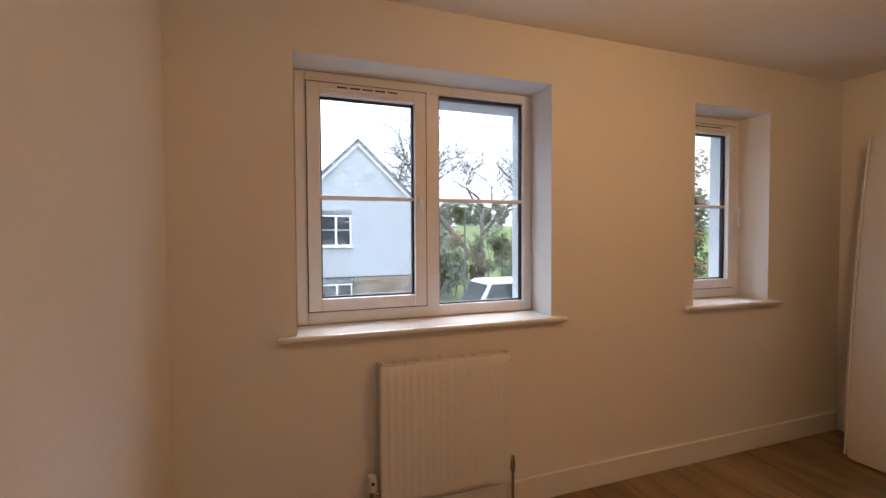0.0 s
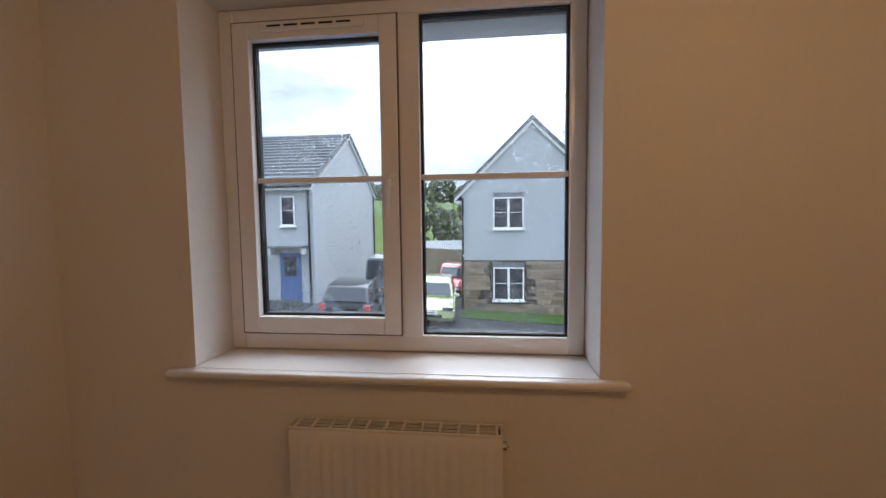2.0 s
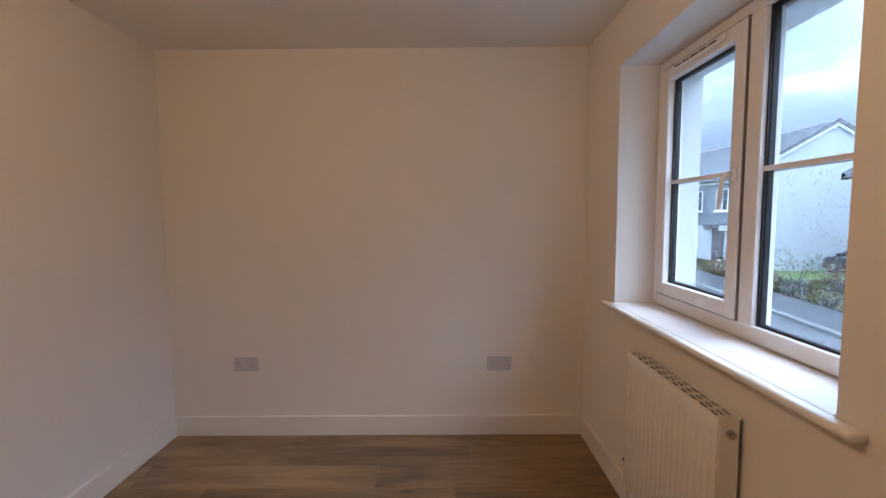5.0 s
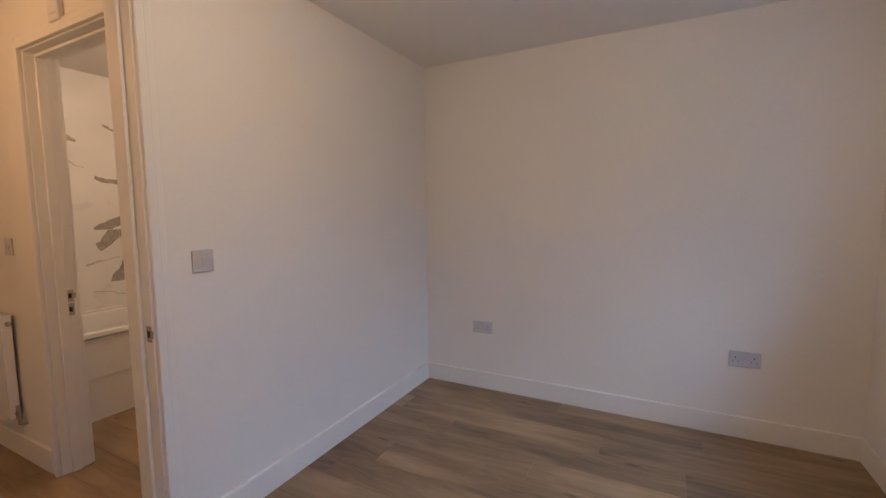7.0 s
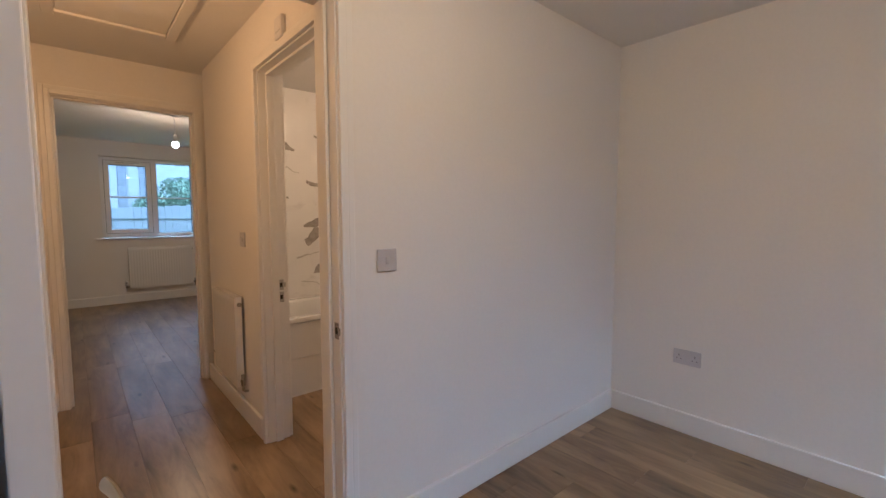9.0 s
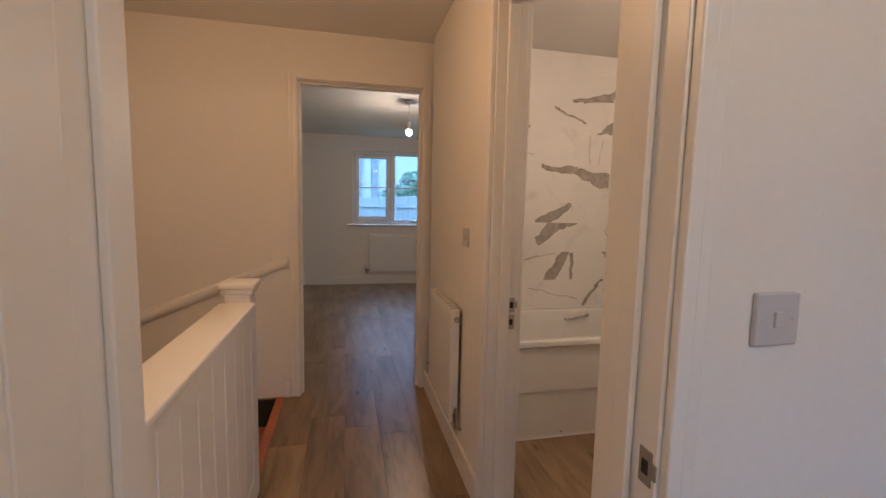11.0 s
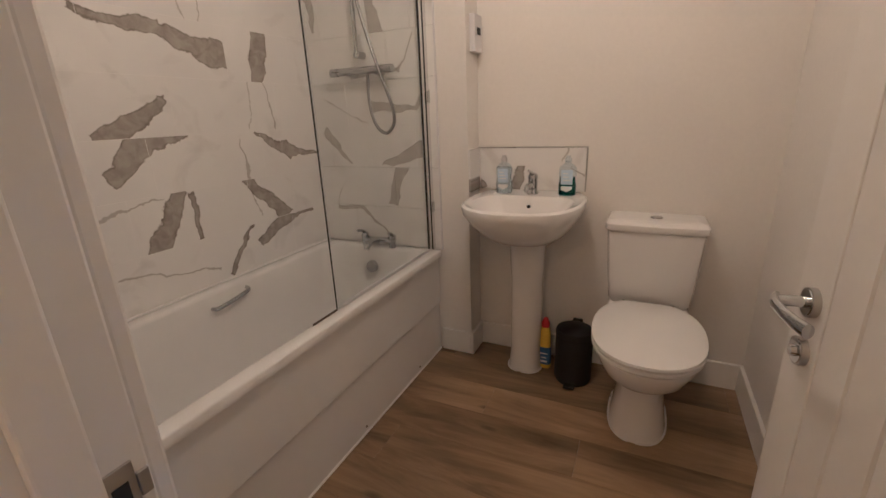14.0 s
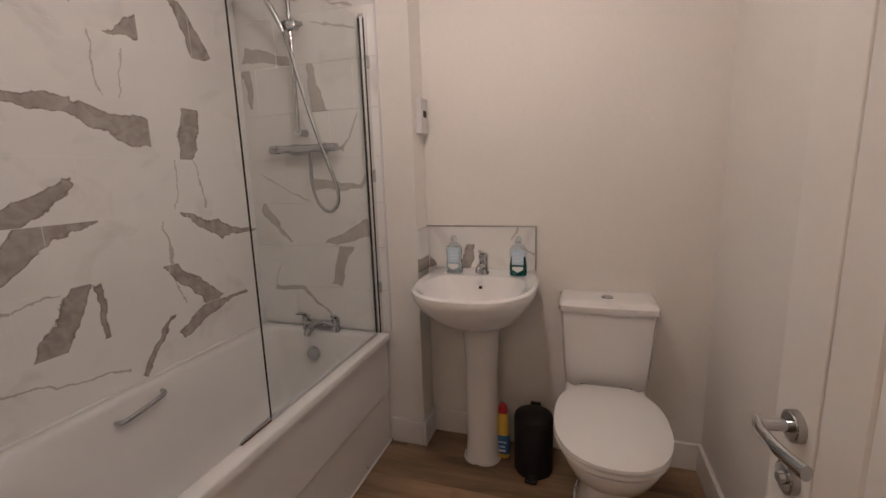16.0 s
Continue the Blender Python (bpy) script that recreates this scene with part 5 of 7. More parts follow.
# the hole is not cut: two dark discs carry its shade as colour
part("overflow_shade_disc", rod(bmesh.new(), (0.0962, BC, 0.795), (0.0972, BC, 0.795), 0.0072, n=20), BLACKG, basin, "dark disc standing in for the shade in the overflow hole", True)
part("overflow_dark", rod(bmesh.new(), (0.0955, BC, 0.795), (0.0965, BC, 0.795), 0.0065, n=16), DARKH, basin)
part("waste", rod(bmesh.new(), (0.225, BC, 0.707), (0.225, BC, 0.711), 0.022, n=24), CHROME, basin, "chrome waste", True)
bm = bmesh.new()
rings(bm, [oval(0.085, BC, 0.084, 0.078, 0.0, 36, 2.6, BATH_W + 0.018), oval(0.085, BC, 0.081, 0.075, 0.03, 36, 2.6, BATH_W + 0.018), oval(0.085, BC, 0.076, 0.070, 0.10, 36, 2.5, BATH_W + 0.018),
           oval(0.085, BC, 0.075, 0.071, 0.45, 36, 2.5, BATH_W + 0.018), oval(0.090, BC, 0.084, 0.080, 0.62, 36, 2.5, BATH_W + 0.018), oval(0.095, BC, 0.10, 0.096, 0.668, 36, 2.4, BATH_W + 0.018)])
part("pedestal", bm, CERAMIC, basin, "white ceramic pedestal", True)
part("floor_seal", tube(bmesh.new(), [(*p[:2], 0.003) for p in oval(0.085, BC, 0.087, 0.081, 0, 36, 2.6, BATH_W + 0.018)], 0.004, 6), SEALANT, basin, "", True)

tap = thing("basin_tap", "chrome monobloc basin mixer tap", "tap", (0.03, BC, 0.845))
tx = 0.030
part("tap_body", lathe(bmesh.new(), (tx, BC, 0.842), [(0.026, 0), (0.026, 0.006), (0.021, 0.012), (0.020, 0.065), (0.022, 0.075), (0.018, 0.088), (0.006, 0.094)], 24), CHROME, tap, "", True)
part("spout", tube(bmesh.new(), curve([(tx + 0.010, BC, 0.872), (tx + 0.05, BC, 0.888), (tx + 0.095, BC, 0.884), (tx + 0.108, BC, 0.868)], 6), 0.0145, 14, 0.012), CHROME, tap, "", True)
part("tap_lever", tube(bmesh.new(), curve([(tx, BC, 0.925), (tx + 0.03, BC, 0.938), (tx + 0.080, BC, 0.955)], 5), 0.010, 12, 0.006), CHROME, tap, "", True)


def soap_bottle(place, label, liquid, level, cap_mat, label_mat):
    """A waisted clear bottle with liquid, printed label, collar and cap."""
    x, y, z = place
    root = thing("soap_bottle", label, "bottle", place, "soap bottles")

    def ring(w, h, n=28):
        return [(px, py, z + h) for px, py, _ in oval(x, y, w * 0.55, w, 0, n, 2.8)]
    prof = [(0.034, 0.0), (0.038, 0.006), (0.038, 0.045), (0.034, 0.070), (0.037, 0.098), (0.035, 0.118), (0.022, 0.132), (0.012, 0.138), (0.012, 0.146)]
    part("bottle_body", rings(bmesh.new(), [ring(w, h) for w, h in prof]), CLEARPLASTIC, root, "clear plastic bottle", True, False)
    inner = [(w - 0.003, max(h, 0.003)) for w, h in prof if h <= level]
    part("liquid", rings(bmesh.new(), [ring(w, h) for w, h in inner] + [ring(inner[-1][0], level)]), liquid, root, "", True)
    part("cap", lathe(bmesh.new(), (x, y, z + 0.142), [(0.014, 0), (0.014, 0.014), (0.010, 0.018), (0.009, 0.026), (0.004, 0.027)], 20), cap_mat, root, "", True)
    xf = x + 0.0215
    part("front_label", block((xf - 0.003, y - 0.024, z + 0.050), (xf, y + 0.024, z + 0.112), 0.001), label_mat, root, "printed front label")
    b = bmesh.new()
    rings(b, [[(xf + dx, y + dy, z + dz) for dy, dz in ((-0.022, 0.042), (0.022, 0.042), (0.022, 0.030), (0.0, 0.018), (-0.022, 0.030))] for dx in (-0.004, 0.0005)])
    part("label_shield", b, WHITEP, root, "white printed shield")
    for k in range(3):
        part("print_bar", block((xf, y - 0.016, z + 0.066 + k * 0.014), (xf + 0.0008, y + 0.016 - 0.006 * k, z + 0.070 + k * 0.014)), WHITEP if label_mat is not WHITEP else BLUEP, root)
    return root


PALELIQ = clear_liquid("pale_blue_soap", (0.86, 0.92, 0.98), 1.36, 0.1)
soap_bottle((0.055, -3.685, 0.845), "clear pump-less bottle of pale blue soap on the basin", PALELIQ, 0.118, GREYP, PALEBLUE)
soap_bottle((0.060, -3.405, 0.845), "half-full bottle of teal liquid soap on the basin", TEALSOAP, 0.080, CLEARPLASTIC, PALEBLUE)

# toilet
wc = thing("toilet", "white close-coupled toilet with the lid down", "toilet", (0.25, -3.05, 0))
TC = -3.050
bm = bmesh.new()


def pan(cx, a, b, z, p=2.4):
    return oval(cx, TC, a, b, z, 44, p)


rings(bm, [pan(0.275, 0.190, 0.105, 0.0, 2.6), pan(0.275, 0.185, 0.100, 0.02, 2.6), pan(0.270, 0.165, 0.090, 0.12, 2.6), pan(0.270, 0.165, 0.092, 0.20, 2.6),
           pan(0.310, 0.215, 0.115, 0.26, 2.4), pan(0.355, 0.265, 0.155, 0.33, 2.3), pan(0.375, 0.285, 0.177, 0.39, 2.2), pan(0.378, 0.285, 0.180, 0.408, 2.2)])
box(bm, (0.0, TC - 0.155, 0.325), (0.22, TC + 0.155, 0.408), 0.02, 3)
part("pan", bm, CERAMIC, wc, "white ceramic pan", True)
part("seat", rings(bmesh.new(), [oval(0.405, TC, 0.250, 0.178, 0.409, 48, 2.3, 0.185), oval(0.405, TC, 0.257, 0.184, 0.414, 48, 2.3, 0.180), oval(0.405, TC, 0.257, 0.184, 0.424, 48, 2.3, 0.180), oval(0.405, TC, 0.250, 0.178, 0.428, 48, 2.3, 0.185)]),
     ACRYL, wc, "white plastic seat ring", True)
part("lid", rings(bmesh.new(), [oval(0.405, TC, 0.250, 0.178, 0.430, 48, 2.3, 0.172), oval(0.405, TC, 0.258, 0.185, 0.435, 48, 2.3, 0.166), oval(0.405, TC, 0.256, 0.184, 0.444, 48, 2.3, 0.168), oval(0.405, TC, 0.225, 0.158, 0.451, 48, 2.3, 0.19), oval(0.405, TC, 0.10, 0.08, 0.454, 48, 2.2, 0.30)]),
     ACRYL, wc, "closed white plastic lid", True)
for s in (-1, 1):
    part("lid_hinge", rod(bmesh.new(), (0.160, TC + s * 0.075 - 0.02, 0.432), (0.160, TC + s * 0.075 + 0.02, 0.432), 0.010, n=14), CHROME, wc, "", True)
bm = bmesh.new()


def cistern(x1, hw, z, r=0.03):
    xa = BATH_W + 0.004
    return [(xa, TC - hw, z), (x1 - r, TC - hw, z), (x1 - 0.008, TC - hw + 0.010, z), (x1, TC - hw + r, z), (x1 + 0.004, TC, z), (x1, TC + hw - r, z), (x1 - 0.008, TC + hw - 0.010, z), (x1 - r, TC + hw, z), (xa, TC + hw, z)]


rings(bm, [cistern(0.118, 0.142, 0.405), cistern(0.128, 0.155, 0.425), cistern(0.132, 0.164, 0.52), cistern(0.135, 0.176, 0.700), cistern(0.135, 0.177, 0.722)])
part("cistern_tank", bm, CERAMIC, wc, "white ceramic cistern", True)
bm = bmesh.new()
rings(bm, [cistern(0.140, 0.182, 0.724), cistern(0.144, 0.186, 0.730), cistern(0.144, 0.186, 0.752), cistern(0.134, 0.176, 0.764), cistern(0.10, 0.14, 0.767)])
part("cistern_lid", bm, CERAMIC, wc, "white ceramic cistern lid", True)
part("flush_button", rod(bmesh.new(), (0.045, TC, 0.766), (0.045, TC, 0.771), 0.024, 0.022, 28), CHROME, wc, "chrome dual flush button", True)
part("floor_seal", tube(bmesh.new(), [(*p[:2], 0.003) for p in pan(0.275, 0.192, 0.107, 0, 2.6)], 0.004, 6), SEALANT, wc, "", True)
part("fixing_cap", rod(bmesh.new(), (0.26, TC - 0.100, 0.045), (0.26, TC - 0.107, 0.045), 0.008, n=14), CHROME, wc, "", True)

# pedal bin
pb = thing("pedal_bin", "small matt black pedal bin beside the toilet", "bin", (0.105, -3.335, 0))
bx, by = 0.125, -3.330
part("bin_body", lathe(bmesh.new(), (bx, by, 0), [(0.076, 0.0), (0.078, 0.012), (0.082, 0.015), (0.082, 0.225), (0.079, 0.230)], 36), BLACKM, pb, "", True)
part("bin_lid", lathe(bmesh.new(), (bx, by, 0), [(0.083, 0.230), (0.084, 0.240), (0.078, 0.256), (0.055, 0.268), (0.01, 0.273)], 36), BLACKM, pb, "", True)
part("lid_hinge", block((bx - 0.098, by - 0.022, 0.20), (bx - 0.076, by + 0.022, 0.262), 0.004), BLACKM, pb)
p = part("pedal", block((bx + 0.070, by - 0.024, 0.008), (bx + 0.112, by + 0.024, 0.018), 0.003), BLACKM, pb)
part("pedal_plate", block((bx + 0.078, by - 0.021, 0.0182), (bx + 0.108, by + 0.021, 0.0195), 0.0005), CHROME, p, "bright metal pedal plate")

# cleaner bottle
cb = thing("cleaner_bottle", "yellow toilet cleaner bottle with a red cap", "bottle", (0.065, -3.475, 0))
cx, cy = 0.075, -3.470


def flat_ring(a, b, z, tilt=0.0):
    return [(px, py + tilt, z) for px, py, _ in oval(cx, cy, a, b, 0, 24, 2.6)]


part("bottle_body", rings(bmesh.new(), [flat_ring(0.020, 0.027, 0.0), flat_ring(0.022, 0.030, 0.006), flat_ring(0.022, 0.030, 0.085), flat_ring(0.020, 0.026, 0.115), flat_ring(0.020, 0.026, 0.15),
                                        flat_ring(0.018, 0.023, 0.19), flat_ring(0.015, 0.018, 0.215)]), YELLOW, cb, "", True)
part("cap", rings(bmesh.new(), [flat_ring(0.016, 0.019, 0.215), flat_ring(0.016, 0.019, 0.235), flat_ring(0.010, 0.011, 0.258), flat_ring(0.005, 0.006, 0.263)]), RED, cb, "red child-proof cap", True)
part("printed_label", rings(bmesh.new(), [flat_ring(0.0226, 0.0306, 0.022), flat_ring(0.0226, 0.0306, 0.085), flat_ring(0.0208, 0.0268, 0.112)]), BLUEP, cb, "blue and white printed label", True)
for k, (w, h) in enumerate(((0.016, 0.010), (0.012, 0.006), (0.018, 0.006))):
    part("print_bar", block((cx + 0.0222, cy - w, 0.034 + 0.022 * k), (cx + 0.0236, cy + w, 0.034 + 0.022 * k + h)), WHITEP, cb)

# fan isolator on the boxing
iso = thing("isolator_switch", "white fan isolator switch on the boxing", "switch", (0.02, -3.845, 1.51))
part("back_box", block((-0.036, -3.845, 1.452), (0.050, -3.818, 1.600), 0.004), PLASTIC, iso)
part("rocker", block((-0.010, -3.819, 1.520), (0.024, -3.814, 1.548), 0.002), BLACKM, iso, "dark rocker switch")

# downlight over the bathroom
cl = thing("downlight", "small lit downlight in the bathroom ceiling", "ceiling light", (0.90, -3.48, CEILING))
part("bezel", lathe(bmesh.new(), (0.90, -3.48, CEILING), [(0.044, 0), (0.044, -0.006), (0.036, -0.009), (0.034, -0.004)], 32, cap=False), PLASTIC, cl, "", True)
part("lens", lathe(bmesh.new(), (0.90, -3.48, CEILING - 0.003), [(0.034, 0), (0.030, -0.004), (0.01, -0.006)], 28), glow("lit_downlight_lens", (1.0, 0.78, 0.55), 12.0), cl, "lit frosted lens", True, False)


# ---- outdoors ----
def smooth01(v):
    v = min(1.0, max(0.0, v))
    return v * v * (3 - 2 * v)


def ground_z(x, y):
    """The lie of the land: the street climbs to the west, a field rises beyond the houses, a bank behind this house."""
    z = -2.49 - 0.053 * max(-40.0, min(14.0, x))
    z += 7.5 * smooth01((y - 34) / 75) + 9.0 * smooth01((y - 130) / 400)
    z += 2.4 * smooth01((-y - 10.2) / 3.0)
    return z


GRASS = ground_cover("rough_meadow_grass", (0.045, 0.070, 0.018), (0.095, 0.135, 0.032), 0.12, 14.0)
LAWN = ground_cover("wet_lawn", (0.035, 0.07, 0.018), (0.07, 0.12, 0.03), 0.8, 40.0)
TARMAC = ground_cover("wet_tarmac", (0.030, 0.032, 0.036), (0.055, 0.057, 0.062), 0.5, 60.0, 0.62, 0.3)
PAVING = ground_cover("wet_grey_paving", (0.09, 0.09, 0.09), (0.15, 0.147, 0.14), 0.9, 50.0, 0.6, 0.3)
SOIL = ground_cover("dark_planting_bed", (0.018, 0.015, 0.012), (0.06, 0.05, 0.038), 1.6, 25.0, 0.95, 0.9)
KERB = material("wet_concrete_kerb", (0.10, 0.099, 0.095), 0.8, vary=0.12, grain=30, patch=2)
TIMBER = material("weathered_fence_timber", (0.27, 0.20, 0.14), 0.85, vary=0.25, grain=20, patch=1.5, per_object=0.3)
GREYTIMBER = material("silvered_fence_timber", (0.17, 0.185, 0.20), 0.85, vary=0.2, grain=20, patch=1.5, per_object=0.3)
PALEWALL = material("pale_grey_rear_wall", (0.28, 0.30, 0.33), 0.9, vary=0.08, grain=25, patch=0.5)
SHEDROOF = material("pale_grey_roof_sheet", (0.26, 0.27, 0.28), 0.6, vary=0.15, grain=20, patch=1.0)
BARK = material("wet_grey_bark", (0.085, 0.072, 0.06), 0.9, vary=0.3, grain=8, patch=1)
LEAFG = material("hedge_leaf", (0.085, 0.115, 0.045), 0.6, vary=0.35, grain=3, patch=0.4)
LEAFD = material("dark_heather_leaf", (0.045, 0.05, 0.035), 0.7, vary=0.35, grain=3, patch=0.4)
# paler than real foliage: the haze over the rear garden is put into the colour
LEAFL = material("hazed_garden_leaf", (0.20, 0.27, 0.20), 0.6, vary=0.3, grain=3, patch=0.4)
LEAFO = material("autumn_leaf", (0.16, 0.10, 0.03), 0.6, vary=0.35, grain=3, patch=0.4)
BLUEDOOR = material("blue_painted_door", (0.055, 0.12, 0.30), 0.35, vary=0.05)
DARKDOOR = material("dark_painted_door", (0.07, 0.05, 0.06), 0.4, vary=0.1)
LEADWORK = material("black_rainwater_plastic", (0.02, 0.02, 0.022), 0.4, vary=0.1)

bm = bmesh.new()
xs = [-420, -250, -150, -100, -70] + list(range(-50, 31, 4)) + [45, 70, 110, 180, 300, 420]
ys = [-300, -120, -60, -35, -25] + [-20 + 0.8 * i for i in range(15)] + [-7, -3, 0, 3] + list(range(6, 60, 4)) + [66, 74, 84, 96, 112, 135, 170, 220, 300, 420, 600]
grid = [[bm.verts.new((x, y, ground_z(x, y))) for x in xs] for y in ys]
for r0, r1 in zip(grid, grid[1:]):
    for i in range(len(xs) - 1):
        bm.faces.new((r0[i], r0[i + 1], r1[i + 1], r1[i]))
structure("ground", bm, GRASS, "green meadow and lawns rising behind the houses", "ground", True)


def strip(name, x0, x1, y0, y1, lift, mat, label, category, n=24):
    """A sheet that follows the ground, a little above it, with a skirt."""
    b = bmesh.new()
    rows = []
    for k in range(n + 1):
        x = x0 + (x1 - x0) * k / n
        rows.append([(x, y0, ground_z(x, y0) - 0.1), (x, y0, ground_z(x, y0) + lift), (x, y1, ground_z(x, y1) + lift), (x, y1, ground_z(x, y1) - 0.1)])
    rings(b, rows)
    return structure(name, b, mat, label, category)


strip("road", -60, 40, 4.2, 9.7, 0.02, TARMAC, "wet dark tarmac street in front of the houses", "road")
strip("road_driveway", -6.0, 9.5, 9.7, 22.0, 0.018, TARMAC, "wet tarmac parking court between the houses", "road", 8)
strip("pavement", -60, -5.9, 9.95, 11.7, 0.11, TARMAC, "dark wet tarmac pavement across the street", "pavement")
strip("kerb", -60, -5.9, 9.7, 9.95, 0.12, KERB, "pale concrete kerb along the pavement", "kerb")
strip("planting_bed", -15.5, -6.0, 11.7, 15.6, 0.10, SOIL, "dark planting bed in front of the white houses", "bed")
strip("pavement_near", -60, 40, 1.2, 4.0, 0.11, PAVING, "pale paving along the near side of the street", "pavement")
strip("kerb_near", -60, 40, 4.0, 4.2, 0.12, KERB, "pale concrete kerb on the near side", "kerb")
strip("lawn_strip", 0.2, 6.2, 15.0, 16.7, 0.05, LAWN, "narrow wet lawn in front of the stone base", "lawn", 6)


def house_window(parent, x, z, w, h, y, lintel=True, sill=True):
    """A white two-light window on a wall that faces -y."""
    win = part("window", block((x, y - 0.02, z), (x + w, y + 0.05, z + h)), DARKGLASS, parent, "dark window in a white frame")
    t = 0.055
    for a, b in (((x, z), (x + t, z + h)), ((x + w - t, z), (x + w, z + h)), ((x + t, z), (x + w - t, z + t)), ((x + t, z + h - t), (x + w - t, z + h))):
        part("window_frame", block((a[0], y - 0.045, a[1]), (b[0], y - 0.015, b[1])), UPVC, win)
    if w > 0.7:
        part("mullion", block((x + w / 2 - 0.045, y - 0.045, z + t), (x + w / 2 + 0.045, y - 0.015, z + h - t)), UPVC, win)
    part("glazing_bar", block((x + t, y - 0.04, z + h * 0.52 - 0.012), (x + w - t, y - 0.018, z + h * 0.52 + 0.012)), UPVC, win)
    if sill:
        part("sill", block((x - 0.06, y - 0.11, z - 0.07), (x + w + 0.06, y, z)), UPVC, win)
    if lintel:
        part("slate_lintel", block((x - 0.03, y - 0.025, z + h), (x + w + 0.03, y, z + h + 0.20)), SLATE, win)
    return win


def gable_roof(parent, x0, x1, y0, y1, eave, ridge, axis, over=0.28, pitch=0.36):
    """Two slopes of lapped slate courses, with ridge and white bargeboards."""
    if axis == "x":
        a0, a1, b0, b1 = x0, x1, y0, y1
    else:
        a0, a1, b0, b1 = y0, y1, x0, x1
    mid, rise = (b0 + b1) / 2, ridge - eave
    run = (b1 - b0) / 2

    def pt(a, b, z):
        return (a, b, z) if axis == "x" else (b, a, z)
    for s in (-1, 1):
        b = bmesh.new()
        length = math.hypot(run + over, rise * (run + over) / run)
        n = int(length / pitch)
        for k in range(n):
            u0, u1 = k / n, (k + 1.18) / n
            def at(u, lift):
                off = (run + over) * (1 - u)
                return mid + s * off, ridge - rise * off / run + lift
            (p0, q0), (p1, q1) = at(u0, 0.20), at(min(1.0, u1), 0.08)
            (p2, q2), (p3, q3) = at(min(1.0, u1), 0.02), at(u0, 0.04)
            rings(b, [[pt(a, p0, q0), pt(a, p1, q1), pt(a, p2, q2), pt(a, p3, q3)] for a in (a0 - 0.17, a1 + 0.17)])
        part("roof_slope", b, SLATE, parent, "dark slate roof slope")
    part("ridge", tube(bmesh.new(), [pt(a0 - 0.12, mid, ridge + 0.08), pt(a1 + 0.12, mid, ridge + 0.08)], 0.10, 8), SLATE, parent, "", True)
    for a, d in ((a0, -1), (a1, 1)):
        for s in (-1, 1):
            e = mid + s * (run + over)
            ze = ridge - rise * (run + over) / run
            b = bmesh.new()
            rings(b, [[pt(a + d * q, mid, ridge + 0.03), pt(a + d * q, e, ze + 0.03), pt(a + d * q, e, ze - 0.12), pt(a + d * q, mid, ridge - 0.13)] for q in (0.0, 0.10)])
            part("bargeboard", b, UPVC, parent, "white bargeboard")
            b = bmesh.new()
            rings(b, [[pt(a + d * q, mid, ridge + 0.20), pt(a + d * q, e, ze + 0.20), pt(a + d * q, e, ze + 0.031), pt(a + d * q, mid, ridge + 0.031)] for q in (0.0, 0.16)])
            part("verge", b, VERGE, parent, "dark slate verge")
    for s in (-1, 1):
        e = mid + s * (run + over - 0.03)
        ze = ridge - rise * (run + over) / run
        part("gutter", tube(bmesh.new(), [pt(a0 - 0.1, e + s * 0.06, ze - 0.02), pt(a1 + 0.1, e + s * 0.06, ze - 0.02)], 0.055, 8), LEADWORK, parent, "black gutter", True)
        w0, w1 = sorted((e, e - s * 0.26))
        q0, q1 = pt(a0, w0, ze - 0.16), pt(a1, w1, ze - 0.06)
        part("soffit_board", block(tuple(map(min, q0, q1)), tuple(map(max, q0, q1))), UPVC, parent)


def gable_walls(parent, x0, x1, y0, y1, base, eave, ridge, axis, mat, name="wall"):
    b = bmesh.new()
    if axis == "y":
        pent = [(x0, base), (x1, base), (x1, eave), ((x0 + x1) / 2, ridge), (x0, eave)]
        rings(b, [[(x, y, z) for x, z in pent] for y in (y0, y1)])
    else:
        pent = [(y0, base), (y1, base), (y1, eave), ((y0 + y1) / 2, ridge), (y0, eave)]
        rings(b, [[(x, y, z) for y, z in pent] for x in (x0, x1)])
    return part(name, b, mat, parent, "white rendered walls")


def downpipe(parent, x, y, z0, z1):
    part("downpipe", rod(bmesh.new(), (x, y, z0), (x, y, z1), 0.045, n=10), LEADWORK, parent, "black downpipe", True)


def door_hood(parent, x0, x1, y, z):
    part("door_hood", block((x0, y - 0.62, z), (x1, y, z + 0.09), 0.01), SLATE, parent, "small slate porch hood")
    for x in (x0 + 0.06, x1 - 0.14):
        part("hood_bracket", block((x, y - 0.45, z - 0.28), (x + 0.08, y, z), 0.01), UPVC, parent)


# house with its gable to the street
A = thing("house_gable", "white rendered house with a dark stone ground floor and steep gable", "house", (3.03, 20.5, -2.7))
gable_walls(A, 0.12, 5.94, 16.75, 25.0, -3.0, 2.45, 5.32, "y", RENDER)
b = bmesh.new()
wall_with_openings(b, "x", 0.10, 5.96, 16.64, 16.75, -2.9, -0.40, [])
stone_base = part("stone_base", b, MORTAR, A, "coursed brown slate stone base")
part("stone_return", block((5.941, 16.75, -2.9), (5.99, 25.0, -0.42)), STONE, A, "coursed brown slate stone base")
gable_roof(A, 0.12, 5.94, 16.75, 25.0, 2.45, 5.32, "y", 0.30)
house_window(A, 1.44, 0.92, 1.26, 1.30, 16.75)
house_window(A, 1.44, -2.07, 1.26, 1.38, 16.63, lintel=True)
part("vent_box", block((0.75, 16.60, -2.45), (1.1, 16.66, -2.2)), KERB, A)
downpipe(A, 0.18, 16.60, -2.9, 2.2)

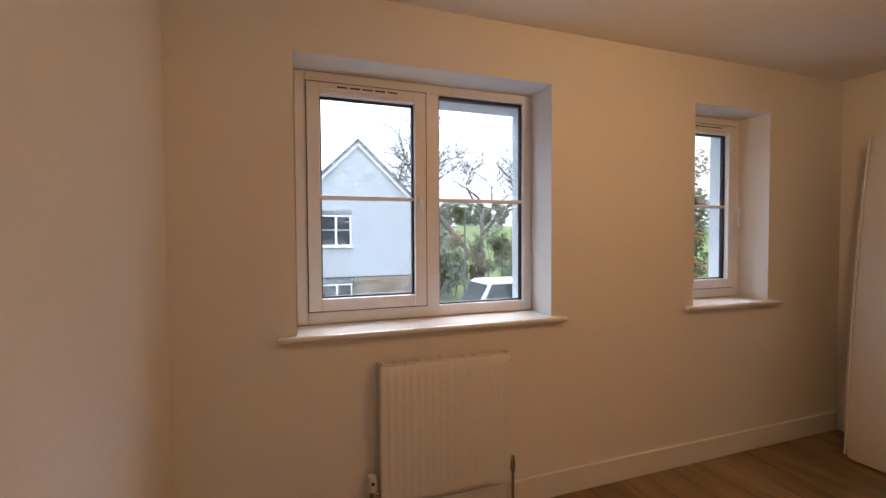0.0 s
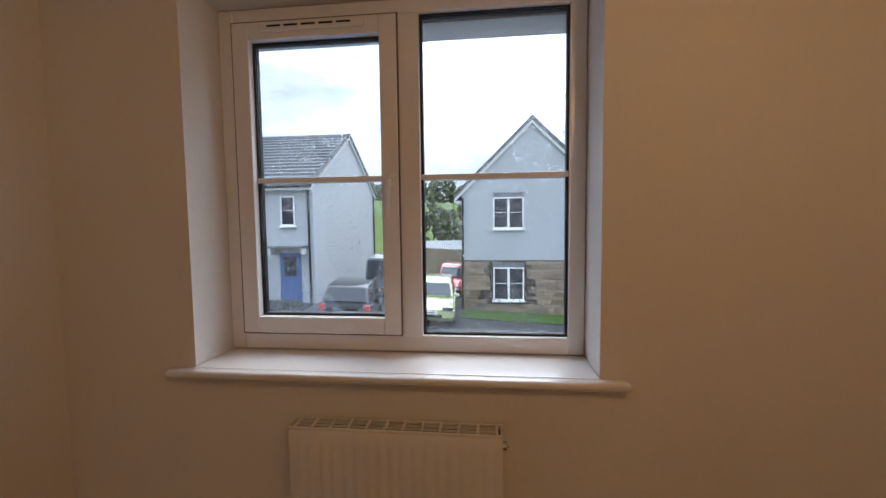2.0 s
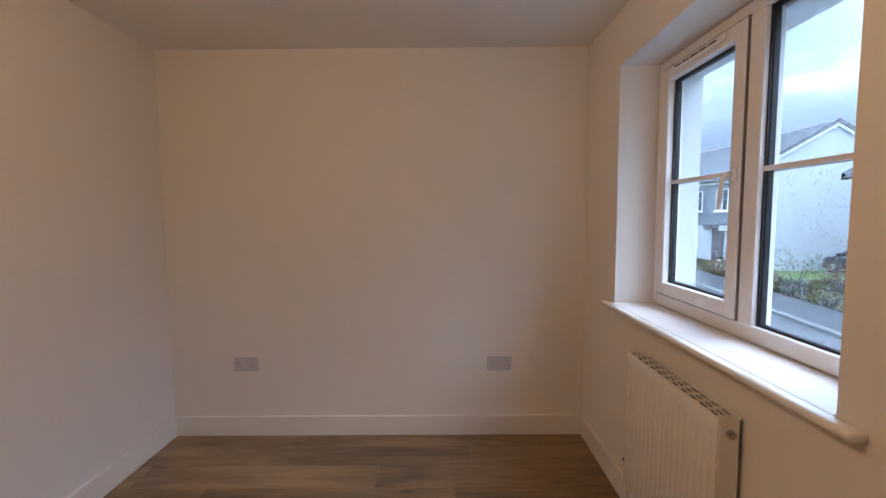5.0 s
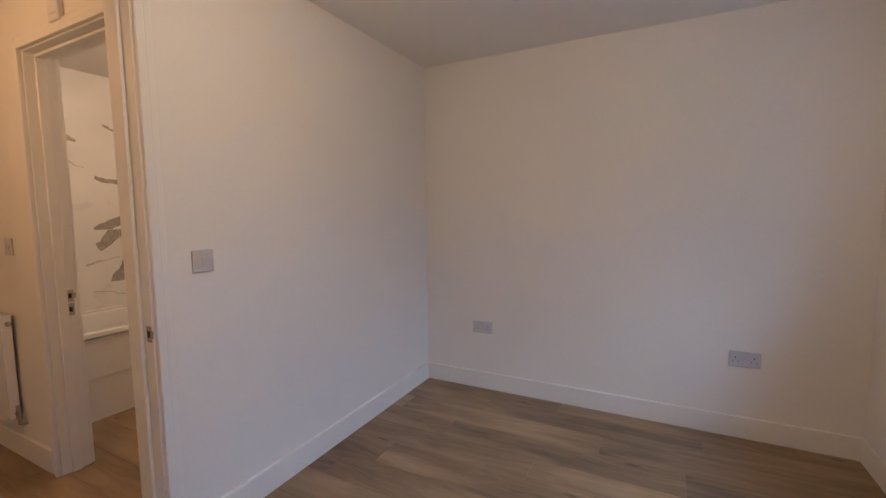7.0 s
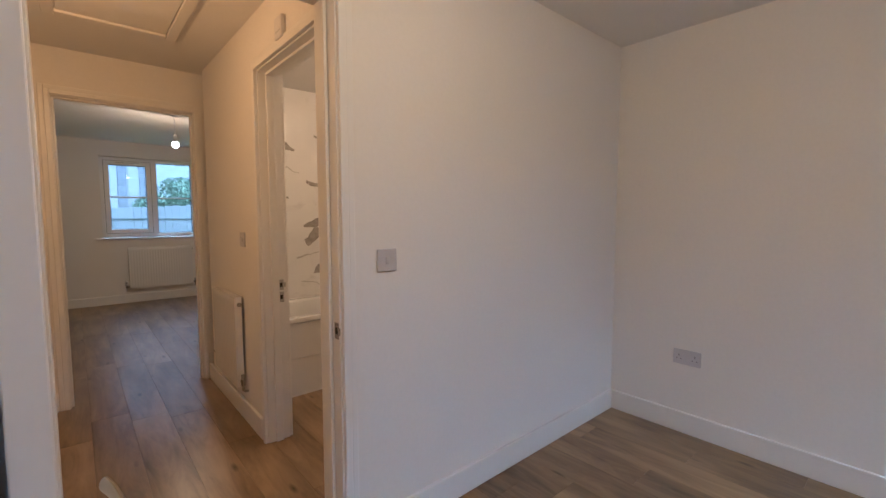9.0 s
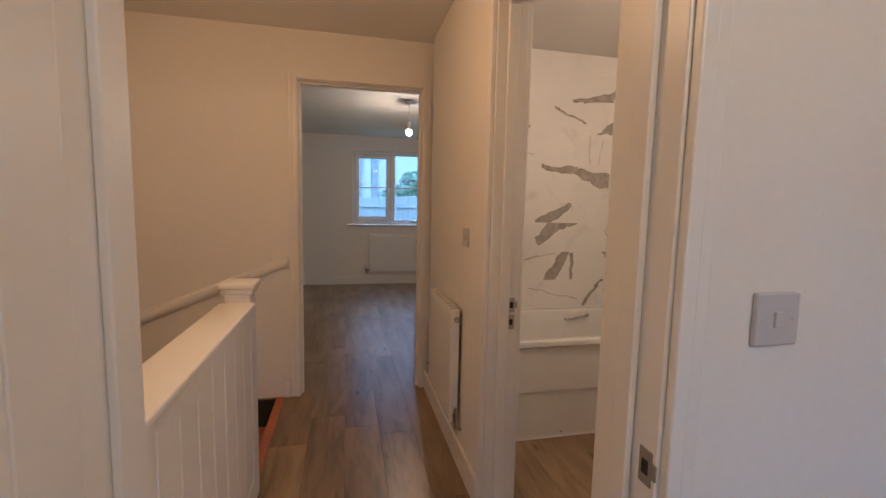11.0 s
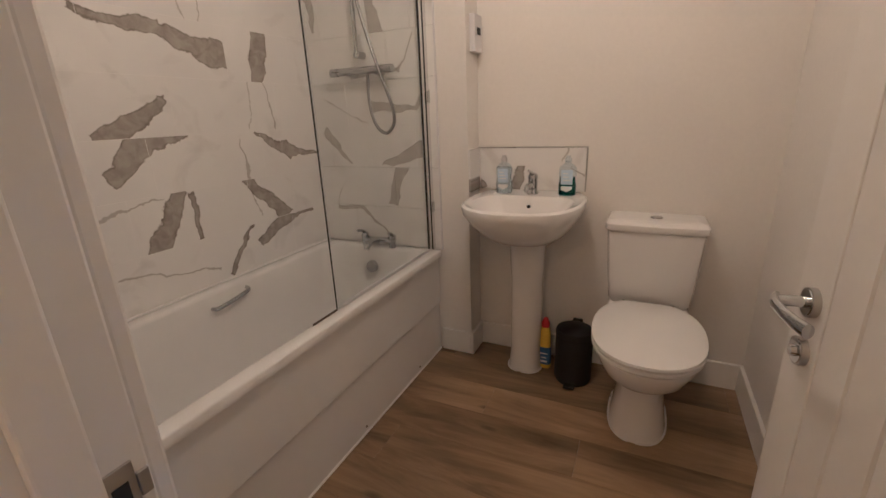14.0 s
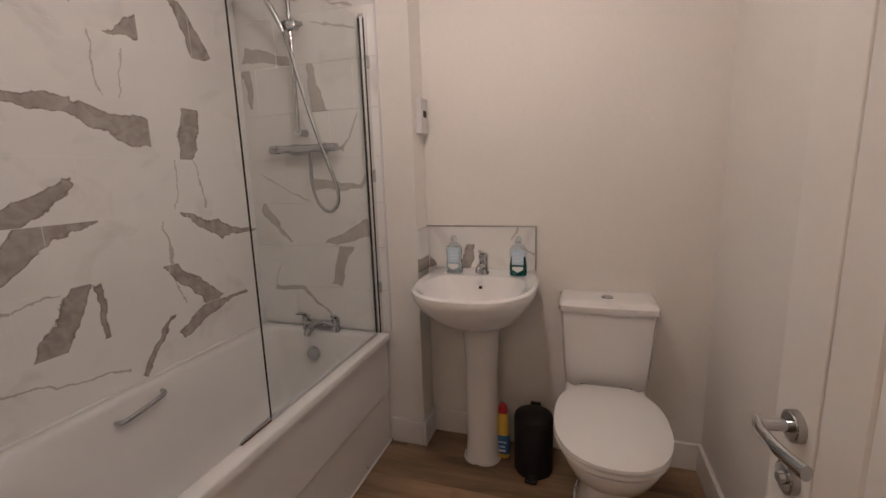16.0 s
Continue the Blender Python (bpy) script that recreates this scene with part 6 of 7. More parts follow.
# white pair of houses across the street
B = thing("house_pair", "pair of white rendered houses with dark slate roof", "house", (-10.5, 20.3, -2.1))
gable_walls(B, -15.0, -5.95, 15.75, 24.9, -2.8, 2.95, 5.60, "x", RENDER)
gable_roof(B, -15.0, -5.95, 15.75, 24.9, 2.95, 5.60, "x", 0.30)
for x, w in ((-13.95, 0.62), (-12.05, 1.05), (-9.55, 1.05), (-7.35, 0.62)):
    house_window(B, x, 1.15, w, 1.22, 15.75, lintel=False)
for x in (-12.05, -9.55):
    house_window(B, x, -1.12, 1.05, 1.22, 15.75)
for x, m in ((-7.45, BLUEDOOR), (-14.05, DARKDOOR)):
    dr = part("front_door", block((x, 15.70, -2.06), (x + 0.92, 15.76, 0.02), 0.01), m, B, "painted front door with glazed top")
    part("door_glass", block((x + 0.2, 15.68, -0.95), (x + 0.72, 15.70, -0.15)), DARKGLASS, dr)
    door_hood(B, x - 0.32, x + 1.24, 15.75, 0.25)
for x in (-6.12, -14.85):
    downpipe(B, x, 15.68, -2.2, 2.8)
for x in (-8.1, -10.6, -12.9):
    part("wall_lantern", block((x, 15.66, -0.35), (x + 0.10, 15.75, -0.12), 0.01), BLACKM, B, "small dark wall lantern")
downpipe(B, -5.88, 24.7, -2.3, 2.8)

# slate-hung house further up
C = thing("house_slate_hung", "white house with a slate-hung upper front", "house", (-24.0, 18.0, -1.3))
gable_walls(C, -29.5, -18.6, 13.9, 22.6, -2.2, 3.25, 5.70, "x", RENDER)
gable_roof(C, -29.5, -18.6, 13.9, 22.6, 3.25, 5.70, "x", 0.30)
part("slate_hanging", block((-29.5, 13.84, 0.75), (-18.62, 13.90, 3.2)), CLAD, C, "grey slate-hung upper wall")
for x in (-28.0, -25.4, -22.8, -20.6):
    house_window(C, x, 1.50, 1.0, 1.15, 13.84, lintel=False)
for x in (-28.0, -23.2):
    house_window(C, x, -0.62, 1.0, 1.2, 13.90, lintel=False)
dr = part("front_door", block((-20.9, 13.84, -1.5), (-19.98, 13.92, 0.58), 0.01), DARKDOOR, C, "dark painted front door")
door_hood(C, -21.2, -19.6, 13.9, 0.75)
downpipe(C, -18.75, 13.82, -1.6, 3.4)
part("wall_vent", block((-18.60, 16.8, 0.55), (-18.55, 17.1, 0.70)), GREYP, C)

# low stone wall and planting beside it
lw = thing("low_stone_wall", "low dark stone garden wall up the street", "wall", (-16.5, 12.6, -1.7))
for k in range(6):
    x0 = -18.4 + k * 0.62
    part("wall_section", block((x0, 12.45, -2.2), (x0 + 0.61, 12.75, ground_z(x0, 12.6) + 0.62), 0.03), STONE, lw, "coursed dark slate stone")
fr = thing("railing", "thin black metal railing in front of the white houses", "railing", (-11.8, 14.6, -1.9))
for k in range(14):
    x = -13.2 + k * 0.13
    part("baluster", rod(bmesh.new(), (x, 14.6, ground_z(x, 14.6) + 0.05), (x, 14.6, ground_z(x, 14.6) + 1.0), 0.008, n=6), BLACKM, fr)
for z in (0.18, 1.0):
    part("rail", rod(bmesh.new(), (-13.25, 14.6, ground_z(-13.25, 14.6) + z), (-11.45, 14.6, ground_z(-11.45, 14.6) + z), 0.014, n=6), BLACKM, fr)


def leaf_cloud(bm_lists, centre, rx, ry, rz, count, size, rnd):
    verts, faces = bm_lists
    cx, cy, cz = centre
    for _ in range(count):
        while True:
            p = Vector((rnd.uniform(-1, 1), rnd.uniform(-1, 1), rnd.uniform(-1, 1)))
            if 0.25 < p.length < 1:
                break
        q = Vector((cx + p.x * rx, cy + p.y * ry, cz + p.z * rz))
        if noise.noise(q * 0.9) < -0.18:
            continue
        u = Vector((rnd.gauss(0, 1), rnd.gauss(0, 1), rnd.gauss(0, 1))).normalized()
        v = u.orthogonal().normalized()
        s = size * rnd.uniform(0.6, 1.4)
        k = len(verts)
        verts += [q - u * s, q + v * s * 0.5, q + u * s, q - v * s * 0.5]
        faces.append((k, k + 1, k + 2, k + 3))


def leaves(name, lists, mat, parent):
    me = bpy.data.meshes.new(name)
    me.from_pydata([v - ORIGIN[parent] for v in lists[0]], [], lists[1])
    me.materials.append(mat)
    ob = new(name, me)
    ob.parent = parent
    return ob


def shrub(name, label, category, place, r, h, seed, mat, count=260, leaf=0.06):
    """A shrub: a fan of stems with loose leaf clumps."""
    rnd = random.Random(seed)
    x, y = place
    z = ground_z(x, y)
    root = thing(name, label, category, (x, y, z), "front garden shrubs" if category == "shrub" else "")
    b = bmesh.new()
    ls = ([], [])
    for k in range(7):
        a = 2 * math.pi * k / 7 + rnd.random()
        tip = Vector((x + r * 0.7 * math.cos(a), y + r * 0.7 * math.sin(a), z + h * rnd.uniform(0.6, 1.0)))
        tube(b, [(x, y, z), ((x + tip.x) / 2, (y + tip.y) / 2, z + h * 0.45), tip], 0.02 + 0.01 * h, 5, 0.005)
        leaf_cloud(ls, tip, r * 0.55, r * 0.55, h * 0.38, count // 7, leaf, rnd)
    part("stems", b, BARK, root)
    leaves("foliage", ls, mat, root)
    return root


for i, (x, y, r, h) in enumerate(((-8.6, 14.9, 0.35, 0.85), (-9.9, 15.0, 0.32, 0.8), (-11.2, 14.6, 0.4, 0.7), (-13.6, 14.2, 0.6, 1.1), (-14.6, 13.4, 0.7, 1.3),
                                  (-16.2, 12.0, 0.6, 0.9), (-17.4, 12.0, 0.6, 0.8), (-15.0, 12.2, 0.5, 0.7))):
    shrub("shrub", "loose green garden shrub in the planting bed", "shrub", (x, y), r, h, 30 + i, LEAFG if i % 3 else LEAFO, 220, 0.05)


def low_planting(name, label, x0, x1, y0, y1, count, seed, mats):
    """Low heathers and grasses over a bed: tufts of narrow blades at uneven heights."""
    rnd = random.Random(seed)
    root = thing(name, label, "planting", ((x0 + x1) / 2, (y0 + y1) / 2, ground_z((x0 + x1) / 2, y0)), kind="stuff")
    lists = [([], []) for _ in mats]
    for _ in range(count):
        x, y = rnd.uniform(x0, x1), rnd.uniform(y0, y1)
        lump = noise.noise((x * 0.8, y * 0.9, seed))
        if lump < -0.30:
            continue
        z, h = ground_z(x, y) + 0.09, 0.10 + 0.30 * max(0.0, lump + 0.2) * rnd.uniform(0.5, 1.5)
        verts, faces = lists[rnd.randrange(len(mats)) if lump < 0.15 else 0]
        for _ in range(5):
            a, r, k = rnd.uniform(0, 6.28), rnd.uniform(0.04, 0.12), len(verts)
            tip = Vector((x + r * math.cos(a), y + r * math.sin(a), z + h * rnd.uniform(0.6, 1.1)))
            side = Vector((-math.sin(a), math.cos(a), 0)) * 0.022
            foot = Vector((x, y, z))
            verts += [foot - side, foot + side, tip + side * 0.4, tip - side * 0.4]
            faces.append((k, k + 1, k + 2, k + 3))
    for ls, m in zip(lists, mats):
        leaves("foliage", ls, m, root)
    return root


low_planting("low_planting", "low dark heathers and grasses in the planting bed", -15.4, -6.2, 11.8, 15.2, 5200, 3, (LEAFD, LEAFG, LEAFO))
low_planting("low_planting", "low dark shrubs along the pavement up the street", -22.0, -15.6, 11.8, 13.6, 3200, 8, (LEAFD, LEAFG, LEAFO))


def bare_tree(place, height, seed, spread=0.55, label="tall bare winter tree behind the hedge"):
    """A leafless tree: trunk, forking limbs and fine twigs."""
    rnd = random.Random(seed)
    x, y = place
    z = ground_z(x, y)
    root = thing("bare_tree", label, "tree", (x, y, z), "bare trees")
    trunk, limbs, twigs = bmesh.new(), bmesh.new(), [[], []]

    def twig(p, q, r):
        d = (q - p).normalized()
        s = d.orthogonal().normalized() * r
        t = d.cross(s)
        k = len(twigs[0])
        for a in range(3):
            o = s * math.cos(a * 2.094) + t * math.sin(a * 2.094)
            twigs[0].append(p + o)
            twigs[0].append(q + o * 0.5)
        for a in range(3):
            c = (a + 1) % 3
            twigs[1].append((k + 2 * a, k + 2 * c, k + 2 * c + 1, k + 2 * a + 1))

    def grow(p, d, length, r, depth):
        mid = p + d * length * 0.5 + Vector((rnd.gauss(0, 1), rnd.gauss(0, 1), 0)) * length * 0.07
        q = p + d * length + Vector((rnd.gauss(0, 1), rnd.gauss(0, 1), rnd.gauss(0, 0.5))) * length * 0.06
        if depth <= 3:
            tube(trunk if depth == 0 else limbs, [p, mid, q], r, 7 if depth < 2 else 5, r * 0.68)
        else:
            twig(p, mid, max(r, 0.020))
            twig(mid, q, max(r * 0.75, 0.016))
        if depth == 7:
            return
        n = 3 if depth in (0, 1, 3, 4, 5, 6) else 2
        for k in range(n):
            side = Vector((rnd.gauss(0, 1), rnd.gauss(0, 1), rnd.gauss(0, 0.35))).normalized()
            nd = (d * (1 - spread * 0.6) + side * spread + Vector((0, 0, 0.16))).normalized()
            grow(q if k < 2 else mid, nd, length * rnd.uniform(0.62, 0.85), r * 0.66, depth + 1)
    grow(Vector((x, y, z - 0.1)), Vector((0.03, 0.0, 1)).normalized(), height * 0.30, height * 0.021, 0)
    part("trunk", trunk, BARK, root, "", True)
    part("limbs", limbs, BARK, root, "", True)
    me = bpy.data.meshes.new("twigs")
    me.from_pydata([v - ORIGIN[root] for v in twigs[0]], [], twigs[1])
    me.materials.append(BARK)
    ob = new("twigs", me)
    ob.parent = root
    return root


bare_tree((12.0, 31.0), 16.5, 5, 0.66)
bare_tree((16.4, 34.0), 15.5, 8, 0.68)
bare_tree((19.5, 24.0), 15.5, 12, 0.5)
bare_tree((17.6, 15.8), 15.0, 17, 0.6)


def hedge(name, label, x0, x1, y, depth, h, seed, n, mats, leaf=0.14, count=480):
    """A loose hedge of shrubs: stems inside, leaf clumps with gaps and an uneven top."""
    rnd = random.Random(seed)
    root = thing(name, label, "hedge", ((x0 + x1) / 2, y, ground_z((x0 + x1) / 2, y)))
    b = bmesh.new()
    lists = [([], []) for _ in mats]
    for k in range(n):
        x = x0 + (x1 - x0) * (k + 0.5) / n + rnd.uniform(-0.4, 0.4)
        yy = y + rnd.uniform(-depth, depth) * 0.5
        z = ground_z(x, yy)
        hh = h * rnd.uniform(0.65, 1.2)
        for _ in range(3):
            tip = Vector((x + rnd.uniform(-0.7, 0.7), yy + rnd.uniform(-0.5, 0.5), z + hh * rnd.uniform(0.75, 1.1)))
            tube(b, [(x, yy, z - 0.05), ((x + tip.x) / 2 + 0.1, yy, z + hh * 0.5), tip], 0.05, 5, 0.012)
        for j in range(5):
            c = (x + rnd.uniform(-0.9, 0.9), yy + rnd.uniform(-0.6, 0.6), z + hh * (0.22 + 0.17 * j) + rnd.uniform(-0.2, 0.2))
            r = (x1 - x0) / n * 0.62
            leaf_cloud(lists[(k + (j > 2) * rnd.randint(0, 1)) % len(mats)], c, r, r * 0.8, hh * 0.24, count, leaf, rnd)
    part("stems", b, BARK, root)
    for ls, m in zip(lists, mats):
        leaves("foliage", ls, m, root)
    return root


hedge("hedge", "overgrown green and russet hedge beside the gable house", 7.3, 24.0, 27.0, 2.5, 5.2, 3, 14, (LEAFG, LEAFO, LEAFG))
hedge("hedge", "tall dark green hedge along the east side", 13.0, 30.0, 16.0, 2.5, 9.0, 9, 13, (LEAFG, LEAFG, LEAFO))
hedge("hedge", "tree line along the top of the meadow", -70.0, 60.0, 116.0, 6.0, 6.0, 6, 40, (LEAFG,), 0.30, 900)
hedge("hedge", "bushy hedge trees beside the parking court", -5.2, -1.6, 46.0, 2.0, 5.4, 14, 5, (LEAFG, LEAFG), 0.16)
hedge("hedge", "leafy garden hedge behind the rear fence", -3.0, 1.0, -18.0, 1.0, 2.25, 24, 4, (LEAFL,), 0.06, 1100)


def board_fence(name, label, x0, x1, y, h, mat, base=None):
    root = thing(name, label, "fence", ((x0 + x1) / 2, y, ground_z((x0 + x1) / 2, y)))
    n = int((x1 - x0) / 0.155)
    for k in range(n):
        x = x0 + k * 0.155
        z = ground_z(x, y)
        part("board", block((x, y, z - 0.05), (x + 0.148, y + 0.022, z + h + 0.015 * math.sin(k * 2.3)), 0.003, 1), mat, root)
    for k in range(0, n, 12):
        x = x0 + k * 0.155
        z = ground_z(x, y)
        part("post", block((x, y + 0.022, z - 0.1), (x + 0.09, y + 0.11, z + h + 0.04), 0.004), mat, root)
    za, zb = ground_z(x0, y), ground_z(x1, y)
    part("cap_rail", block((x0, y - 0.02, min(za, zb) + h), (x1, y + 0.06, min(za, zb) + h + 0.03)), mat, root)
    return root


board_fence("board_fence", "brown closeboard fence behind the parked cars", -5.6, 0.1, 26.5, 1.8, TIMBER)
board_fence("board_fence", "silvered closeboard fence behind the house", -4.5, 6.5, -13.6, 1.62, GREYTIMBER)

sh = thing("shed", "garden shed with a grey profiled roof", "shed", (-2.5, 30, -2.4))
part("shed_wall", block((-4.2, 29.0, -2.6), (-0.6, 32.0, -1.25)), TIMBER, sh)
for side in (-1, 1):
    b = bmesh.new()
    for k in range(26):
        x = -4.4 + k * 0.154
        rings(b, [[(x + dx, 30.5 + side * 1.75, -1.35 + h), (x + dx, 30.5, -0.28 + h), (x + dx, 30.5, -0.33), (x + dx, 30.5 + side * 1.75, -1.40)] for dx, h in ((0.0, 0.0), (0.05, 0.035), (0.10, 0.035), (0.154, 0.0))])
    part("shed_roof", b, SHEDROOF, sh, "pale grey profiled roof sheet")
rh = thing("rear_building", "pale rear building with ribbed cladding panels", "building", (3.0, -20.0, -0.1))
part("wall", block((-2.0, -23.0, -1.0), (8.0, -19.6, 5.5)), PALEWALL, rh)
for k in range(9):
    x = 0.55 + k * 0.62
    part("cladding_rib", block((x, -19.62, 1.0), (x + 0.26, -19.50, 4.2), 0.01), CLAD, rh, "grey ribbed cladding strip")
part("roof", block((-2.3, -23.3, 5.5), (8.3, -19.2, 5.7), 0.02), SLATE, rh)

# street lamp
lp = thing("street_lamp", "slim grey street lamp column", "street lamp", (8.3, 17.6, ground_z(8.3, 17.6)))
gz = ground_z(8.3, 17.6)
part("column", rod(bmesh.new(), (8.3, 17.6, gz), (8.3, 17.6, 2.75), 0.07, 0.045, 14), KERB, lp, "", True)
part("lantern", block((8.02, 17.52, 2.72), (8.42, 17.68, 2.82), 0.03), GREYP, lp)


def car(name, label, place, turn, paint, L=3.95, W=1.72, H=1.48, van=False, group="parked vehicles"):
    """A parked vehicle, nose along +y: shaped body, glasshouse, wheels, lamps, bumpers, plates and mirrors."""
    root = thing(name, label, "van" if van else "car", (0, 0, 0), group)
    hw = W / 2
    belt = 0.90 if not van else 1.02
    if van:
        side = [(-L / 2, 0.35), (-L / 2 - 0.02, 0.75), (-L / 2 + 0.02, belt), (L / 2 - 1.0, belt), (L / 2 - 0.25, belt - 0.12), (L / 2, 0.72), (L / 2 + 0.02, 0.38), (L / 2 - 0.1, 0.24), (-L / 2 + 0.1, 0.24)]
        top = [(-L / 2 + 0.06, belt), (-L / 2 + 0.14, H - 0.06), (-L / 2 + 0.3, H), (L / 2 - 1.75, H), (L / 2 - 1.5, H - 0.08), (L / 2 - 0.78, belt)]
    else:
        side = [(-L / 2, 0.40), (-L / 2 - 0.02, 0.62), (-L / 2 + 0.06, belt), (L / 2 - 1.05, belt), (L / 2 - 0.32, belt - 0.13), (L / 2 - 0.02, 0.62), (L / 2 + 0.02, 0.36), (L / 2 - 0.1, 0.22), (-L / 2 + 0.12, 0.24)]
        top = [(-L / 2 + 0.12, belt), (-L / 2 + 0.38, H - 0.10), (-L / 2 + 0.62, H - 0.02), (0.1, H), (0.42, H - 0.06), (L / 2 - 0.98, belt)]
    b = bmesh.new()
    rings(b, [[(x, y, z) for y, z in side] for x in (-hw, -hw * 0.5, hw * 0.5, hw)])
    bmesh.ops.bevel(b, geom=[e for e in b.edges if abs(abs(e.verts[0].co.x) - hw) < 1e-4 and abs(abs(e.verts[1].co.x) - hw) < 1e-4], offset=0.07, segments=3, affect="EDGES")
    body = part("body", b, paint, root, "glossy painted body", True)
    b = bmesh.new()
    tw = hw - (0.10 if van else 0.20)
    lo = hw - 0.07
    rings(b, [[(s * (lo + (tw - lo) * (z - belt) / (H - belt)), y, z) for y, z in top] for s in (-1, 1)])
    bmesh.ops.bevel(b, geom=b.edges[:], offset=0.05, segments=2, affect="EDGES")
    part("cabin", b, paint, root, "", True)

    def pane(nm, quad, off):
        bb = bmesh.new()
        n = (Vector(quad[1]) - Vector(quad[0])).cross(Vector(quad[3]) - Vector(quad[0])).normalized()
        if n.dot(Vector(off)) < 0:
            n = -n
        rings(bb, [[tuple(Vector(q) + n * d) for q in quad] for d in (-0.02, 0.012)])
        part(nm, bb, DARKGLASS, root)

    def wx(z):
        return lo + (tw - lo) * (z - belt) / (H - belt)
    zl, zh = belt + 0.05, H - 0.13
    r0, r1 = top[0], top[1]
    f0, f1 = top[-1], top[-2]

    def ax(p, q, z):
        return p[0] + (q[0] - p[0]) * (z - p[1]) / (q[1] - p[1])
    pane("rear_window", [(-wx(zl) + 0.10, ax(r0, r1, zl), zl), (wx(zl) - 0.10, ax(r0, r1, zl), zl), (wx(zh) - 0.10, ax(r0, r1, zh), zh), (-wx(zh) + 0.10, ax(r0, r1, zh), zh)], (0, -1, 0.3))
    pane("windscreen", [(-wx(zl) + 0.08, ax(f0, f1, zl), zl), (wx(zl) - 0.08, ax(f0, f1, zl), zl), (wx(zh) - 0.08, ax(f0, f1, zh), zh), (-wx(zh) + 0.08, ax(f0, f1, zh), zh)], (0, 1, 0.3))
    for s in (-1, 1):
        ya, yb = ax(r0, r1, zl) + 0.25, ax(f0, f1, zl) - 0.22
        yc, yd = ax(r0, r1, zh) + 0.22, ax(f0, f1, zh) - 0.16
        m0, m1 = (ya + yb) / 2, (yc + yd) / 2
        pane("side_window", [(s * wx(zl), ya, zl), (s * wx(zl), m0 - 0.05, zl), (s * wx(zh), m1 - 0.05, zh), (s * wx(zh), yc, zh)], (s, 0, 0))
        pane("side_window", [(s * wx(zl), m0 + 0.05, zl), (s * wx(zl), yb, zl), (s * wx(zh), yd, zh), (s * wx(zh), m1 + 0.05, zh)], (s, 0, 0))
        part("door_mirror", block((s * hw - 0.02 if s > 0 else s * hw - 0.16, L / 2 - 1.25, belt), (s * hw + 0.16 if s > 0 else s * hw + 0.02, L / 2 - 1.14, belt + 0.13), 0.03), paint, root)
        part("headlight", block((s * (hw - 0.24) - 0.18, L / 2 - 0.10, 0.60), (s * (hw - 0.24) + 0.18, L / 2 + 0.012, 0.76), 0.03), CHROME, root, "clear headlight")
        part("tail_light", block((s * (hw - 0.12) - 0.10, -L / 2 - 0.03, 0.62), (s * (hw - 0.12) + 0.10, -L / 2 + 0.08, 0.86), 0.03), RED, root, "red tail light")
        for yy in (-L / 2 + 0.68, L / 2 - 0.78):
            tyre = part("tyre", rod(bmesh.new(), (s * (hw - 0.19), yy, 0.30), (s * (hw + 0.012), yy, 0.30), 0.30, n=28), BLACKG, root, "black tyre", True)
            part("rim", rod(bmesh.new(), (s * (hw - 0.02), yy, 0.30), (s * (hw + 0.02), yy, 0.30), 0.20, 0.17, 20), SATIN, tyre, "silver wheel rim", True)
    for y, nm, m in ((-L / 2 - 0.03, "rear_plate", YELLOW), (L / 2 + 0.015, "front_plate", WHITEP)):
        part(nm, block((-0.26, y - 0.008, 0.47 if y > 0 else 0.52), (0.26, y + 0.012, 0.58 if y > 0 else 0.63)), m, root, "number plate with unreadable marks")
        part("plate_mark", block((-0.2, y - 0.010 if y < 0 else y + 0.012, 0.51 if y > 0 else 0.56), (0.2, y - 0.008 if y < 0 else y + 0.0135, 0.54 if y > 0 else 0.59)), BLACKM, root)
    part("front_grille", block((-0.42, L / 2 - 0.02, 0.36), (0.42, L / 2 + 0.024, 0.46), 0.01), BLACKM, root, "black lower grille")
    part("sill_trim", block((-hw - 0.004, -L / 2 + 1.05, 0.23), (hw + 0.004, L / 2 - 1.15, 0.32), 0.01), BLACKM, root)
    x, y = place
    root.matrix_basis = pose(x, y, ground_z(x, y) + 0.018, 0, math.degrees(math.atan(0.053)) * math.cos(radians(turn)), turn)
    return root


SILVERV = material("grey_van_paint", (0.10, 0.105, 0.115), 0.2, vary=0.05, coat=0.6)
BLACKC = material("black_car_paint", (0.006, 0.006, 0.008), 0.15, vary=0.1, coat=0.8)
CREAMC = material("pale_green_cream_car_paint", (0.36, 0.40, 0.20), 0.2, vary=0.03, coat=0.6)
REDC = material("red_car_paint", (0.45, 0.035, 0.045), 0.2, vary=0.05, coat=0.6)
WHITEC = material("white_van_paint", (0.74, 0.76, 0.78), 0.2, vary=0.03, coat=0.5)
car("hatchback", "wet black hatchback seen from behind on the court", (-3.75, 14.1), 8, BLACKC)
car("camper_van", "grey camper van with dark windows parked by the white house", (-3.5, 19.1), 4, SILVERV, 4.6, 1.85, 1.98, True)
car("hatchback", "pale green-cream hatchback facing the street", (-0.95, 15.3), 184, CREAMC)
car("hatchback", "red hatchback parked by the gable house", (-0.55, 20.6), 182, REDC)
car("delivery_van", "white van parked beyond the gable house", (9.6, 16.4), 96, WHITEC, 5.2, 1.95, 2.25, True)
car("hatchback", "dark hatchback parked beside the slate-hung house", (-16.7, 18.6), 84, BLACKC)
car("hatchback", "bright blue car at the near kerb", (-0.3, 5.3), -90, material("bright_blue_car_paint", (0.02, 0.22, 0.60), 0.2, vary=0.04, coat=0.6))


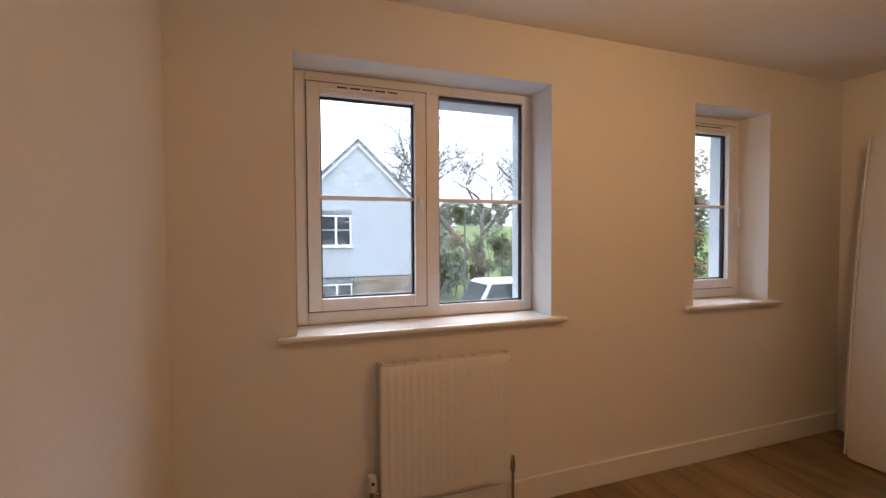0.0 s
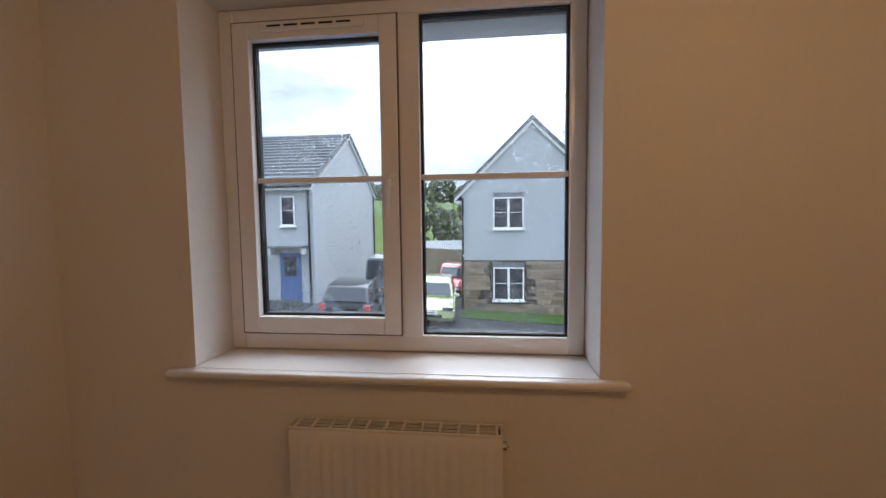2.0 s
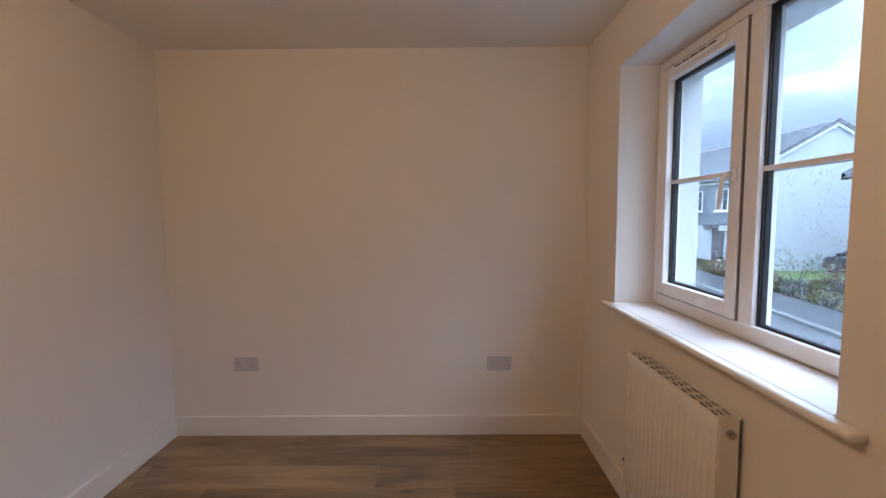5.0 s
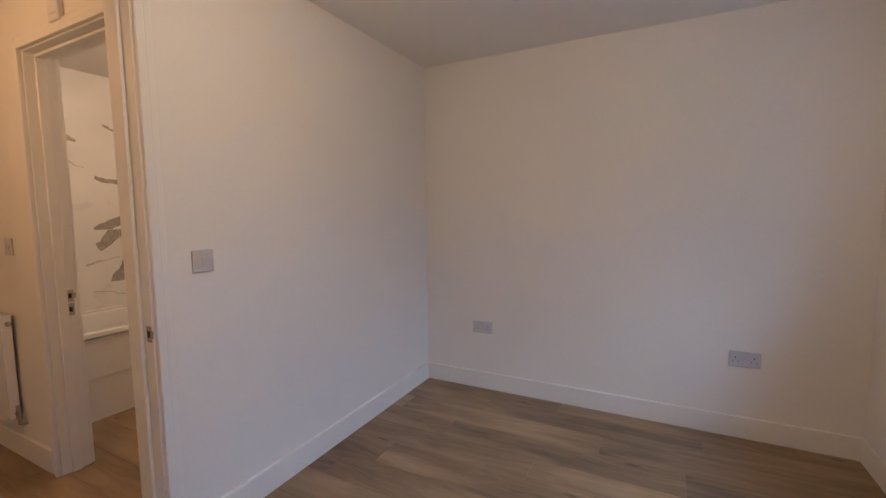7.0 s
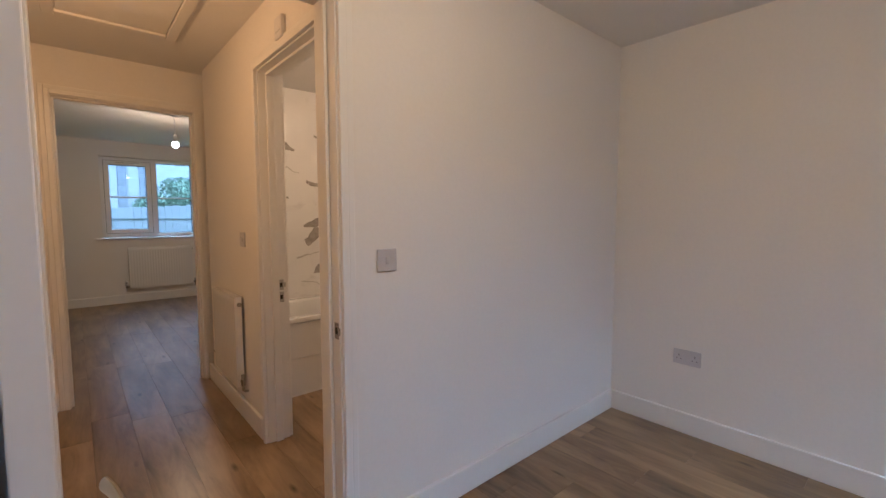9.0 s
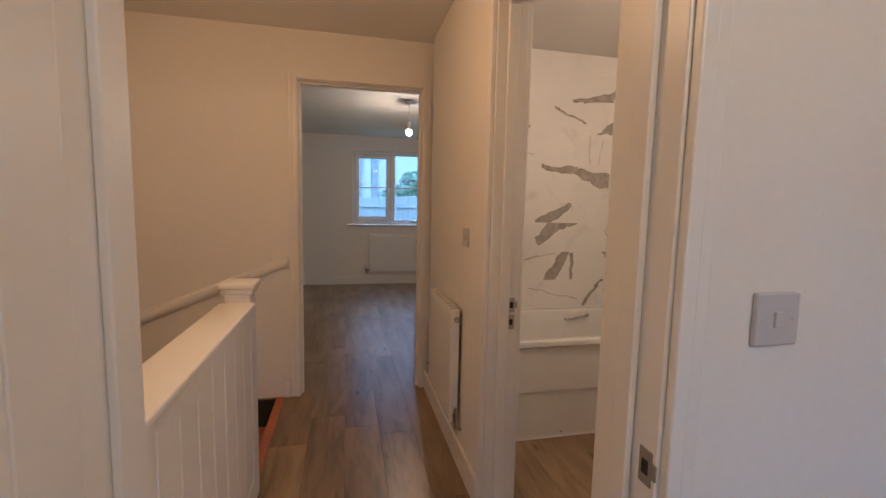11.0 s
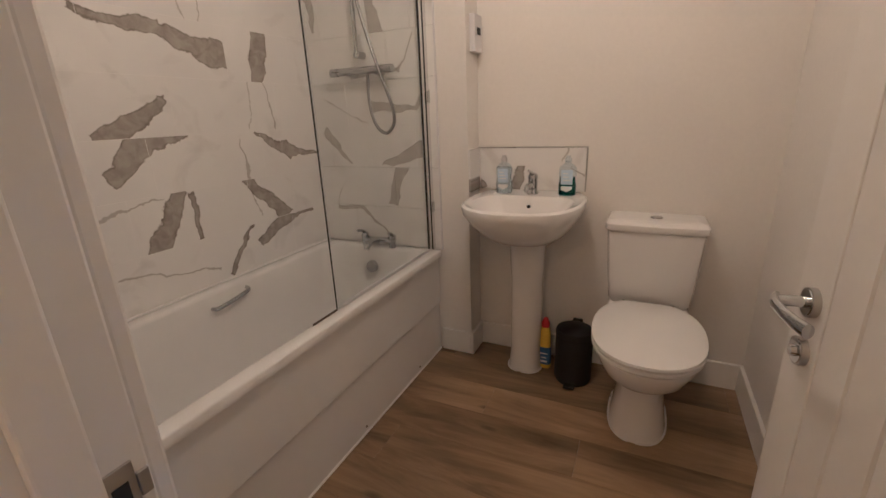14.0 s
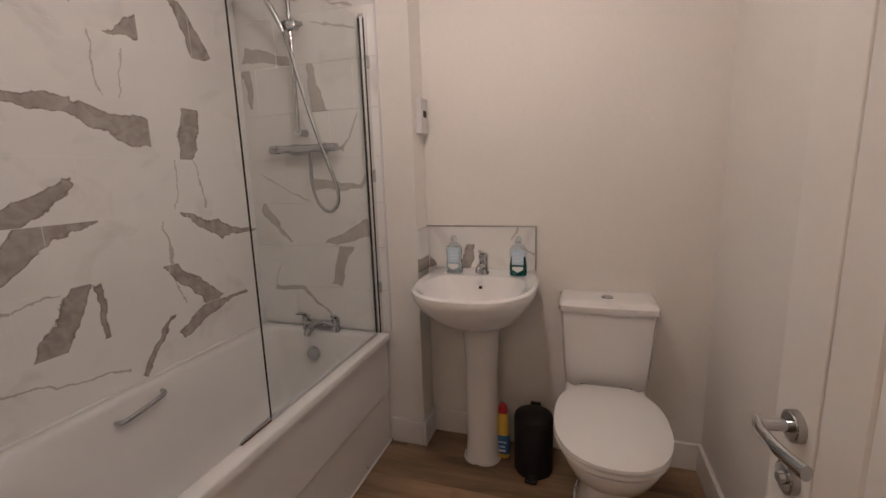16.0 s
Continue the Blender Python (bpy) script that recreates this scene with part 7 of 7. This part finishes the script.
# ---- stones, floorboards and tiles ----
def stone_mesh(w, h):
    """A rough walling stone with chamfered, uneven edges, its back at y = 0."""
    bm = block((0, -0.030, 0), (w, 0.01, h))
    bmesh.ops.bevel(bm, geom=[e for e in bm.edges if all(v.co.y < -0.02 for v in e.verts)], offset=0.009, segments=1, affect="EDGES")
    for v in bm.verts:
        if v.co.y < -0.02:
            v.co += Vector((random.uniform(-0.006, 0.006), random.uniform(-0.006, 0.004), random.uniform(-0.005, 0.005)))
    me = bpy.data.meshes.new("stone")
    bm.to_mesh(me)
    bm.free()
    me.materials.append(STONEP)
    return me


random.seed(21)
stones = {(w, h): stone_mesh(w - 0.014, h - 0.014) for w in (0.24, 0.34, 0.46, 0.60) for h in (0.11, 0.15, 0.19)}
z = -2.88
while z < -0.55:
    h = random.choice((0.11, 0.15, 0.15, 0.19))
    x = 0.11
    while x < 5.94:
        w = random.choice((0.24, 0.34, 0.46, 0.60))
        if x + w > 5.96:
            w = 0.24
        if x + w < 5.99 and not (x + w > 1.36 and x < 2.78 and z + h > -2.16 and z < -0.46):
            ob = new("stone", stones[(w, h)])
            ob.parent, ob.location = stone_base, Vector((x + 0.007, 16.64, z + 0.007)) - ORIGIN[A]
        x += w
    z += h



def shared(name, mesh, parent, place):
    ob = new(name, mesh)
    ob.parent, ob.location = parent, place
    return ob


def piece_mesh(name, a, b, mat, bevel):
    bm = block(a, b)
    top = [e for e in bm.edges if all(v.co.z > b[2] - 1e-5 for v in e.verts)] if bevel > 0 else []
    if top:
        bmesh.ops.bevel(bm, geom=top, offset=bevel, segments=1, affect="EDGES")
    me = bpy.data.meshes.new(name)
    bm.to_mesh(me)
    bm.free()
    me.materials.append(mat)
    return me


PW, PL = 0.1900, 1.22
boards = {}
for i in range(21):
    xa = BATH_W + i * PW
    xb = min(xa + PW, ROOM_X)
    spans = [(-8.75, 0.0)] if xb < 2.81 else [(-8.75, LAND_Y), (BATH_N, 0.0)]
    for lo, hi in spans:
        y = lo - random.random() * PL
        while y < hi:
            ya, yb = max(y, lo), min(y + PL, hi)
            if yb - ya > 0.02:
                key = (round(xb - xa, 4), round(yb - ya, 4))
                if key not in boards:
                    boards[key] = piece_mesh("plank", (0.0002, 0.0002, -0.012), (key[0] - 0.0002, key[1] - 0.0002, 0.0), OAK, 0.0009)
                shared("plank", boards[key], floor, (xa, ya, 0))
            y += PL

TW = 0.500
tiles = {}


def tile(parent, name, w, h, axis, place, glaze):
    """A glazed tile with an eased edge: on a wall that faces +y or +x."""
    key = (glaze.name, round(w, 4), round(h, 4))
    if key not in tiles:
        g, t = 0.0006, 0.0095
        bm = block((g, 0, g), (w - g, t, h - g), 0.0005, 1) if axis == "y" else block((0, g, g), (t, w - g, h - g), 0.0005, 1)
        me = bpy.data.meshes.new("tile")
        bm.to_mesh(me)
        bm.free()
        me.materials.append(glaze)
        tiles[key] = me
    return shared(name, tiles[key], parent, place)


tiled_side = tagged(thing("tiled_wall_side", "white marble-effect tiles with grey-brown veins along the bath", "wall tiles", (TAP_X, BATH_S - 0.010, RIM)), kind="structure")
tiled_tap = tagged(thing("tiled_wall_tap_end", "white marble-effect tiles with grey-brown veins behind the taps", "wall tiles", (TAP_X - 0.010, BATH_S, RIM)), kind="structure")
for r in range(len(ROW_Z) - 1):
    z0, z1 = ROW_Z[r], ROW_Z[r + 1]
    x = TAP_X - (0.24, 0.008, 0.12)[r % 3]
    while x < BATH_E:
        xa, xb = max(x, TAP_X), min(x + TW, BATH_E)
        if xb - xa > 0.02:
            tile(tiled_side, "tile", xb - xa, z1 - z0, "y", (xa - TAP_X, 0, z0 - RIM), MARBLE_SIDE)
        x += TW
    y = -4.685 - (0.30, 0.05, 0.42)[r % 3]
    while y < -3.99:
        ya, yb = max(y, BATH_S), min(y + TW, -3.992)
        if yb - ya > 0.02:
            tile(tiled_tap, "tile", yb - ya, z1 - z0, "x", (0, ya - BATH_S, z0 - RIM), MARBLE_TAP)
        y += TW
structure("tile_trim", block((TAP_X - 0.010, -3.992, RIM), (TAP_X + 0.001, -3.986, CEILING), 0.001), PLASTIC, "white tile edge trim", "trim")

splash = thing("splashback", "marble-effect tile upstand behind the basin", "splashback", (BATH_W, -3.6, 0.846))
for ya, yb in ((-3.833, -3.345),):
    tile(splash, "tile", yb - ya, 0.192, "x", (0, ya + 3.6, 0.0), MARBLE_SPLASH)
bm = block((BATH_W + 0.012, -3.845, 0.846), (0.088, -3.8355, 1.038), 0.0008, 1)
part("return_tile", bm, MARBLE_SPLASH, splash)
part("edge_trim", block((BATH_W, -3.845, 1.0385), (BATH_W + 0.012, -3.340, 1.043), 0.001), SATIN, splash)
part("edge_trim", block((BATH_W, -3.345, 0.846), (BATH_W + 0.012, -3.340, 1.038), 0.001), SATIN, splash)
